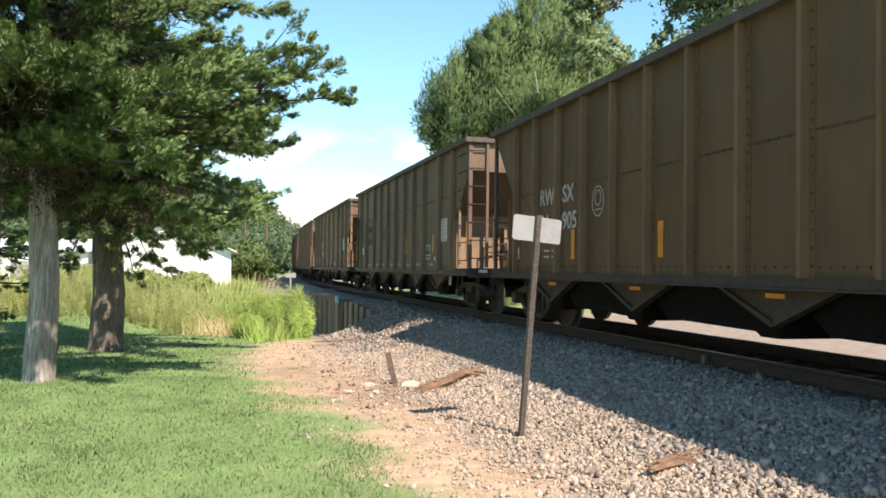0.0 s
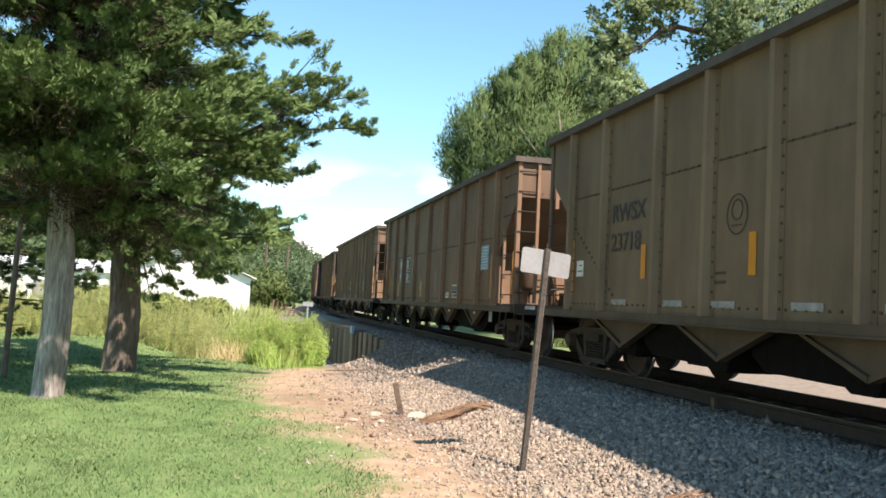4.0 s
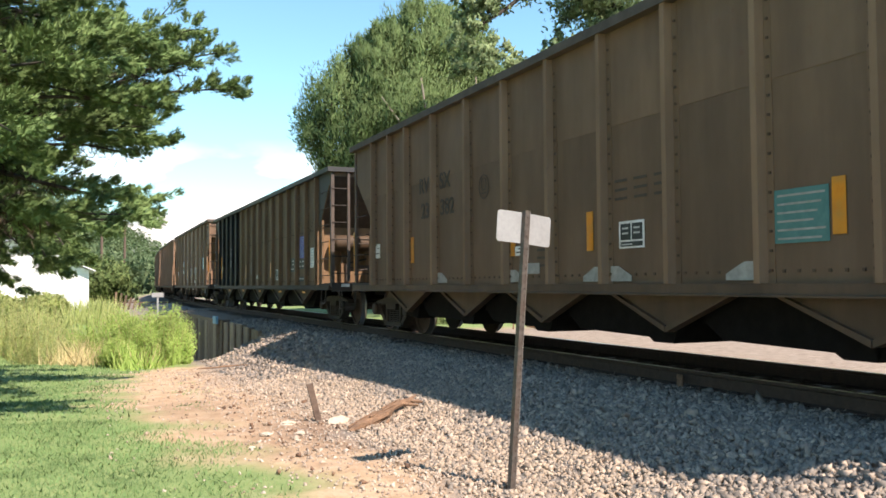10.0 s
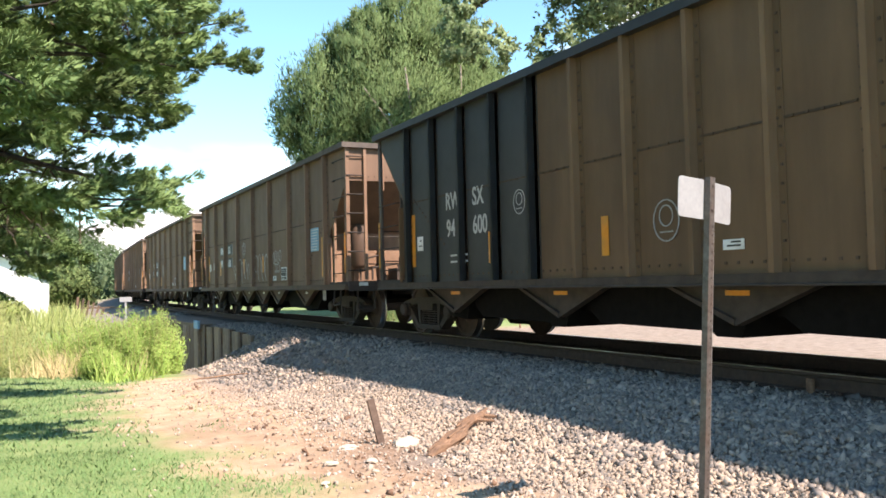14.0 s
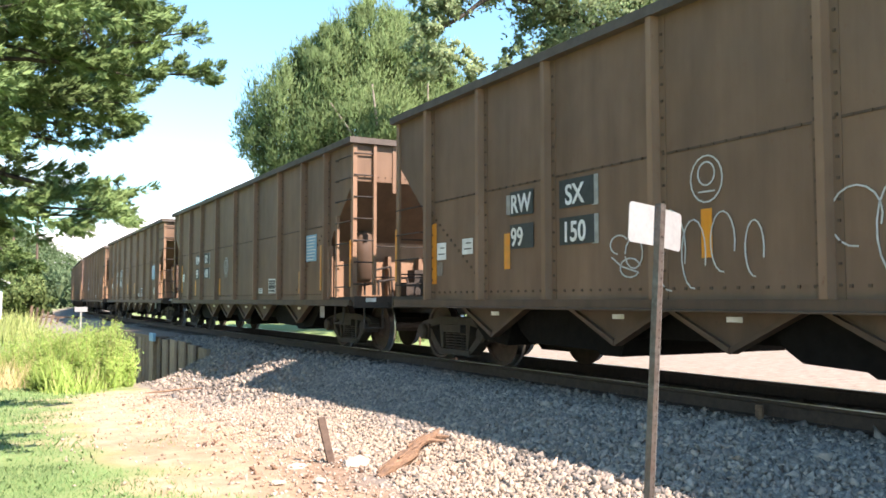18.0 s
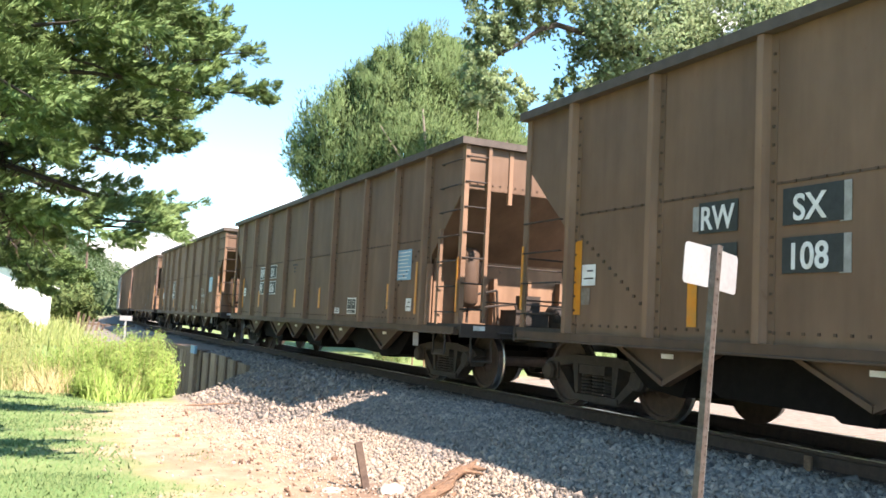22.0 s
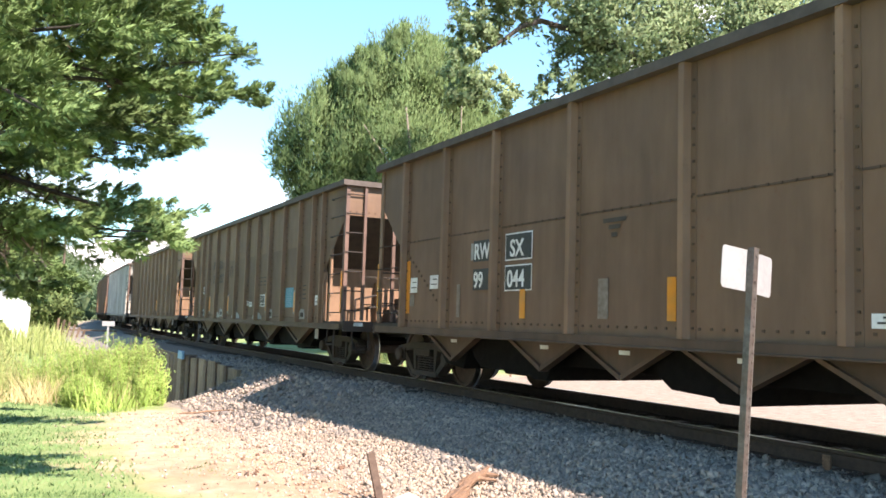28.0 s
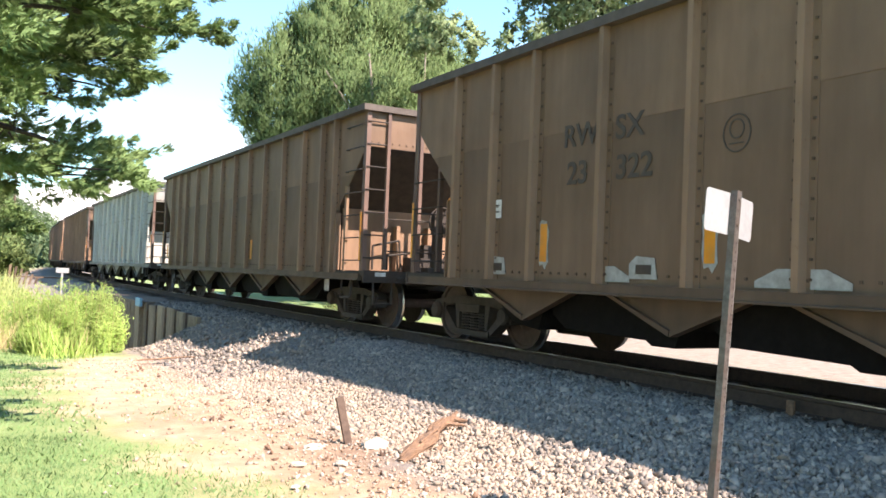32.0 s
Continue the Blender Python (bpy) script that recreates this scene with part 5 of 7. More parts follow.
def splinter(name, label, category, at, length, r, seed, forks=1):
    """A cracked length of timber with forks and loose slivers along it."""
    rr = random.Random(seed)
    piece = thing(name, label, category, at)
    bm = B()
    k = 9
    pts = [Vector((length * (i / (k - 1) - 0.5), rr.uniform(-1, 1) * r * 0.6, r * 0.6 + rr.uniform(0, 1) * r * 0.5)) for i in range(k)]
    rad = [r * f for f in (0.3, 0.75, 1.0, 0.95, 0.9, 0.8, 0.7, 0.55, 0.15)]
    rings = []
    for p, q in zip(pts, rad):
        rings.append([bm.verts.new(p + Vector((rr.uniform(-0.02, 0.02), q * (1.3 + rr.uniform(-0.25, 0.25)) * math.cos(a), q * (0.8 + rr.uniform(-0.25, 0.25)) * math.sin(a)))) for a in [2 * math.pi * j / 8 for j in range(8)]])
    for a, b in zip(rings, rings[1:]):
        for j in range(8):
            bm.faces.new((a[j], a[(j + 1) % 8], b[(j + 1) % 8], b[j]))
    bm.faces.new(rings[0][::-1])
    bm.faces.new(rings[-1])
    part("timber", bm, M_WOOD, piece)
    for j in range(forks):
        q = pts[7 - j]
        part("fork", rod(B(), q, q + Vector((0.10, -0.16 - 0.05 * j, -r * 0.4)), r * 0.55, r * 0.15, 6), M_WOOD, piece)
    for j in range(5 if r > 0.04 else 0):
        q = pts[1 + j]
        part("sliver", rod(B(), q + Vector((-0.2, 0, r * 0.6)), q + Vector((0.25, rr.uniform(-0.05, 0.05), r * 0.9)), 0.012, 0.004, 5), M_WOOD, piece)
    return piece


splinter("driftwood", "splintered reddish piece of old timber on the dirt", "wood", pose(-3.75, 12.5, -0.57, 0, -6, 42), 1.7, 0.07, 3, 2)
splinter("broken_tie", "broken weathered tie piece on the ballast edge", "wood", pose(-3.05, 7.25, -0.54, 0, -4, 24), 1.15, 0.06, 5, 0)
splinter("twig", "thin dark twig on the ground", "twig", pose(-4.0, 22.6, -0.85, 0, 0, 25), 1.4, 0.025, 9, 1)
brick = thing("brick", "chipped red brick lying in the ballast", "brick", pose(-1.72, 8.55, -0.33, 8, 5, 30), bm=box(B(), -0.1, 0.1, -0.06, 0.06, -0.035, 0.035), material=M_BRICK)
for k, (x, y, r) in enumerate(((-4.84, 12.72, 0.13), (-4.28, 12.62, 0.26), (-4.88, 12.0, 0.10), (-5.22, 12.1, 0.10), (-5.5, 11.4, 0.06), (-3.9, 11.9, 0.06), (-5.0, 11.6, 0.05), (-4.2, 13.4, 0.09))):
    rk = thing("flat_rock", "flat pale limestone rock on bare dirt", "rock", pose(x, y, float(ground_z(x, y)) + 0.02, 0, 0, k * 50), group="pale rocks")
    rk.data = None
    part("rock_body", stone_mesh("rock_body", M_PALE, 20 + k, 0.32, 2), None, rk, at=Matrix.Diagonal((r * 0.72, r * 0.5, r * 0.7, 1)))

# ---------------------------------------------------------------- ballast stones
def stones(count, xr, yr, size, seed, keep=None):
    r = np.random.default_rng(seed)
    x = r.uniform(*xr, count)
    y = r.uniform(*yr, count)
    d = x - centre_x(y)
    ok = np.ones(count, bool) if keep is None else keep(d, y, r.random(count))
    x, y = x[ok], y[ok]
    n = len(x)
    z = ground_z(x, y)
    base = np.array([(1, 0, 0), (0, 1, 0), (-1, 0, 0), (0, -1, 0), (0, 0, 1), (0, 0, -1)], float)
    tris = np.array([(0, 1, 4), (1, 2, 4), (2, 3, 4), (3, 0, 4), (1, 0, 5), (2, 1, 5), (3, 2, 5), (0, 3, 5)])
    p = base[None] * r.uniform(0.55, 1.25, (n, 6, 1)) + r.normal(0, 0.22, (n, 6, 3))
    sc = size * r.lognormal(0, 0.28, (n, 1, 1)) * np.stack([r.uniform(0.7, 1.3, n), r.uniform(0.7, 1.3, n), r.uniform(0.55, 1.0, n)], -1)[:, None, :]
    p = p * sc
    q = r.normal(size=(n, 4))
    q /= np.linalg.norm(q, axis=1, keepdims=True)
    w, a, b, c = q.T
    R = np.stack([1 - 2 * (b * b + c * c), 2 * (a * b - c * w), 2 * (a * c + b * w), 2 * (a * b + c * w), 1 - 2 * (a * a + c * c), 2 * (b * c - a * w), 2 * (a * c - b * w), 2 * (b * c + a * w), 1 - 2 * (a * a + b * b)], -1).reshape(n, 3, 3)
    p = np.einsum("nij,nkj->nki", R, p)
    p += np.stack([x, y, z + size * r.uniform(0.0, 0.75, n)], -1)[:, None, :]
    me = bpy.data.meshes.new("ballast_stones")
    me.vertices.add(n * 6)
    me.vertices.foreach_set("co", p.astype(np.float32).ravel())
    f = (tris[None] + np.arange(n)[:, None, None] * 6).reshape(-1, 3).astype(np.int32)
    me.loops.add(len(f) * 3)
    me.loops.foreach_set("vertex_index", f.ravel())
    me.polygons.add(len(f))
    me.polygons.foreach_set("loop_start", np.arange(len(f), dtype=np.int32) * 3)
    me.update(calc_edges=True)
    return me


def stone_material(name, cols):
    m = bpy.data.materials.new(name)
    m.use_nodes = True
    n, l = m.node_tree.nodes, m.node_tree.links
    b = n["Principled BSDF"]
    b.inputs["Roughness"].default_value = 0.85
    g = n.new("ShaderNodeNewGeometry")
    r = n.new("ShaderNodeValToRGB")
    r.color_ramp.elements[0].color, r.color_ramp.elements[1].color = (*cols[0], 1), (*cols[-1], 1)
    for k, c in enumerate(cols[1:-1]):
        e = r.color_ramp.elements.new((k + 1) / (len(cols) - 1))
        e.color = (*c, 1)
    l.new(g.outputs["Random Per Island"], r.inputs["Fac"])
    tc = n.new("ShaderNodeTexCoord")
    no = n.new("ShaderNodeTexNoise")
    no.inputs["Scale"].default_value = 60
    l.new(tc.outputs["Object"], no.inputs["Vector"])
    mr = n.new("ShaderNodeMapRange")
    mr.inputs["To Min"].default_value, mr.inputs["To Max"].default_value = 0.7, 1.3
    l.new(no.outputs["Fac"], mr.inputs["Value"])
    hv = n.new("ShaderNodeHueSaturation")
    l.new(mr.outputs["Result"], hv.inputs["Value"])
    l.new(r.outputs["Color"], hv.inputs["Color"])
    l.new(hv.outputs["Color"], b.inputs["Base Color"])
    return m


M_STONE = stone_material("mixed_grey_ballast", [(0.09, 0.080, 0.070), (0.26, 0.215, 0.175), (0.17, 0.153, 0.134), (0.36, 0.285, 0.22), (0.13, 0.122, 0.112), (0.44, 0.345, 0.265), (0.20, 0.176, 0.155)])
bed = lambda d, y, u: (u < smooth(-4.5, -3.7, d)) & (d < -0.3)
me = stones(61400, (-3.35, -0.5), (2.5, 19), 0.029, 11, lambda d, y, u: u < smooth(2.3, 4.6, y) * smooth(-3.35, -2.9, d + 0.15 * np.sin(y * 1.9)))
me.materials.append(M_STONE)
tagged(new("ballast", me), "loose grey crushed stone ballast along the track", "ballast", kind="stuff")
# Dusty stones, also warmed and brightened as sunlit, outside the train's shadow
me = stones(34100, (-4.7, -2.8), (2.5, 19), 0.025, 17, lambda d, y, u: u < smooth(2.3, 4.6, y) * smooth(-4.6, -3.7, d) * smooth(-2.8, -3.3, d + 0.15 * np.sin(y * 1.9)))
me.materials.append(stone_material("dusty_beige_ballast", [(0.14, 0.11, 0.085), (0.36, 0.275, 0.20), (0.26, 0.21, 0.16), (0.45, 0.35, 0.26), (0.20, 0.17, 0.14), (0.50, 0.40, 0.31)]))
tagged(new("ballast", me), "dusty beige crushed stone at the ballast foot", "ballast", kind="stuff")
me = stones(26000, (-4.4, 2), (19, 48), 0.04, 12, lambda d, y, u: (u < smooth(-4.3, -3.5, d)) & (((y < 31) | (y > 44.5)) | ((d > -2.35) & (y < 33.2))) & (d < 0))
me.materials.append(M_STONE)
tagged(new("ballast", me), "grey crushed stone ballast shoulder", "ballast", kind="stuff")
me = stones(5000, (-6.8, -3.5), (6, 24), 0.018, 13, lambda d, y, u: u < smooth(-6.6, -4.0, d) * 0.8 + 0.1)
me.materials.append(stone_material("dusty_pebbles", [(0.22, 0.16, 0.11), (0.36, 0.28, 0.21), (0.5, 0.43, 0.36)]))
tagged(new("pebbles", me), "small dusty pebbles scattered over dirt", "pebbles", kind="stuff")

me = stones(16000, (-5.7, -3.6), (5, 23), 0.015, 14, lambda d, y, u: u < 0.75 * smooth(-5.7, -4.1, d))
me.materials.append(stone_material("dusty_spilled_stones", [(0.24, 0.18, 0.13), (0.40, 0.32, 0.25), (0.30, 0.24, 0.19), (0.5, 0.42, 0.34)]))
tagged(new("spilled_stones", me), "grey stones spilled thinly onto the dirt", "ballast", kind="stuff")
me = stones(420, (-5.6, -3.7), (9.5, 22), 0.026, 15, lambda d, y, u: u < 0.25 + 0.75 * np.exp(-((y - 12.6) / 1.5) ** 2))
me.materials.append(stone_material("dark_wood_chips", [(0.07, 0.04, 0.025), (0.16, 0.09, 0.055), (0.25, 0.16, 0.10)]))
tagged(new("wood_chips", me), "dark rotten wood chips scattered on dirt", "debris", kind="stuff")

# ---------------------------------------------------------------- timber bridge and its wing wall
bridge = thing("timber_bridge", "dark old timber trestle under the track over a ditch", "bridge", kind="structure")
M_PALEPLANK = mat("pale_dusty_timber", (0.19, 0.135, 0.09), (0.32, 0.24, 0.165), 5, 0.9, 0, 0.4, (0.08, 0.06, 0.05), 1.5, 0.5, (4, 4, 1), 0.2)
part("cap_beam", box(B(), -2.55, 2.3, 33.2, 44.5, -0.42, -0.20), M_PLANK, bridge)
y, k = 33.3, 0
while y < 44:
    w = random.uniform(0.42, 0.7)
    part("plank", box(B(), -2.6 + random.uniform(0, 0.06), -2.45, y, y + w, -2.6, -0.30 + random.uniform(-0.03, 0.03)), M_PLANK if k % 3 else M_PALEPLANK, bridge)
    y += w + random.uniform(0.02, 0.22)
    k += 1
# near-black block behind the planks; their gaps show it
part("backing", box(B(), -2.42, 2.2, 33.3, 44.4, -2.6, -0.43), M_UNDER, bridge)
y, k = 26.6, 0
while y < 33.1:
    w = 0.95 if k % 2 == 0 else random.uniform(0.22, 0.4)
    part("plank", box(B(), -2.47 - (0.05 if k % 2 else 0), -2.36, y, y + w, -2.4, -0.22 + random.uniform(-0.04, 0.03)), M_PALEPLANK if k % 2 == 0 else M_PLANK, bridge)
    y += w + 0.012
    k += 1
part("blue_panel", box(B(), -2.66, -2.58, 32.9, 33.6, -0.33, -0.08), M_BLUE, bridge, "faded light blue painted board")


# ---------------------------------------------------------------- plants
def unit(v):
    return v / np.maximum(np.linalg.norm(v, axis=-1, keepdims=True), 1e-9)


def blades(base, direction, length, width, r, facing=None):
    """Narrow quads from base along direction: diamond leaves, turned to face a way if one is given."""
    n = len(base)
    side = unit(np.cross(direction, unit(r.normal(size=(n, 3))) if facing is None else facing))
    mid = base + direction * length[:, None] * 0.45
    tip = base + direction * length[:, None]
    s = side * width[:, None] * 0.5
    return np.stack([base, mid + s, tip, mid - s], 1)


def spikes(base, direction, length, width, r, facing=None):
    """Narrow triangles, broad at the base: scale sprigs and grass blades."""
    n = len(base)
    side = unit(np.cross(direction, unit(r.normal(size=(n, 3))) if facing is None else facing)) * width[:, None] * 0.5
    return np.stack([base + side, base + direction * length[:, None], base - side], 1)


M_CEDAR = leaf_mat("cedar_foliage", (0.098, 0.168, 0.060), (0.172, 0.242, 0.088), 0.15)
M_TWIG = leaf_mat("shading_dead_cedar_twigs", (0.030, 0.024, 0.016), (0.075, 0.055, 0.036), 0.0)
M_WILLOW = leaf_mat("willow_leaves", (0.120, 0.194, 0.073), (0.168, 0.237, 0.101), 0.4)
M_COTTON = leaf_mat("cottonwood_leaves", (0.175, 0.25, 0.115), (0.28, 0.345, 0.185), 0.4)
M_WOODS = leaf_mat("distant_leaves", (0.085, 0.14, 0.048), (0.19, 0.245, 0.09), 0.3)
M_HILL = leaf_mat("hillside_leaves", (0.062, 0.105, 0.050), (0.125, 0.170, 0.085), 0.2)
M_WEED = leaf_mat("weed_leaves", (0.24, 0.38, 0.085), (0.42, 0.54, 0.17), 0.5)
M_STRAW = leaf_mat("straw_stalks", (0.36, 0.30, 0.14), (0.55, 0.47, 0.26), 0.3)
M_GRASS = leaf_mat("grass_blades", (0.122, 0.212, 0.078), (0.20, 0.30, 0.125), 0.4)
M_SHRUB = leaf_mat("shrub_leaves", (0.25, 0.32, 0.10), (0.42, 0.45, 0.19), 0.5)


def trunk_mesh(name, points, radii, material, seg=14, seed=1):
    r = random.Random(seed)
    bm = B()
    rings = []
    for (p, rad) in zip(points, radii):
        ring = []
        for k in range(seg):
            a = 2 * math.pi * k / seg
            q = rad * (1 + 0.08 * math.sin(3 * a + p[2] * 1.1) + 0.045 * math.sin(8 * a + 1.3 * math.sin(p[2] * 1.9)) + 0.03 * math.sin(13 * a - 1.1 * math.sin(p[2] * 2.7)) + r.uniform(-0.03, 0.03))
            ring.append(bm.verts.new((p[0] + q * math.cos(a), p[1] + q * math.sin(a), p[2])))
        rings.append(ring)
    for a, b in zip(rings, rings[1:]):
        for k in range(seg):
            j = (k + 1) % seg
            bm.faces.new((a[k], a[j], b[j], b[k]))
    bm.faces.new(rings[-1])
    return finish(bm, name, material, True)


SPRAYS = 30


def cedar(at, height, radius, crown_from, limbs, per, seed, trunk_r, lean=(0, 0), arms=(), label="red cedar", fine=17, see=9.0, leaf_w=1.0, bark=None, bare=(0, 0, 0)):
    """Trunk, drooping limbs and feathery sprays. arms: limbs given by their two ends and the bow between, in the world."""
    r = np.random.default_rng(seed)
    tree = thing("cedar_tree", label, "tree", Matrix.Translation(at))
    hs = np.concatenate([np.linspace(0, 3.6, 25), np.linspace(3.9, height, 12)])
    pts = [(lean[0] * h / height + 0.05 * math.sin(h), lean[1] * h / height, h - 0.1) for h in hs]
    rad = [trunk_r * (1.35 if h < 0.05 else 1.0) * max(0.06, 1 - h / height * 0.95) ** 0.8 for h in hs]
    part("trunk", trunk_mesh("trunk", pts, rad, bark or M_CEDARBARK, 40, seed), None, tree)
    lb = B()
    quads, faces_n, dead = [], [], []
    up = np.array([0, 0, 1.0])
    ways = []
    t = np.linspace(0, 1, 8)
    for h in crown_from + (height - crown_from - 0.3) * np.sort(r.uniform(0, 1, limbs) ** 1.15):
        a, ln = r.uniform(0, 2 * math.pi), radius(h) * r.uniform(0.62, 1.12)
        d = np.array([math.sin(a), math.cos(a), 0])
        if h < bare[0] and d[0] * bare[1] + d[1] * bare[2] > 0.1:
            continue
        o = np.array([lean[0] * h / height, lean[1] * h / height, h])
        rise = r.uniform(0.0, 0.3)
        ways.append(o + d * (ln * t)[:, None] + up * ((rise * t * 1.6 - 0.6 * t * t + 0.38 * t ** 3) * ln)[:, None])
    for p0, p1, bow in arms:
        p0, p1 = np.array(p0) - np.array(at), np.array(p1) - np.array(at)
        ways.append(p0 + (p1 - p0) * t[:, None] + up * (bow * 4 * t * (1 - t))[:, None])
    for path in ways:
        ln = float(np.linalg.norm(path[-1] - path[0]))
        d = unit(path[-1] - path[0])
        side = unit(np.cross(d, up))
        r0 = 0.012 + 0.010 * ln
        for i in range(7):
            rod(lb, path[i], path[i + 1], r0 * (1 - t[i]) + 0.008, r0 * (1 - t[i + 1]) + 0.006, 5, False)
        # side shoots along the limb, each a flat feathered fan with gaps between them
        shown = path[-1][2] < see
        nb = max(3, int((4.2 * ln + 2) * (1.0 if shown else 0.4)))
        ub = np.clip((np.arange(nb) + r.uniform(0.2, 0.9, nb)) / nb, 0.12, 0.90)
        hand = np.where(np.arange(nb) % 2 == 0, 1.0, -1.0)
        foot = np.stack([np.interp(ub, t, path[:, q]) for q in range(3)], -1)
        reach = np.clip(0.30 * ln * (1.15 - 0.75 * ub) * r.uniform(0.6, 1.3, nb), 0.18, 0.75)
        shoot = unit(d[None] * 0.85 + side[None] * (hand * r.uniform(0.35, 1.0, nb) * (1.15 - ub))[:, None] + up * r.normal(0.02, 0.22, nb)[:, None])
        k = max(nb, int(1.25 * per * ln * (1.0 if shown else 0.12)))
        who = r.integers(0, nb, k)
        fan = r.uniform(0, 1, k) ** 0.75
        across = unit(np.cross(shoot, up))[who]
        tc = foot[who] + shoot[who] * (reach[who] * fan)[:, None] + across * (r.normal(0, 0.115, k) * (1.2 - fan))[:, None] + up * (r.normal(0, 0.03, k) - 0.10 * reach[who] * fan ** 2)[:, None]
        out = unit(shoot[who] + across * r.normal(0, 0.35, k)[:, None])
        # each tuft is a plume: sprays set round a rising twig, shorter towards its tip
        plume = np.repeat(r.uniform(0.16, 0.34, k), SPRAYS)
        axis_d = np.repeat(out, SPRAYS, 0)
        n = len(plume)
        f0 = r.uniform(0, 1, n) ** 0.8
        c = np.repeat(tc, SPRAYS, 0) + axis_d * (plume * f0)[:, None] + up * (0.22 * plume * f0 ** 2)[:, None]
        rad_d = unit(r.normal(0, 1, (n, 3)) * np.array([1, 1, 0.7]))
        rad_d = unit(rad_d - axis_d * np.sum(rad_d * axis_d, 1, keepdims=True) * 0.8)
        c = c + rad_d * (np.abs(r.normal(0, 0.05, n)) * (1.1 - 0.85 * f0))[:, None]
        stem = unit(axis_d * 1.25 + rad_d * 0.7 + up * 0.22 + r.normal(0, 0.2, (n, 3)))
        nrm = unit(up * 0.7 + rad_d * 1.0 + axis_d * 0.25 + r.normal(0, 0.1, (n, 3)))
        lat = unit(np.cross(stem, nrm))
        sl = r.uniform(0.04, 0.09, n) * (1.15 - 0.35 * f0)
        wide, long = leaf_w * (1.0 if shown else 7.5), 1.0 if shown else 3.2
        for j in range(fine):
            f = (j + r.uniform(0, 1, n)) / fine
            sg = 1 if j % 2 else -1
            dj = unit(stem * 1.2 + lat * (sg * (0.8 - 0.4 * f))[:, None] + r.normal(0, 0.22, (n, 3)))
            b0 = c + stem * (sl * f)[:, None]
            quads.append(spikes(b0, dj, long * r.uniform(0.045, 0.085, n) * (1.2 - 0.5 * f), r.uniform(0.009, 0.014, n) * wide, r, nrm + r.normal(0, 0.4, (n, 3))))
            faces_n.append(unit(nrm + r.normal(0, 0.12, (n, 3))))
        # bare dead twigs crowd the inner limb, dark to deepen the crown's shade
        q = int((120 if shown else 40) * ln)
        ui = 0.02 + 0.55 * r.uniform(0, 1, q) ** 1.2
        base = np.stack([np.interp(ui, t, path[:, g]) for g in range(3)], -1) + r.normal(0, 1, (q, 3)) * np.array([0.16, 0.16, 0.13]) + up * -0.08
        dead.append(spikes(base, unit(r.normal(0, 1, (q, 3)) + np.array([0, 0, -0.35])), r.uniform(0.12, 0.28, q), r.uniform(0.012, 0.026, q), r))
    tagged(part("dead_twig_mass", soup("dead_twig_mass", np.concatenate(dead), 3, M_TWIG), None, tree, "brown dead inner twigs that darken the crown's inside"), kind="stuff")
    tagged(part("branchwork", lb, M_DARKBARK, tree), kind="stuff")
    part("crown", soup("crown", np.concatenate(quads), 3, M_CEDAR, np.concatenate(faces_n)), None, tree, "feathery green sprays")
    return tree


def gz(x, y):
    return float(ground_z(x, y))


cedar((-9.25, 13.7, gz(-9.25, 13.7)), 11.5, lambda h: 3.1 * max(0.12, 1 - ((h - 2.4) / 10.5) ** 1.4 if h > 2.4 else 0.8), 2.5, 125, 17, 3, 0.20, see=5.9, fine=7, leaf_w=1.2, bark=M_BARK,
      arms=[((-9.2, 13.7, 2.6), (-6.4, 12.6, 2.9), 0.25), ((-9.2, 13.7, 3.2), (-6.2, 13.4, 3.7), 0.3), ((-9.2, 13.7, 4.0), (-6.2, 14.2, 4.9), 0.25), ((-9.2, 13.7, 2.4), (-7.6, 11.0, 2.3), 0.35)]
      + [((-9.25, 13.7, 2.7 + 0.12 * (j % 4)), (-9.25 + (2.3 + 0.3 * (j % 3)) * math.sin(radians(95 + 17 * j)), 13.7 + (2.3 + 0.3 * (j % 3)) * math.cos(radians(95 + 17 * j)), 2.75 + 0.2 * (j % 3)), 0.3) for j in range(9)],
      label="tall cedar with pale stripped grey trunk on the lawn")
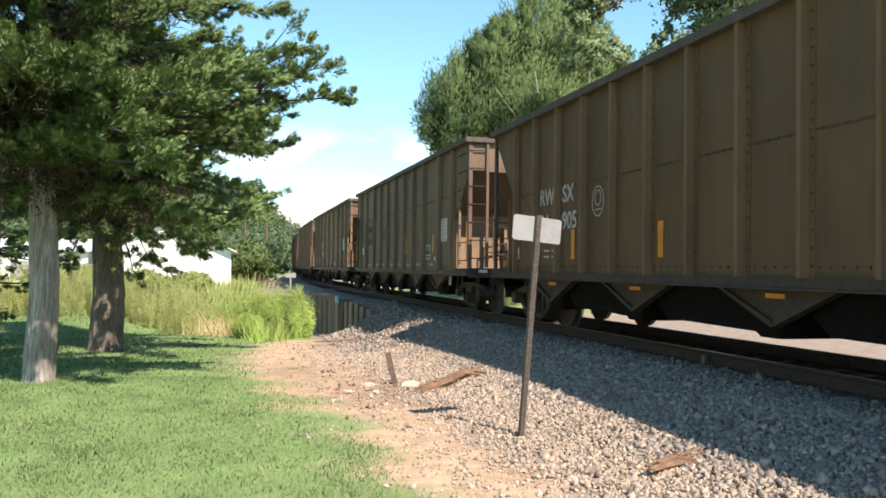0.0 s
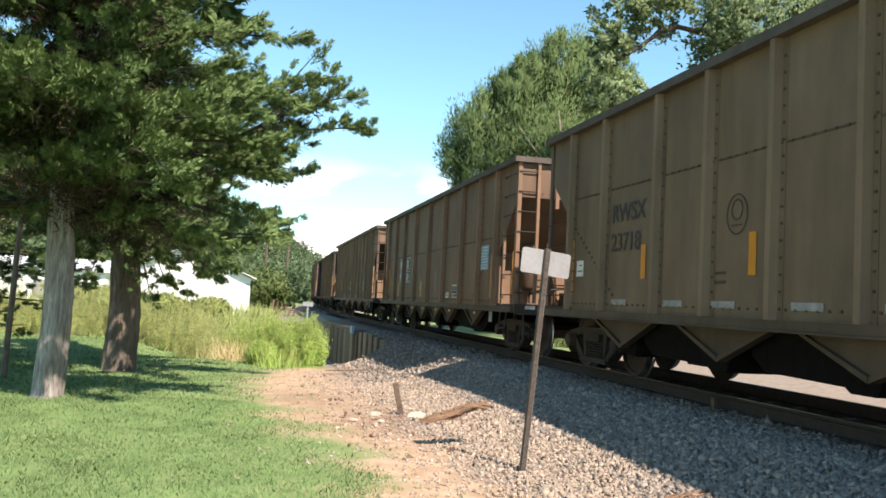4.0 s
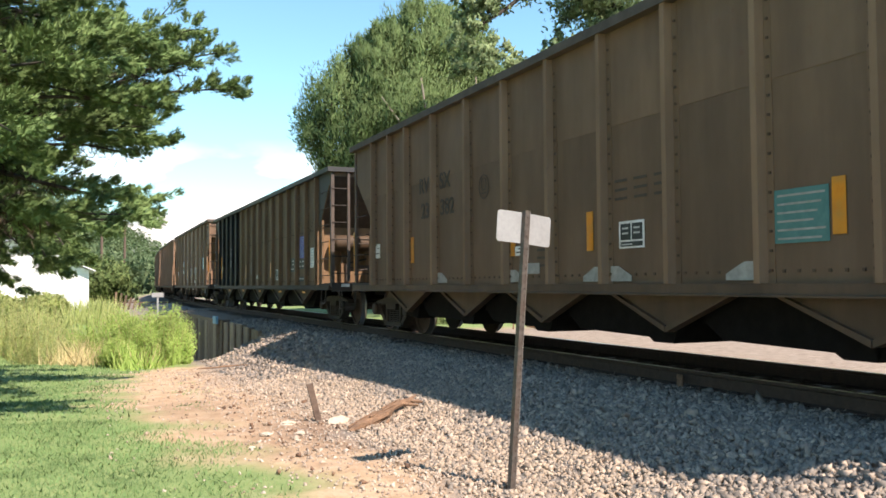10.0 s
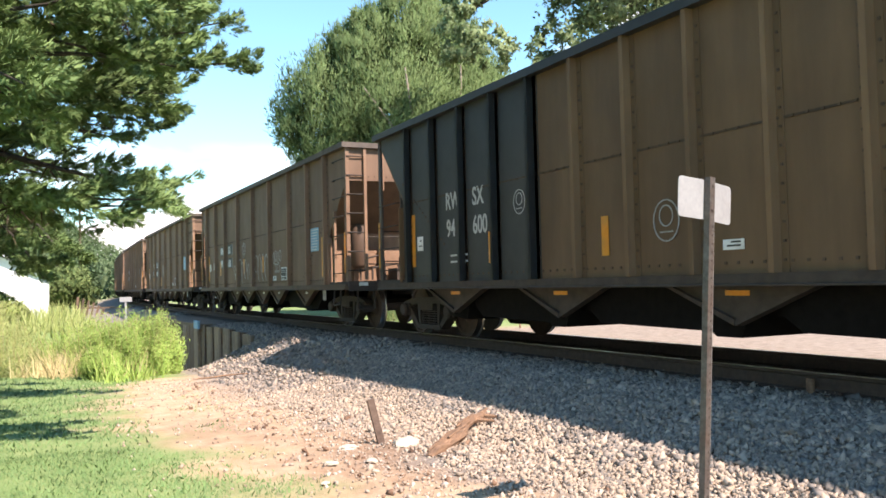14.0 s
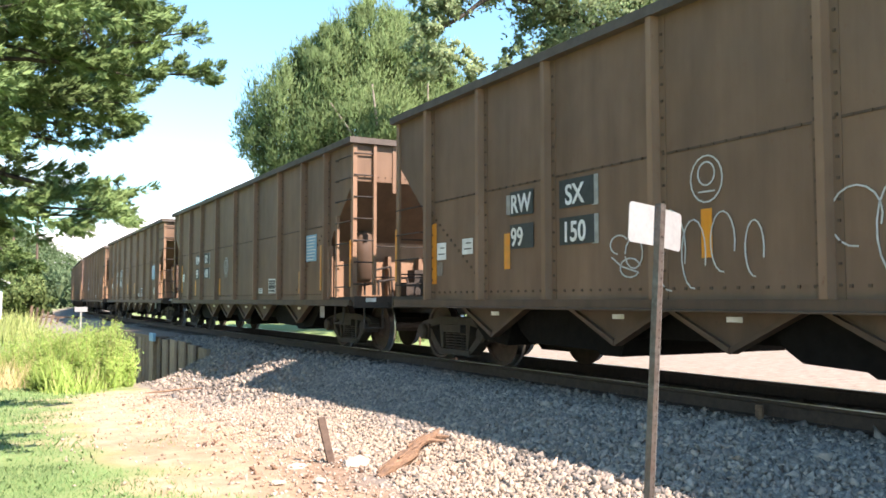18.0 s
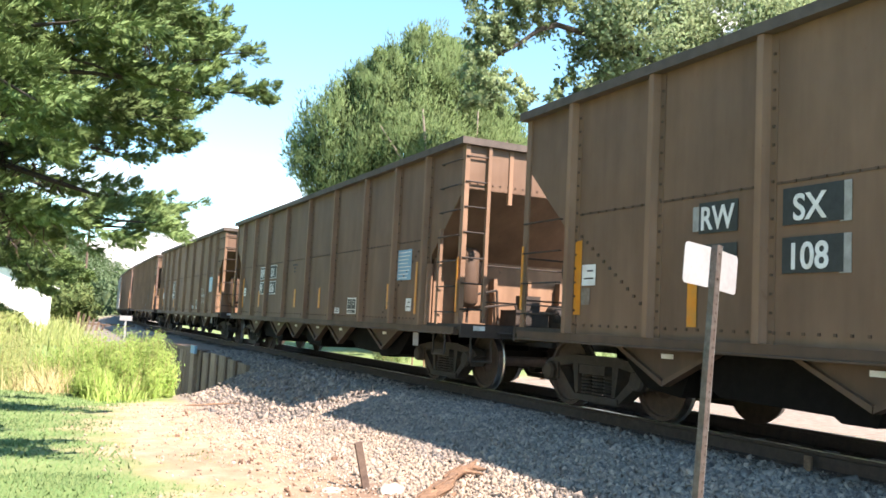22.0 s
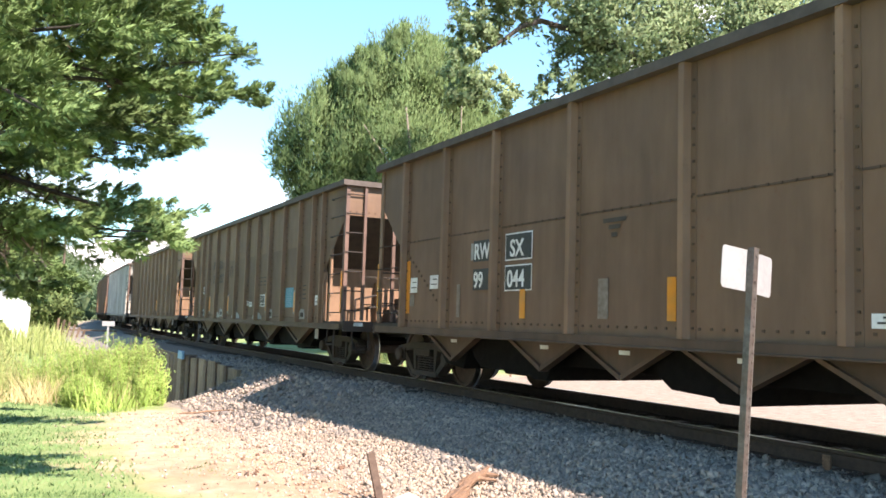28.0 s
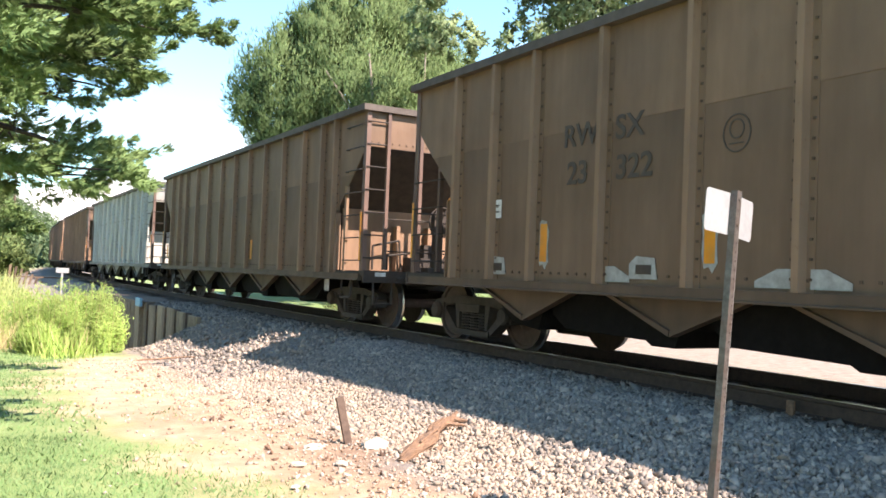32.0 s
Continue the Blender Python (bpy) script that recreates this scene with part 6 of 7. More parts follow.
cedar((-9.4, 21.9, gz(-9.4, 21.9)), 12.5, lambda h: 3.3 * max(0.12, 1 - ((h - 2.4) / 11.0) ** 1.3 if h > 2.4 else 0.85), 3.0, 140, 14.5, 4, 0.36, bare=(3.8, 0.9, -0.44), see=8.4, fine=6, leaf_w=1.45,
      arms=[((-8.8, 20.6, 3.2), (-5.55, 18.2, 5.9), -0.35), ((-7.2, 19.4, 4.0), (-4.5, 17.8, 4.35), 0.15), ((-6.4, 18.8, 4.5), (-4.75, 17.9, 5.0), 0.1), ((-7.6, 19.8, 3.5), (-6.2, 19.4, 3.35), 0.1), ((-7.4, 19.6, 3.6), (-5.6, 19.0, 3.5), 0.15),
            ((-6.9, 19.2, 4.2), (-5.3, 17.6, 4.7), 0.2), ((-8.9, 21, 3.6), (-6.4, 19.4, 4.8), 0.2), ((-9, 21, 2.9), (-7.2, 20.5, 2.0), 0.3), ((-9.3, 21.5, 2.9), (-10.8, 19.5, 1.9), 0.3), ((-9.3, 21.5, 2.7), (-9.7, 19.0, 1.9), 0.3), ((-9.3, 21.5, 2.6), (-8.5, 20.0, 1.7), 0.3), ((-9.5, 21.9, 2.5), (-11.7, 21.5, 1.7), 0.3), ((-9.2, 22, 2.5), (-7.9, 22.7, 1.7), 0.3), ((-9.2, 22.1, 2.6), (-7.4, 23.9, 1.9), 0.3), ((-6.2, 18.7, 5.0), (-5.2, 18.0, 5.4), 0.05),
            ((-8.0, 19.5, 2.6), (-7.1, 17.2, 1.35), 0.1), ((-8.6, 20.5, 2.6), (-7.15, 18.2, 1.4), 0.3), ((-8.6, 20.5, 2.4), (-7.35, 18.5, 1.15), 0.3)]
      + [((-9.4, 21.8, 2.3 + 0.15 * (j % 3)), (x, y, z), 0.3) for j, (x, y, z) in enumerate(((-8.6, 20.2, 0.7), (-8.3, 20.6, 0.95), (-9.9, 20.0, 0.95), (-7.7, 20.5, 1.4), (-10.3, 20.4, 1.2), (-11.0, 21.2, 1.1), (-8.2, 22.8, 0.9), (-10.4, 23.0, 1.0), (-7.4, 21.6, 1.2), (-11.4, 22.4, 1.3)))],
      label="broad dark green cedar with brown trunk on the lawn")
cedar((-14.5, 25.5, gz(-14.5, 25.5)), 11, lambda h: 3.6 * max(0.12, 1 - ((h - 1.8) / 9.6) ** 1.2 if h > 1.8 else 0.85), 1.0, 115, 4.5, 5, 0.22, label="shaded cedar standing behind the others", fine=5, leaf_w=1.9)
cedar((-16.6, 18.5, gz(-16.6, 18.5)), 11, lambda h: 3.2 * max(0.12, 1 - ((h - 2.0) / 9.4) ** 1.2 if h > 2.0 else 0.85), 2.9, 100, 3.5, 6, 0.22, label="dense cedar behind the information board", fine=5, leaf_w=1.9)


def broadleaf(name, label, at, height, trunk_r, blobs, leaves_n, leaf, material, seed, limbs=(), clump=0.35, kind_trunk=M_LIMB, droop=0.2, narrow=False):
    """Tapered trunk, limbs to each bough, and leaves gathered in uneven clumps."""
    r = np.random.default_rng(seed)
    tree = thing(name, label, "tree", Matrix.Translation(at))
    hs = np.linspace(0, height, 9)
    part("trunk", trunk_mesh("trunk", [(0.15 * math.sin(h * 0.6), 0.12 * math.cos(h * 0.5), h - 0.1) for h in hs], [trunk_r * (1.4 if h == 0 else 1) * max(0.08, 1 - h / height) ** 0.7 for h in hs], kind_trunk, 12, seed), None, tree)
    lb = B()
    vol = np.array([b[3] * b[4] * b[5] for b in blobs]) ** 0.75
    vol /= vol.sum()
    quads, faces_n = [], []
    for b, share in zip(blobs, vol):
        c, rad = np.array(b[:3]), np.array(b[3:6])
        m = max(20, int(leaves_n * share))
        k = max(8, int(m / (130 if narrow else 48)))
        cl = unit(r.normal(size=(k, 3))) * r.uniform(0.35, 1.0, (k, 1)) ** 0.5
        cl = c + cl * rad * (0.86 + 0.25 * r.random((k, 1)))
        foot = np.array([0.1, 0.1, max(0.35 * height, min(c[2] - 0.7 * rad[2], height * 0.8))])
        for j in range(min(k, 12) if math.hypot(c[0], c[1]) < 4.6 else 0):
            mid = (foot + cl[j]) / 2 + r.normal(0, 0.25, 3)
            rod(lb, foot, mid, trunk_r * 0.32, trunk_r * 0.18, 6, False)
            rod(lb, mid, cl[j], trunk_r * 0.18, 0.02, 5, False)
        who = r.integers(0, k, m)
        size = clump * float(rad.mean()) * r.uniform(0.5, 1.2, (k, 1))
        p = cl[who] + np.clip(r.normal(0, 1, (m, 3)), -1.7, 1.7) * size[who] * (np.array([0.42, 0.42, 0.7]) if narrow else np.array([0.5, 0.5, 0.42]))
        round_n = unit((p - cl[who]) / size[who] * 0.8 + (p - c) / rad * 1.1 + np.array([0, 0, 0.25]) + r.normal(0, 0.2, (m, 3)))
        dj = unit(r.normal(0, 0.45, (m, 3)) + round_n * 0.5 + np.array([0, 0, 0.9])) if narrow else unit(r.normal(0, 1, (m, 3)) + np.array([0, 0, -droop * 2]))
        faces_n.append(unit(round_n + r.normal(0, 0.12, (m, 3))))
        quads.append((spikes if narrow else blades)(p, dj, leaf * r.uniform(0.7, 1.3, m), leaf * (r.uniform(0.16, 0.3, m) if narrow else r.uniform(0.35, 0.65, m)), r))
    for a, b, ra, rb in limbs:
        rod(lb, a, b, ra, rb, 8, False)
    tagged(part("branchwork", lb, kind_trunk, tree), kind="stuff")
    part("crown", soup("crown", np.concatenate(quads), 3 if narrow else 4, material, np.concatenate(faces_n)), None, tree, "uneven crown of small leaves")
    return tree


M_PALELIMB = mat("pale_willow_bark", (0.20, 0.165, 0.13), (0.38, 0.33, 0.27), 6.0, 0.95, 0, 0.8, stretch=(4, 4, 0.8))
broadleaf("willow_tree", "round-topped pale green willow behind the train", (8.4, 40.5, -0.4), 10.5, 0.3,
          [(-0.6, 0, 8.2, 3.5, 3.2, 4.2), (-3.7, 0.8, 8.6, 2.3, 2.0, 3.5), (2.2, -0.6, 8.4, 3.0, 2.6, 3.8), (-0.4, 0, 12.6, 2.3, 2.0, 2.1), (1.4, 0.2, 12.9, 1.7, 1.6, 1.7), (-3.0, 0.3, 5.2, 2.4, 2.2, 2.8), (2.4, 0, 5, 3.0, 2.4, 2.8), (-2.2, 0.2, 11.4, 1.8, 1.8, 2.0), (1.9, 0, 11.6, 2.0, 1.8, 2.0)],
          330000, 0.24, M_WILLOW, 21, clump=0.24, narrow=True,
          limbs=[((0.2, -1.2, 2.5), (-0.9, -2.4, 7.0), 0.12, 0.08), ((-0.9, -2.4, 7.0), (-1.6, -2.9, 10.4), 0.08, 0.04), ((0.3, -1.2, 2.5), (1.2, -2.5, 7.4), 0.11, 0.07), ((1.2, -2.5, 7.4), (1.3, -2.4, 11.0), 0.07, 0.03), ((1.2, -2.5, 6.8), (2.8, -2.6, 9.8), 0.06, 0.03), ((-0.9, -2.4, 6.6), (-3.2, -2.2, 9.6), 0.06, 0.03)], kind_trunk=M_PALELIMB)
broadleaf("cottonwood_tree", "large cottonwood with dark limbs and glossy leaves", (18.5, 28.5, -0.4), 13.0, 0.45,
          [(-5.6, 2.0, 12.3, 3.0, 2.6, 2.7), (-1.5, 1.5, 13.0, 4.0, 3.0, 3.0), (3.5, 1.5, 14.0, 4.0, 3.6, 3.4), (-8.5, 2.6, 10.0, 1.3, 1.2, 1.0), (-11.6, 2.8, 12.8, 1.1, 1.2, 1.5), (-12.3, 2.6, 10.0, 1.1, 1.0, 1.3), (-11.0, 2.7, 9.6, 0.8, 0.9, 0.8), (-9.6, 3.2, 14.6, 2.2, 1.6, 0.9), (-5.0, 1.8, 9.8, 2.0, 1.8, 1.2), (-2.2, 1.5, 9.8, 3.2, 2.6, 2.4), (3.0, 1.0, 10.0, 3.6, 3.0, 2.8), (-7.4, 2.2, 12.9, 1.7, 1.5, 1.6), (-10.3, 2.7, 13.4, 1.5, 1.3, 1.2), (-12.2, 2.7, 11.4, 0.9, 0.9, 0.9)],
          125000, 0.19, M_COTTON, 22, limbs=[((0, 0, 7.0), (-3.6, 1.0, 10.2), 0.2, 0.15), ((-3.6, 1.0, 10.2), (-6.5, 1.8, 12.0), 0.15, 0.12), ((-6.5, 1.8, 12.0), (-9.4, 2.5, 12.55), 0.12, 0.10), ((-9.4, 2.5, 12.55), (-10.2, 2.5, 12.2), 0.10, 0.09), ((-10.2, 2.5, 12.2), (-10.9, 2.5, 11.6), 0.09, 0.075), ((-10.9, 2.5, 11.6), (-11.9, 2.5, 10.9), 0.075, 0.05), ((0, 0, 6.5), (3.6, -2.6, 9.6), 0.22, 0.12)], clump=0.2, kind_trunk=M_DARKBARK)
broadleaf("background_tree", "pale green tree behind the willow", (14.5, 52, -0.4), 8, 0.2, [(0, 0, 6.4, 3.4, 3.0, 3.4), (1.5, 0, 9, 2.2, 2, 2.2)], 9000, 0.26, M_WILLOW, 23)

# shrubs and trees round the far sides
for k, (x, y, h, w, seed) in enumerate(((27, 40, 6, 3.4, 31), (33, 34, 7, 4, 32), (44, 48, 9, 5, 33), (12, 62, 7, 4, 34), (22, 58, 8, 4.5, 35), (-16, 58, 1.6, 2.2, 37), (-11.0, 52, 1.3, 1.4, 47), (-8.6, 57, 1.1, 1.1, 48), (-13.6, 54, 1.3, 1.5, 49), (-4.9, 77, 3.8, 2.2, 38), (-10.5, 84, 6.5, 3.4, 42), (25.5, 31, 8, 3.6, 43), (21.5, 37, 9, 4.2, 44), (31, 27, 6.5, 3.4, 45), (17, 47, 7, 4.0, 46), (38, 22, 8, 4.5, 40), (50, 10, 9, 5, 41))):
    broadleaf("shrub_tree" if h < 5 else "background_tree", "bushy green shrub beyond the weeds" if x < 0 else "green tree at the edge of the gravel lot", (x, y, gz(x, y)), h * 0.7, 0.12 + 0.01 * h,
              [(0, 0, h * 0.55, w, w, h * 0.42), (w * 0.5, 0.3, h * 0.4, w * 0.6, w * 0.6, h * 0.3), (-w * 0.5, 0, h * 0.42, w * 0.6, w * 0.6, h * 0.32)], 9000, 0.27, M_WILLOW if 20 < x < 32 else M_WOODS if x > 0 or y > 70 else M_SHRUB, seed)


# ---------------------------------------------------------------- lawn, weeds and far woods
def tufts(name, label, category, count, xr, yr, length, width, material, seed, keep, spread=0.35, z_off=0.0):
    r = np.random.default_rng(seed)
    x, y = r.uniform(*xr, count), r.uniform(*yr, count)
    ok = keep(x, y, r.random(count))
    x, y = x[ok], y[ok]
    n = len(x)
    base = np.stack([x, y, ground_z(x, y) + z_off], -1)
    d = unit(np.stack([r.normal(0, spread, n), r.normal(0, spread, n), np.ones(n)], -1))
    q = spikes(base, d, length * r.uniform(0.5, 1.3, n), np.full(n, width) * r.uniform(0.6, 1.4, n), r)
    sunny = unit(np.array([0.05, -0.45, 0.75]) + r.normal(0, 0.3, (n, 3)))
    return tagged(new(name, soup(name, q, 3, material, sunny)), label, category, kind="stuff")


def on_lawn(x, y, u):
    e = np.interp(y, EDGE_Y, EDGE_X)
    patch = np.sin(x * 3.1 + y * 1.9) * np.sin(y * 2.3 - x * 1.2)
    return u < np.clip((e - x) / 0.9 + 0.2 + 0.25 * np.sin(y * 1.7) + 0.15 - 0.3 * patch, 0, 1)


tufts("lawn_grass", "short mown green lawn grass", "grass", 185000, (-14, -5), (0, 14), 0.045, 0.012, M_GRASS, 51, lambda x, y, u: on_lawn(x, y, u / (smooth(0, 4.6, y) * smooth(-14, -12.5, x) + 0.01)), 0.6)
tufts("grass_patch", "thin green grass creeping onto bare dirt", "grass", 16000, (-7.2, -4.7), (6, 25), 0.05, 0.014, M_GRASS, 56, lambda x, y, u: u < 0.8 * np.clip(np.sin(x * 2.3 + y * 1.1 + 1.0) * np.sin(y * 1.6 - x) - 0.35, 0, 1) * smooth(-4.8, -5.6, x), 0.7)
tufts("lawn_grass", "short mown green lawn grass under cedars", "grass", 80000, (-22, -5.5), (14, 36), 0.06, 0.022, M_GRASS, 52, on_lawn, 0.6)


def weed_zone(x, y, u):
    lump = 0.55 + 0.45 * np.sin(x * 1.9 + 1.0) * np.sin(y * 1.3)
    right = -4.35 - 0.25 * np.sin(y * 2.1)
    front = np.interp(x, [-12, -9, -8, -7, -6], [36, 35, 33, 28.5, 24.6])
    a = smooth(-0.6, 1.4, y - front - 0.5 * np.sin(x * 1.3)) * smooth(58, 46, y) * smooth(0.0, 0.5, right - x) * smooth(-30, -20, x)
    return u < a * lump


tufts("tall_weeds", "tall bright green weeds along the ditch", "weeds", 16000, (-7.6, -4.2), (23.6, 31), 0.55, 0.035, M_WEED, 53, weed_zone, 0.3)
tufts("rough_grass", "tall rough grass behind the lawn", "weeds", 60000, (-30, -4.2), (25, 58), 0.42, 0.04, M_SHRUB, 54, weed_zone, 0.5)
tufts("rough_grass", "tall pale grass before the shed", "weeds", 14000, (-34, -4.6), (42, 66), 1.0, 0.07, M_SHRUB, 57, lambda x, y, u: u < 0.4 + 0.6 * np.sin(x * 0.8) * np.sin(y * 0.7), 0.3)
tufts("dry_stalks", "straw-coloured dry grass stalks among weeds", "weeds", 4200, (-9, -4.2), (24.3, 33), 0.7, 0.02, M_STRAW, 55, weed_zone, 0.4)


tufts("dry_stalks", "straw-coloured dry grass at the foot of the weeds", "weeds", 2600, (-7.9, -5.7), (25.2, 29.5), 0.75, 0.02, M_STRAW, 58, lambda x, y, u: u < np.exp(-((x + 6.8) / 0.6) ** 2 - ((y - 27.2) / 1.2) ** 2), 0.45)


def weed_plant(x, y, w, h, n, material, seed, label):
    """Many leafy stems rising from one foot."""
    r = np.random.default_rng(seed)
    bush = thing("weed_bush", label, "bush", Matrix.Translation((x, y, gz(x, y))), group="weeds by the ditch")
    st = B()
    k = max(10, n // 130)
    quads, faces_n = [], []
    per = n // k
    for j in range(k):
        a, q = r.uniform(0, 6.28), r.uniform(0, 1) ** 0.5
        foot = np.array([0.7 * w * q * math.cos(a), 0.7 * w * q * math.sin(a), -0.05])
        tip = np.array([foot[0] * 1.35 + r.normal(0, 0.08), foot[1] * 1.35 + r.normal(0, 0.08), h * r.uniform(0.45, 1.15) * (1.05 - 0.4 * q)])
        rod(st, foot, tip, 0.008, 0.004, 4, False)
        u = r.uniform(0.08, 1.0, per)
        p = foot + (tip - foot) * u[:, None] + r.normal(0, 0.05, (per, 3))
        d = unit(np.stack([r.normal(0, 0.8, per), r.normal(0, 0.8, per), r.uniform(0.1, 1.6, per)], -1))
        quads.append(spikes(p, d, r.uniform(0.07, 0.17, per) * (1.2 - 0.6 * u), r.uniform(0.013, 0.027, per), r))
        faces_n.append(unit(np.stack([p[:, 0] - foot[0], p[:, 1] - foot[1] - 0.1, np.full(per, 0.12)], -1) * 4 + np.array([0, -0.3, 0.5]) + r.normal(0, 0.3, (per, 3))))
    part("stem_tuft", st, M_STRAW, bush)
    part("foliage", soup("foliage", np.concatenate(quads), 3, material, np.concatenate(faces_n)), None, bush)
    return bush


for k, (x, y, w, h) in enumerate(((-4.95, 25.6, 0.75, 1.35), (-5.6, 26.2, 0.8, 1.5), (-4.7, 26.9, 0.6, 1.55), (-5.2, 27.6, 0.8, 1.6), (-6.5, 28.6, 0.8, 1.45), (-6.0, 28.0, 0.9, 1.6), (-6.1, 25.3, 0.4, 0.7))):
    weed_plant(x, y, w, h, 13000, M_WEED, 70 + k, "leafy bright green weed bush beside the ditch")
for k, (x, y, w, h) in enumerate(((-7.2, 31.6, 1.2, 1.6), (-8.0, 35.4, 1.5, 1.9), (-9.6, 36.5, 1.6, 2.1), (-11.4, 37.2, 1.7, 2.3), (-6.4, 34, 1.3, 1.8), (-13.4, 37.5, 1.9, 2.4), (-15.6, 37, 2.0, 2.7), (-18.2, 38, 2.2, 2.9), (-8.8, 42, 2.0, 2.5), (-12.6, 43, 2.2, 2.8), (-6.2, 38, 1.4, 1.9))):
    weed_plant(x, y, w, h, 11000, M_SHRUB, 90 + k, "soft grey-green bush among tall grass")

for k, (x, y) in enumerate(((5.0, 30.6), (6.6, 31.4), (8.4, 31.6), (10.3, 32.4), (12.4, 32.8), (14.6, 33.6), (4.2, 33.2), (7.4, 33.8))):
    weed_plant(x, y, 0.9, 1.0, 2600, M_WOODS, 120 + k, "low green brush at the back of the lot")

r = np.random.default_rng(91)
quads = []
crowns = []
for k in range(420):
    crowns.append((r.uniform(-260, -22), r.uniform(130, 360), r.uniform(3.5, 6)))
for k in range(520):
    y = r.uniform(165, 370)
    crowns.append((r.uniform(-80, 12 + 0.14 * (y - 165)), y, r.uniform(3.0, 5.0)))
for k in range(40):
    crowns.append((r.uniform(-30, 2), r.uniform(95, 135), r.uniform(1.5, 2.5)))
for k in range(60):
    crowns.append((r.uniform(30, 160), r.uniform(60, 260), r.uniform(4, 8)))
for x, y, w in crowns:
    n = 200
    p = unit(r.normal(size=(n, 3))) * r.uniform(0.5, 1.0, (n, 1)) * np.array([w, w, w * 0.95])
    p += np.array([x, y, float(ground_z(x, y)) + w * 0.9])
    quads.append(blades(p, unit(r.normal(size=(n, 3))), r.uniform(0.5, 1.1, n), r.uniform(0.35, 0.7, n), r))
tagged(new("far_woods", soup("far_woods", np.concatenate(quads), 4, M_HILL)), "distant wooded hillside in full leaf", "woods", kind="stuff")

# ---------------------------------------------------------------- buildings and poles in the distance
house = thing("white_shed", "white metal-clad shed with a pale gable roof", "building", pose(-10.6, 63, -0.7))
part("wall", prism(B(), [(0, 0), (12, 0), (12, 2.7), (0, 2.7)], -4.4, 4.4), M_WHITEWALL, house)
for y0 in (-0.02, 11.96):
    gab = B()
    v = [gab.verts.new(p) for p in ((-4.4, y0, 2.7), (4.4, y0, 2.7), (0, y0, 4.6), (-4.4, y0 + 0.06, 2.7), (4.4, y0 + 0.06, 2.7), (0, y0 + 0.06, 4.6))]
    for f in ((0, 1, 2), (3, 5, 4), (0, 3, 4, 1), (1, 4, 5, 2), (2, 5, 3, 0)):
        gab.faces.new([v[i] for i in f])
    part("gable", gab, M_WHITEWALL, house)
for sg in (-1, 1):
    rf = B()
    v = [rf.verts.new(p) for p in ((0, -0.5, 4.68), (0, 12.5, 4.68), (sg * 4.8, 12.5, 2.62), (sg * 4.8, -0.5, 2.62), (0, -0.5, 4.75), (0, 12.5, 4.75), (sg * 4.8, 12.5, 2.69), (sg * 4.8, -0.5, 2.69))]
    for f in ((0, 1, 2, 3), (4, 7, 6, 5), (0, 4, 5, 1), (1, 5, 6, 2), (2, 6, 7, 3), (3, 7, 4, 0)):
        rf.faces.new([v[i] for i in f])
    part("roof", rf, M_ROOF, house)
longhall = thing("long_white_building", "long low white building beyond the lawn", "building", pose(-33, 66, -0.7))
part("wall", box(B(), -17, 17, 0, 10, 0, 2.6), M_WHITEWALL, longhall)
part("roof", prism(B(), [(-0.4, 2.6), (10.4, 2.6), (5, 3.6)], -17.3, 17.3), M_ROOF, longhall)
for k in range(5):
    part("doorway", box(B(), -14 + 6.5 * k, -12 + 6.5 * k, -0.03, 0.05, 0.6, 1.9), M_GREYPATCH, longhall)

for x, y, h, r0 in ((-3.8, 123, 10.2, 0.2), (1.0, 162, 15.6, 0.24)):
    pole = thing("utility_pole", "thin wooden utility pole on the skyline", "pole", Matrix.Translation((x, y, gz(x, y))), group="poles on the skyline")
    part("shaft", rod(B(), (0, 0, -0.3), (0, 0, h), r0, r0 * 0.7, 8), M_STAKE, pole)
fence = thing("picket_fence", "leaning grey wooden picket fence", "fence", pose(-4.6, 66, -0.7, 0, 0, -20))
for k in range(12):
    part("picket", box(B(), k * 0.3, k * 0.3 + 0.14, -0.02, 0.02, 0, 1.3 - 0.05 * k), M_PLANK, fence, at=pose(0, 0, 0, 0, 6 + 2.5 * k, 0))
part("fence_rail", box(B(), 0, 3.8, 0.02, 0.06, 0.5, 0.6), M_PLANK, fence)

# board with a map and arrow, on a pole at the lawn
board = thing("information_board", "pale green information board with dark arrow pictogram", "sign board", pose(-12.3, 19.75, -0.72, 0, 0, -8))
M_BOARD = mat("pale_green_board", (0.36, 0.44, 0.34), (0.44, 0.52, 0.41), 8, 0.6, 0, 0.05)
M_PRINT = mat("brown_print", (0.12, 0.09, 0.08), (0.16, 0.13, 0.11), 20, 0.7, 0, 0.02)
part("leg", rod(B(), (0.0, 0.05, -0.1), (0.0, 0.05, 1.4), 0.035), M_POST, board)
panel = part("panel", box(B(), -0.75, 0.35, -0.03, 0.03, 1.3, 3.6), M_BOARD, board)
ar = B()
v = [ar.verts.new(p) for p in ((-0.55, -0.034, 2.35), (0.2, -0.034, 2.35), (-0.17, -0.034, 2.68))]
ar.faces.new(v)
v2 = [ar.verts.new((q.co.x, -0.031, q.co.z)) for q in v]
ar.faces.new(v2[::-1])
part("arrow", ar, M_PRINT, panel)
for k in range(4):
    part("print_line", box(B(), -0.52, 0.17, -0.036, -0.031, 2.22 - 0.1 * k, 2.29 - 0.1 * k), M_PRINT, panel)
for k in range(5):
    part("print_line", box(B(), -0.5 + 0.14 * k, -0.42 + 0.14 * k, -0.036, -0.031, 1.45, 1.82), M_PRINT, panel)
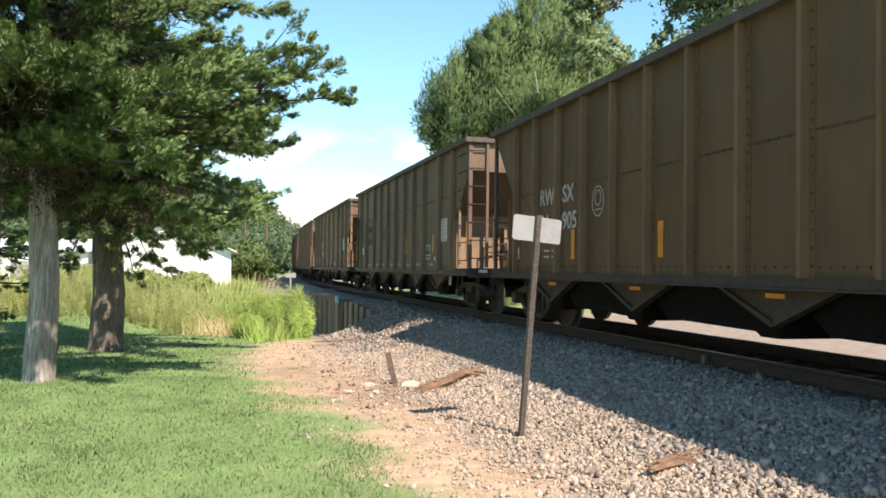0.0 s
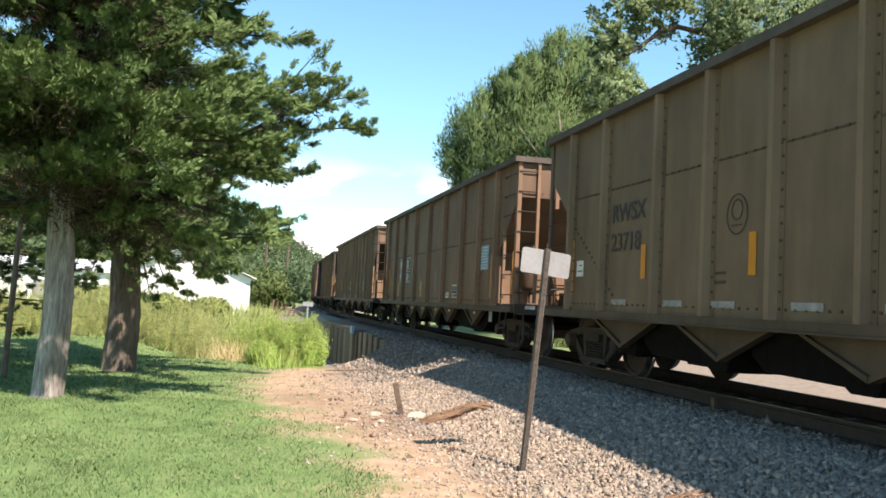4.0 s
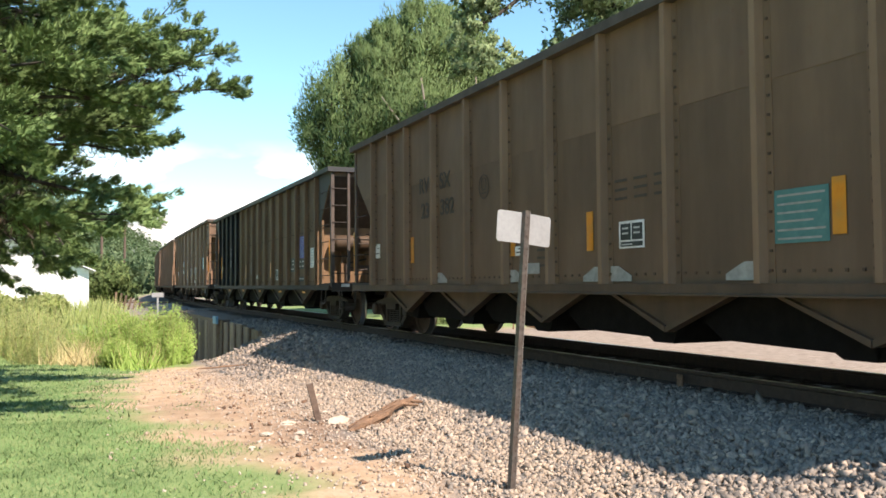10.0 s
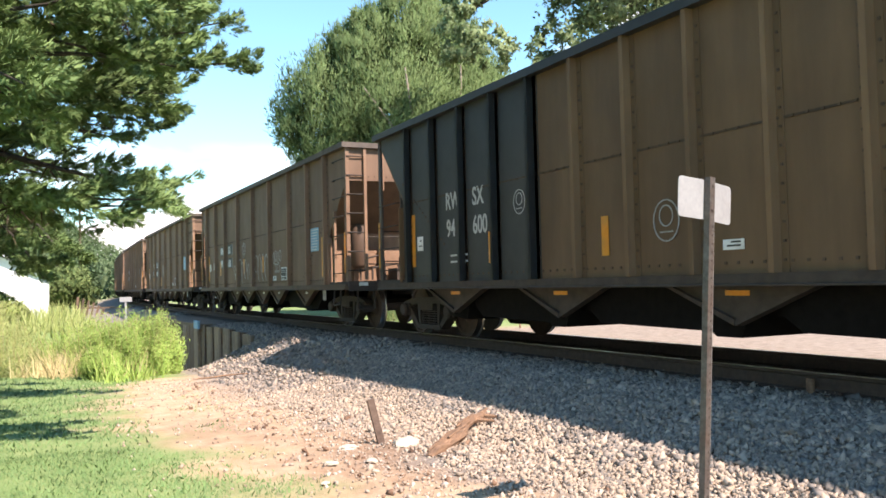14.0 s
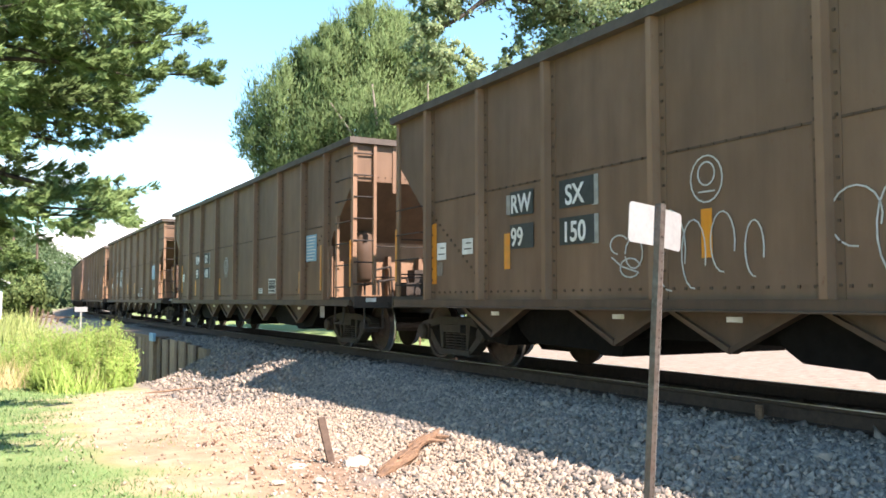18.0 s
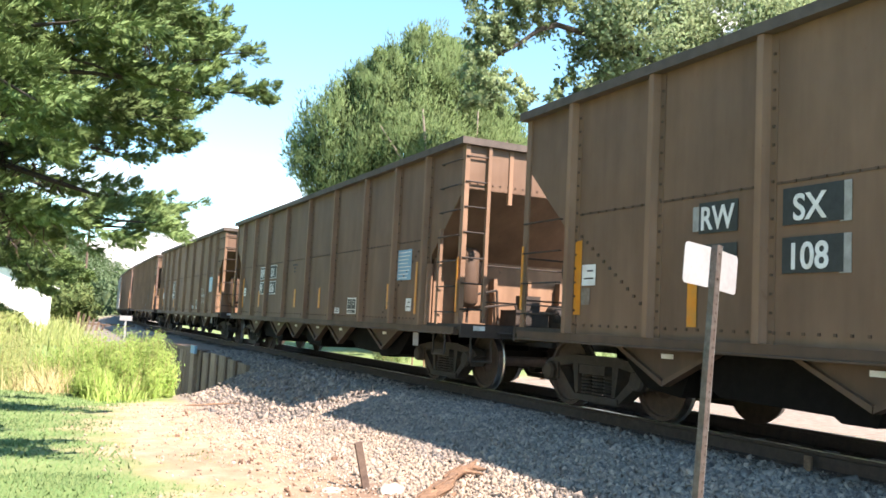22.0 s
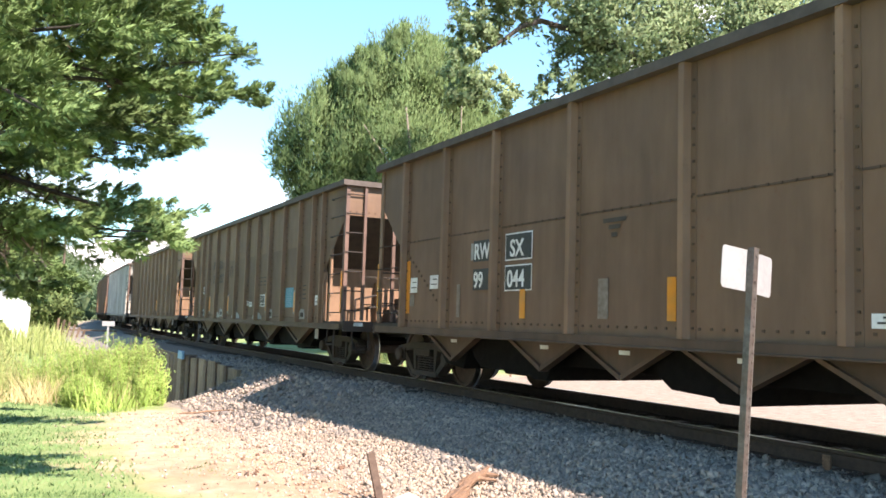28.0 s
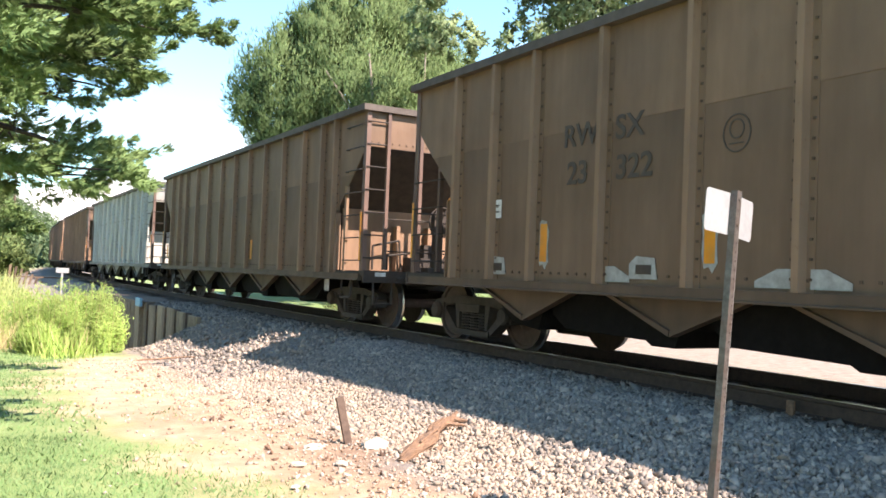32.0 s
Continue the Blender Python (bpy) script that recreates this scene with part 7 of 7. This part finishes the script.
for k in range(6):
    part("print_line", box(B(), -0.6, 0.2 - 0.07 * (k % 3), -0.036, -0.031, 2.95 + 0.09 * k, 2.98 + 0.09 * k), M_PRINT, panel)
M_CONCRETE = mat("worn_concrete", (0.26, 0.245, 0.225), (0.36, 0.34, 0.315), 8, 0.9, 0, 0.2, (0.2, 0.18, 0.16), 1.0, 0.5)
pad = thing("concrete_pad", "flat worn concrete slab in the lawn", "slab", pose(-16.8, 24.0, gz(-16.8, 24.0) + 0.05, 0, 0, 8))
part("slab", box(B(), -2.6, 3.0, -0.9, 1.0, -0.12, 0.04), M_CONCRETE, pad)
leaner = thing("wooden_pole", "slim brown wooden pole standing on the lawn", "pole", pose(-10.78, 17.77, -0.75, 0, 1.5, 0))
part("shaft", rod(B(), (0, 0, -0.1), (0, 0, 4.2), 0.055, 0.045, 8), M_LIMB, leaner)

# survey stakes, logs and rubble beyond the track
for k, (x, y) in enumerate(((3.9, 29.8), (4.3, 28.2), (4.8, 26.8), (5.2, 26.2), (4.1, 31.2))):
    sk = thing("survey_stake", "pinkish painted stake at the edge of the lot", "stake", pose(x, y, gz(x, y), 0, random.uniform(-4, 4), 0), group="survey stakes")
    part("stake_body", box(B(), -0.025, 0.025, -0.012, 0.012, -0.05, 0.62), M_WOOD, sk)
    part("painted_top", box(B(), -0.027, 0.027, -0.014, 0.014, 0.45, 0.63), M_BRICK, sk, "red painted tip")
splinter("log", "grey fallen log on the gravel lot", "wood", pose(6.4, 26.2, gz(6.4, 26.2) + 0.05, 0, 0, 20), 1.8, 0.12, 15, 0)


# ---------------------------------------------------------------- what moves
def run(t):
    """Metres the train has gone by t seconds."""
    return 5.0475 * t + 0.00221 * t * t


def car_pose(s_near, length):
    ax, ay, _ = line(s_near + 1.2)
    bx, by, _ = line(s_near + length - 1.2)
    h = math.atan2(bx - ax, by - ay)
    return pose(ax - 1.2 * math.sin(h), ay - 1.2 * math.cos(h), 0.0, 0, 0, -math.degrees(h))


def motions():
    for i, (car, s0, length) in enumerate(CARS):
        walk(car, [(t, car_pose(s0 - run(t), length)) for t in range(0, 33)])
        if i <= 10:
            for ob in car.children_recursive:
                if ob.name.startswith("wheelset"):
                    home = ob.matrix_basis.translation.copy()
                    walk(ob, [(k / 8, Matrix.Translation(home) @ pose(0, 0, 0, math.degrees(run(k / 8) / 0.457) % 360)) for k in range(257)])


motions()
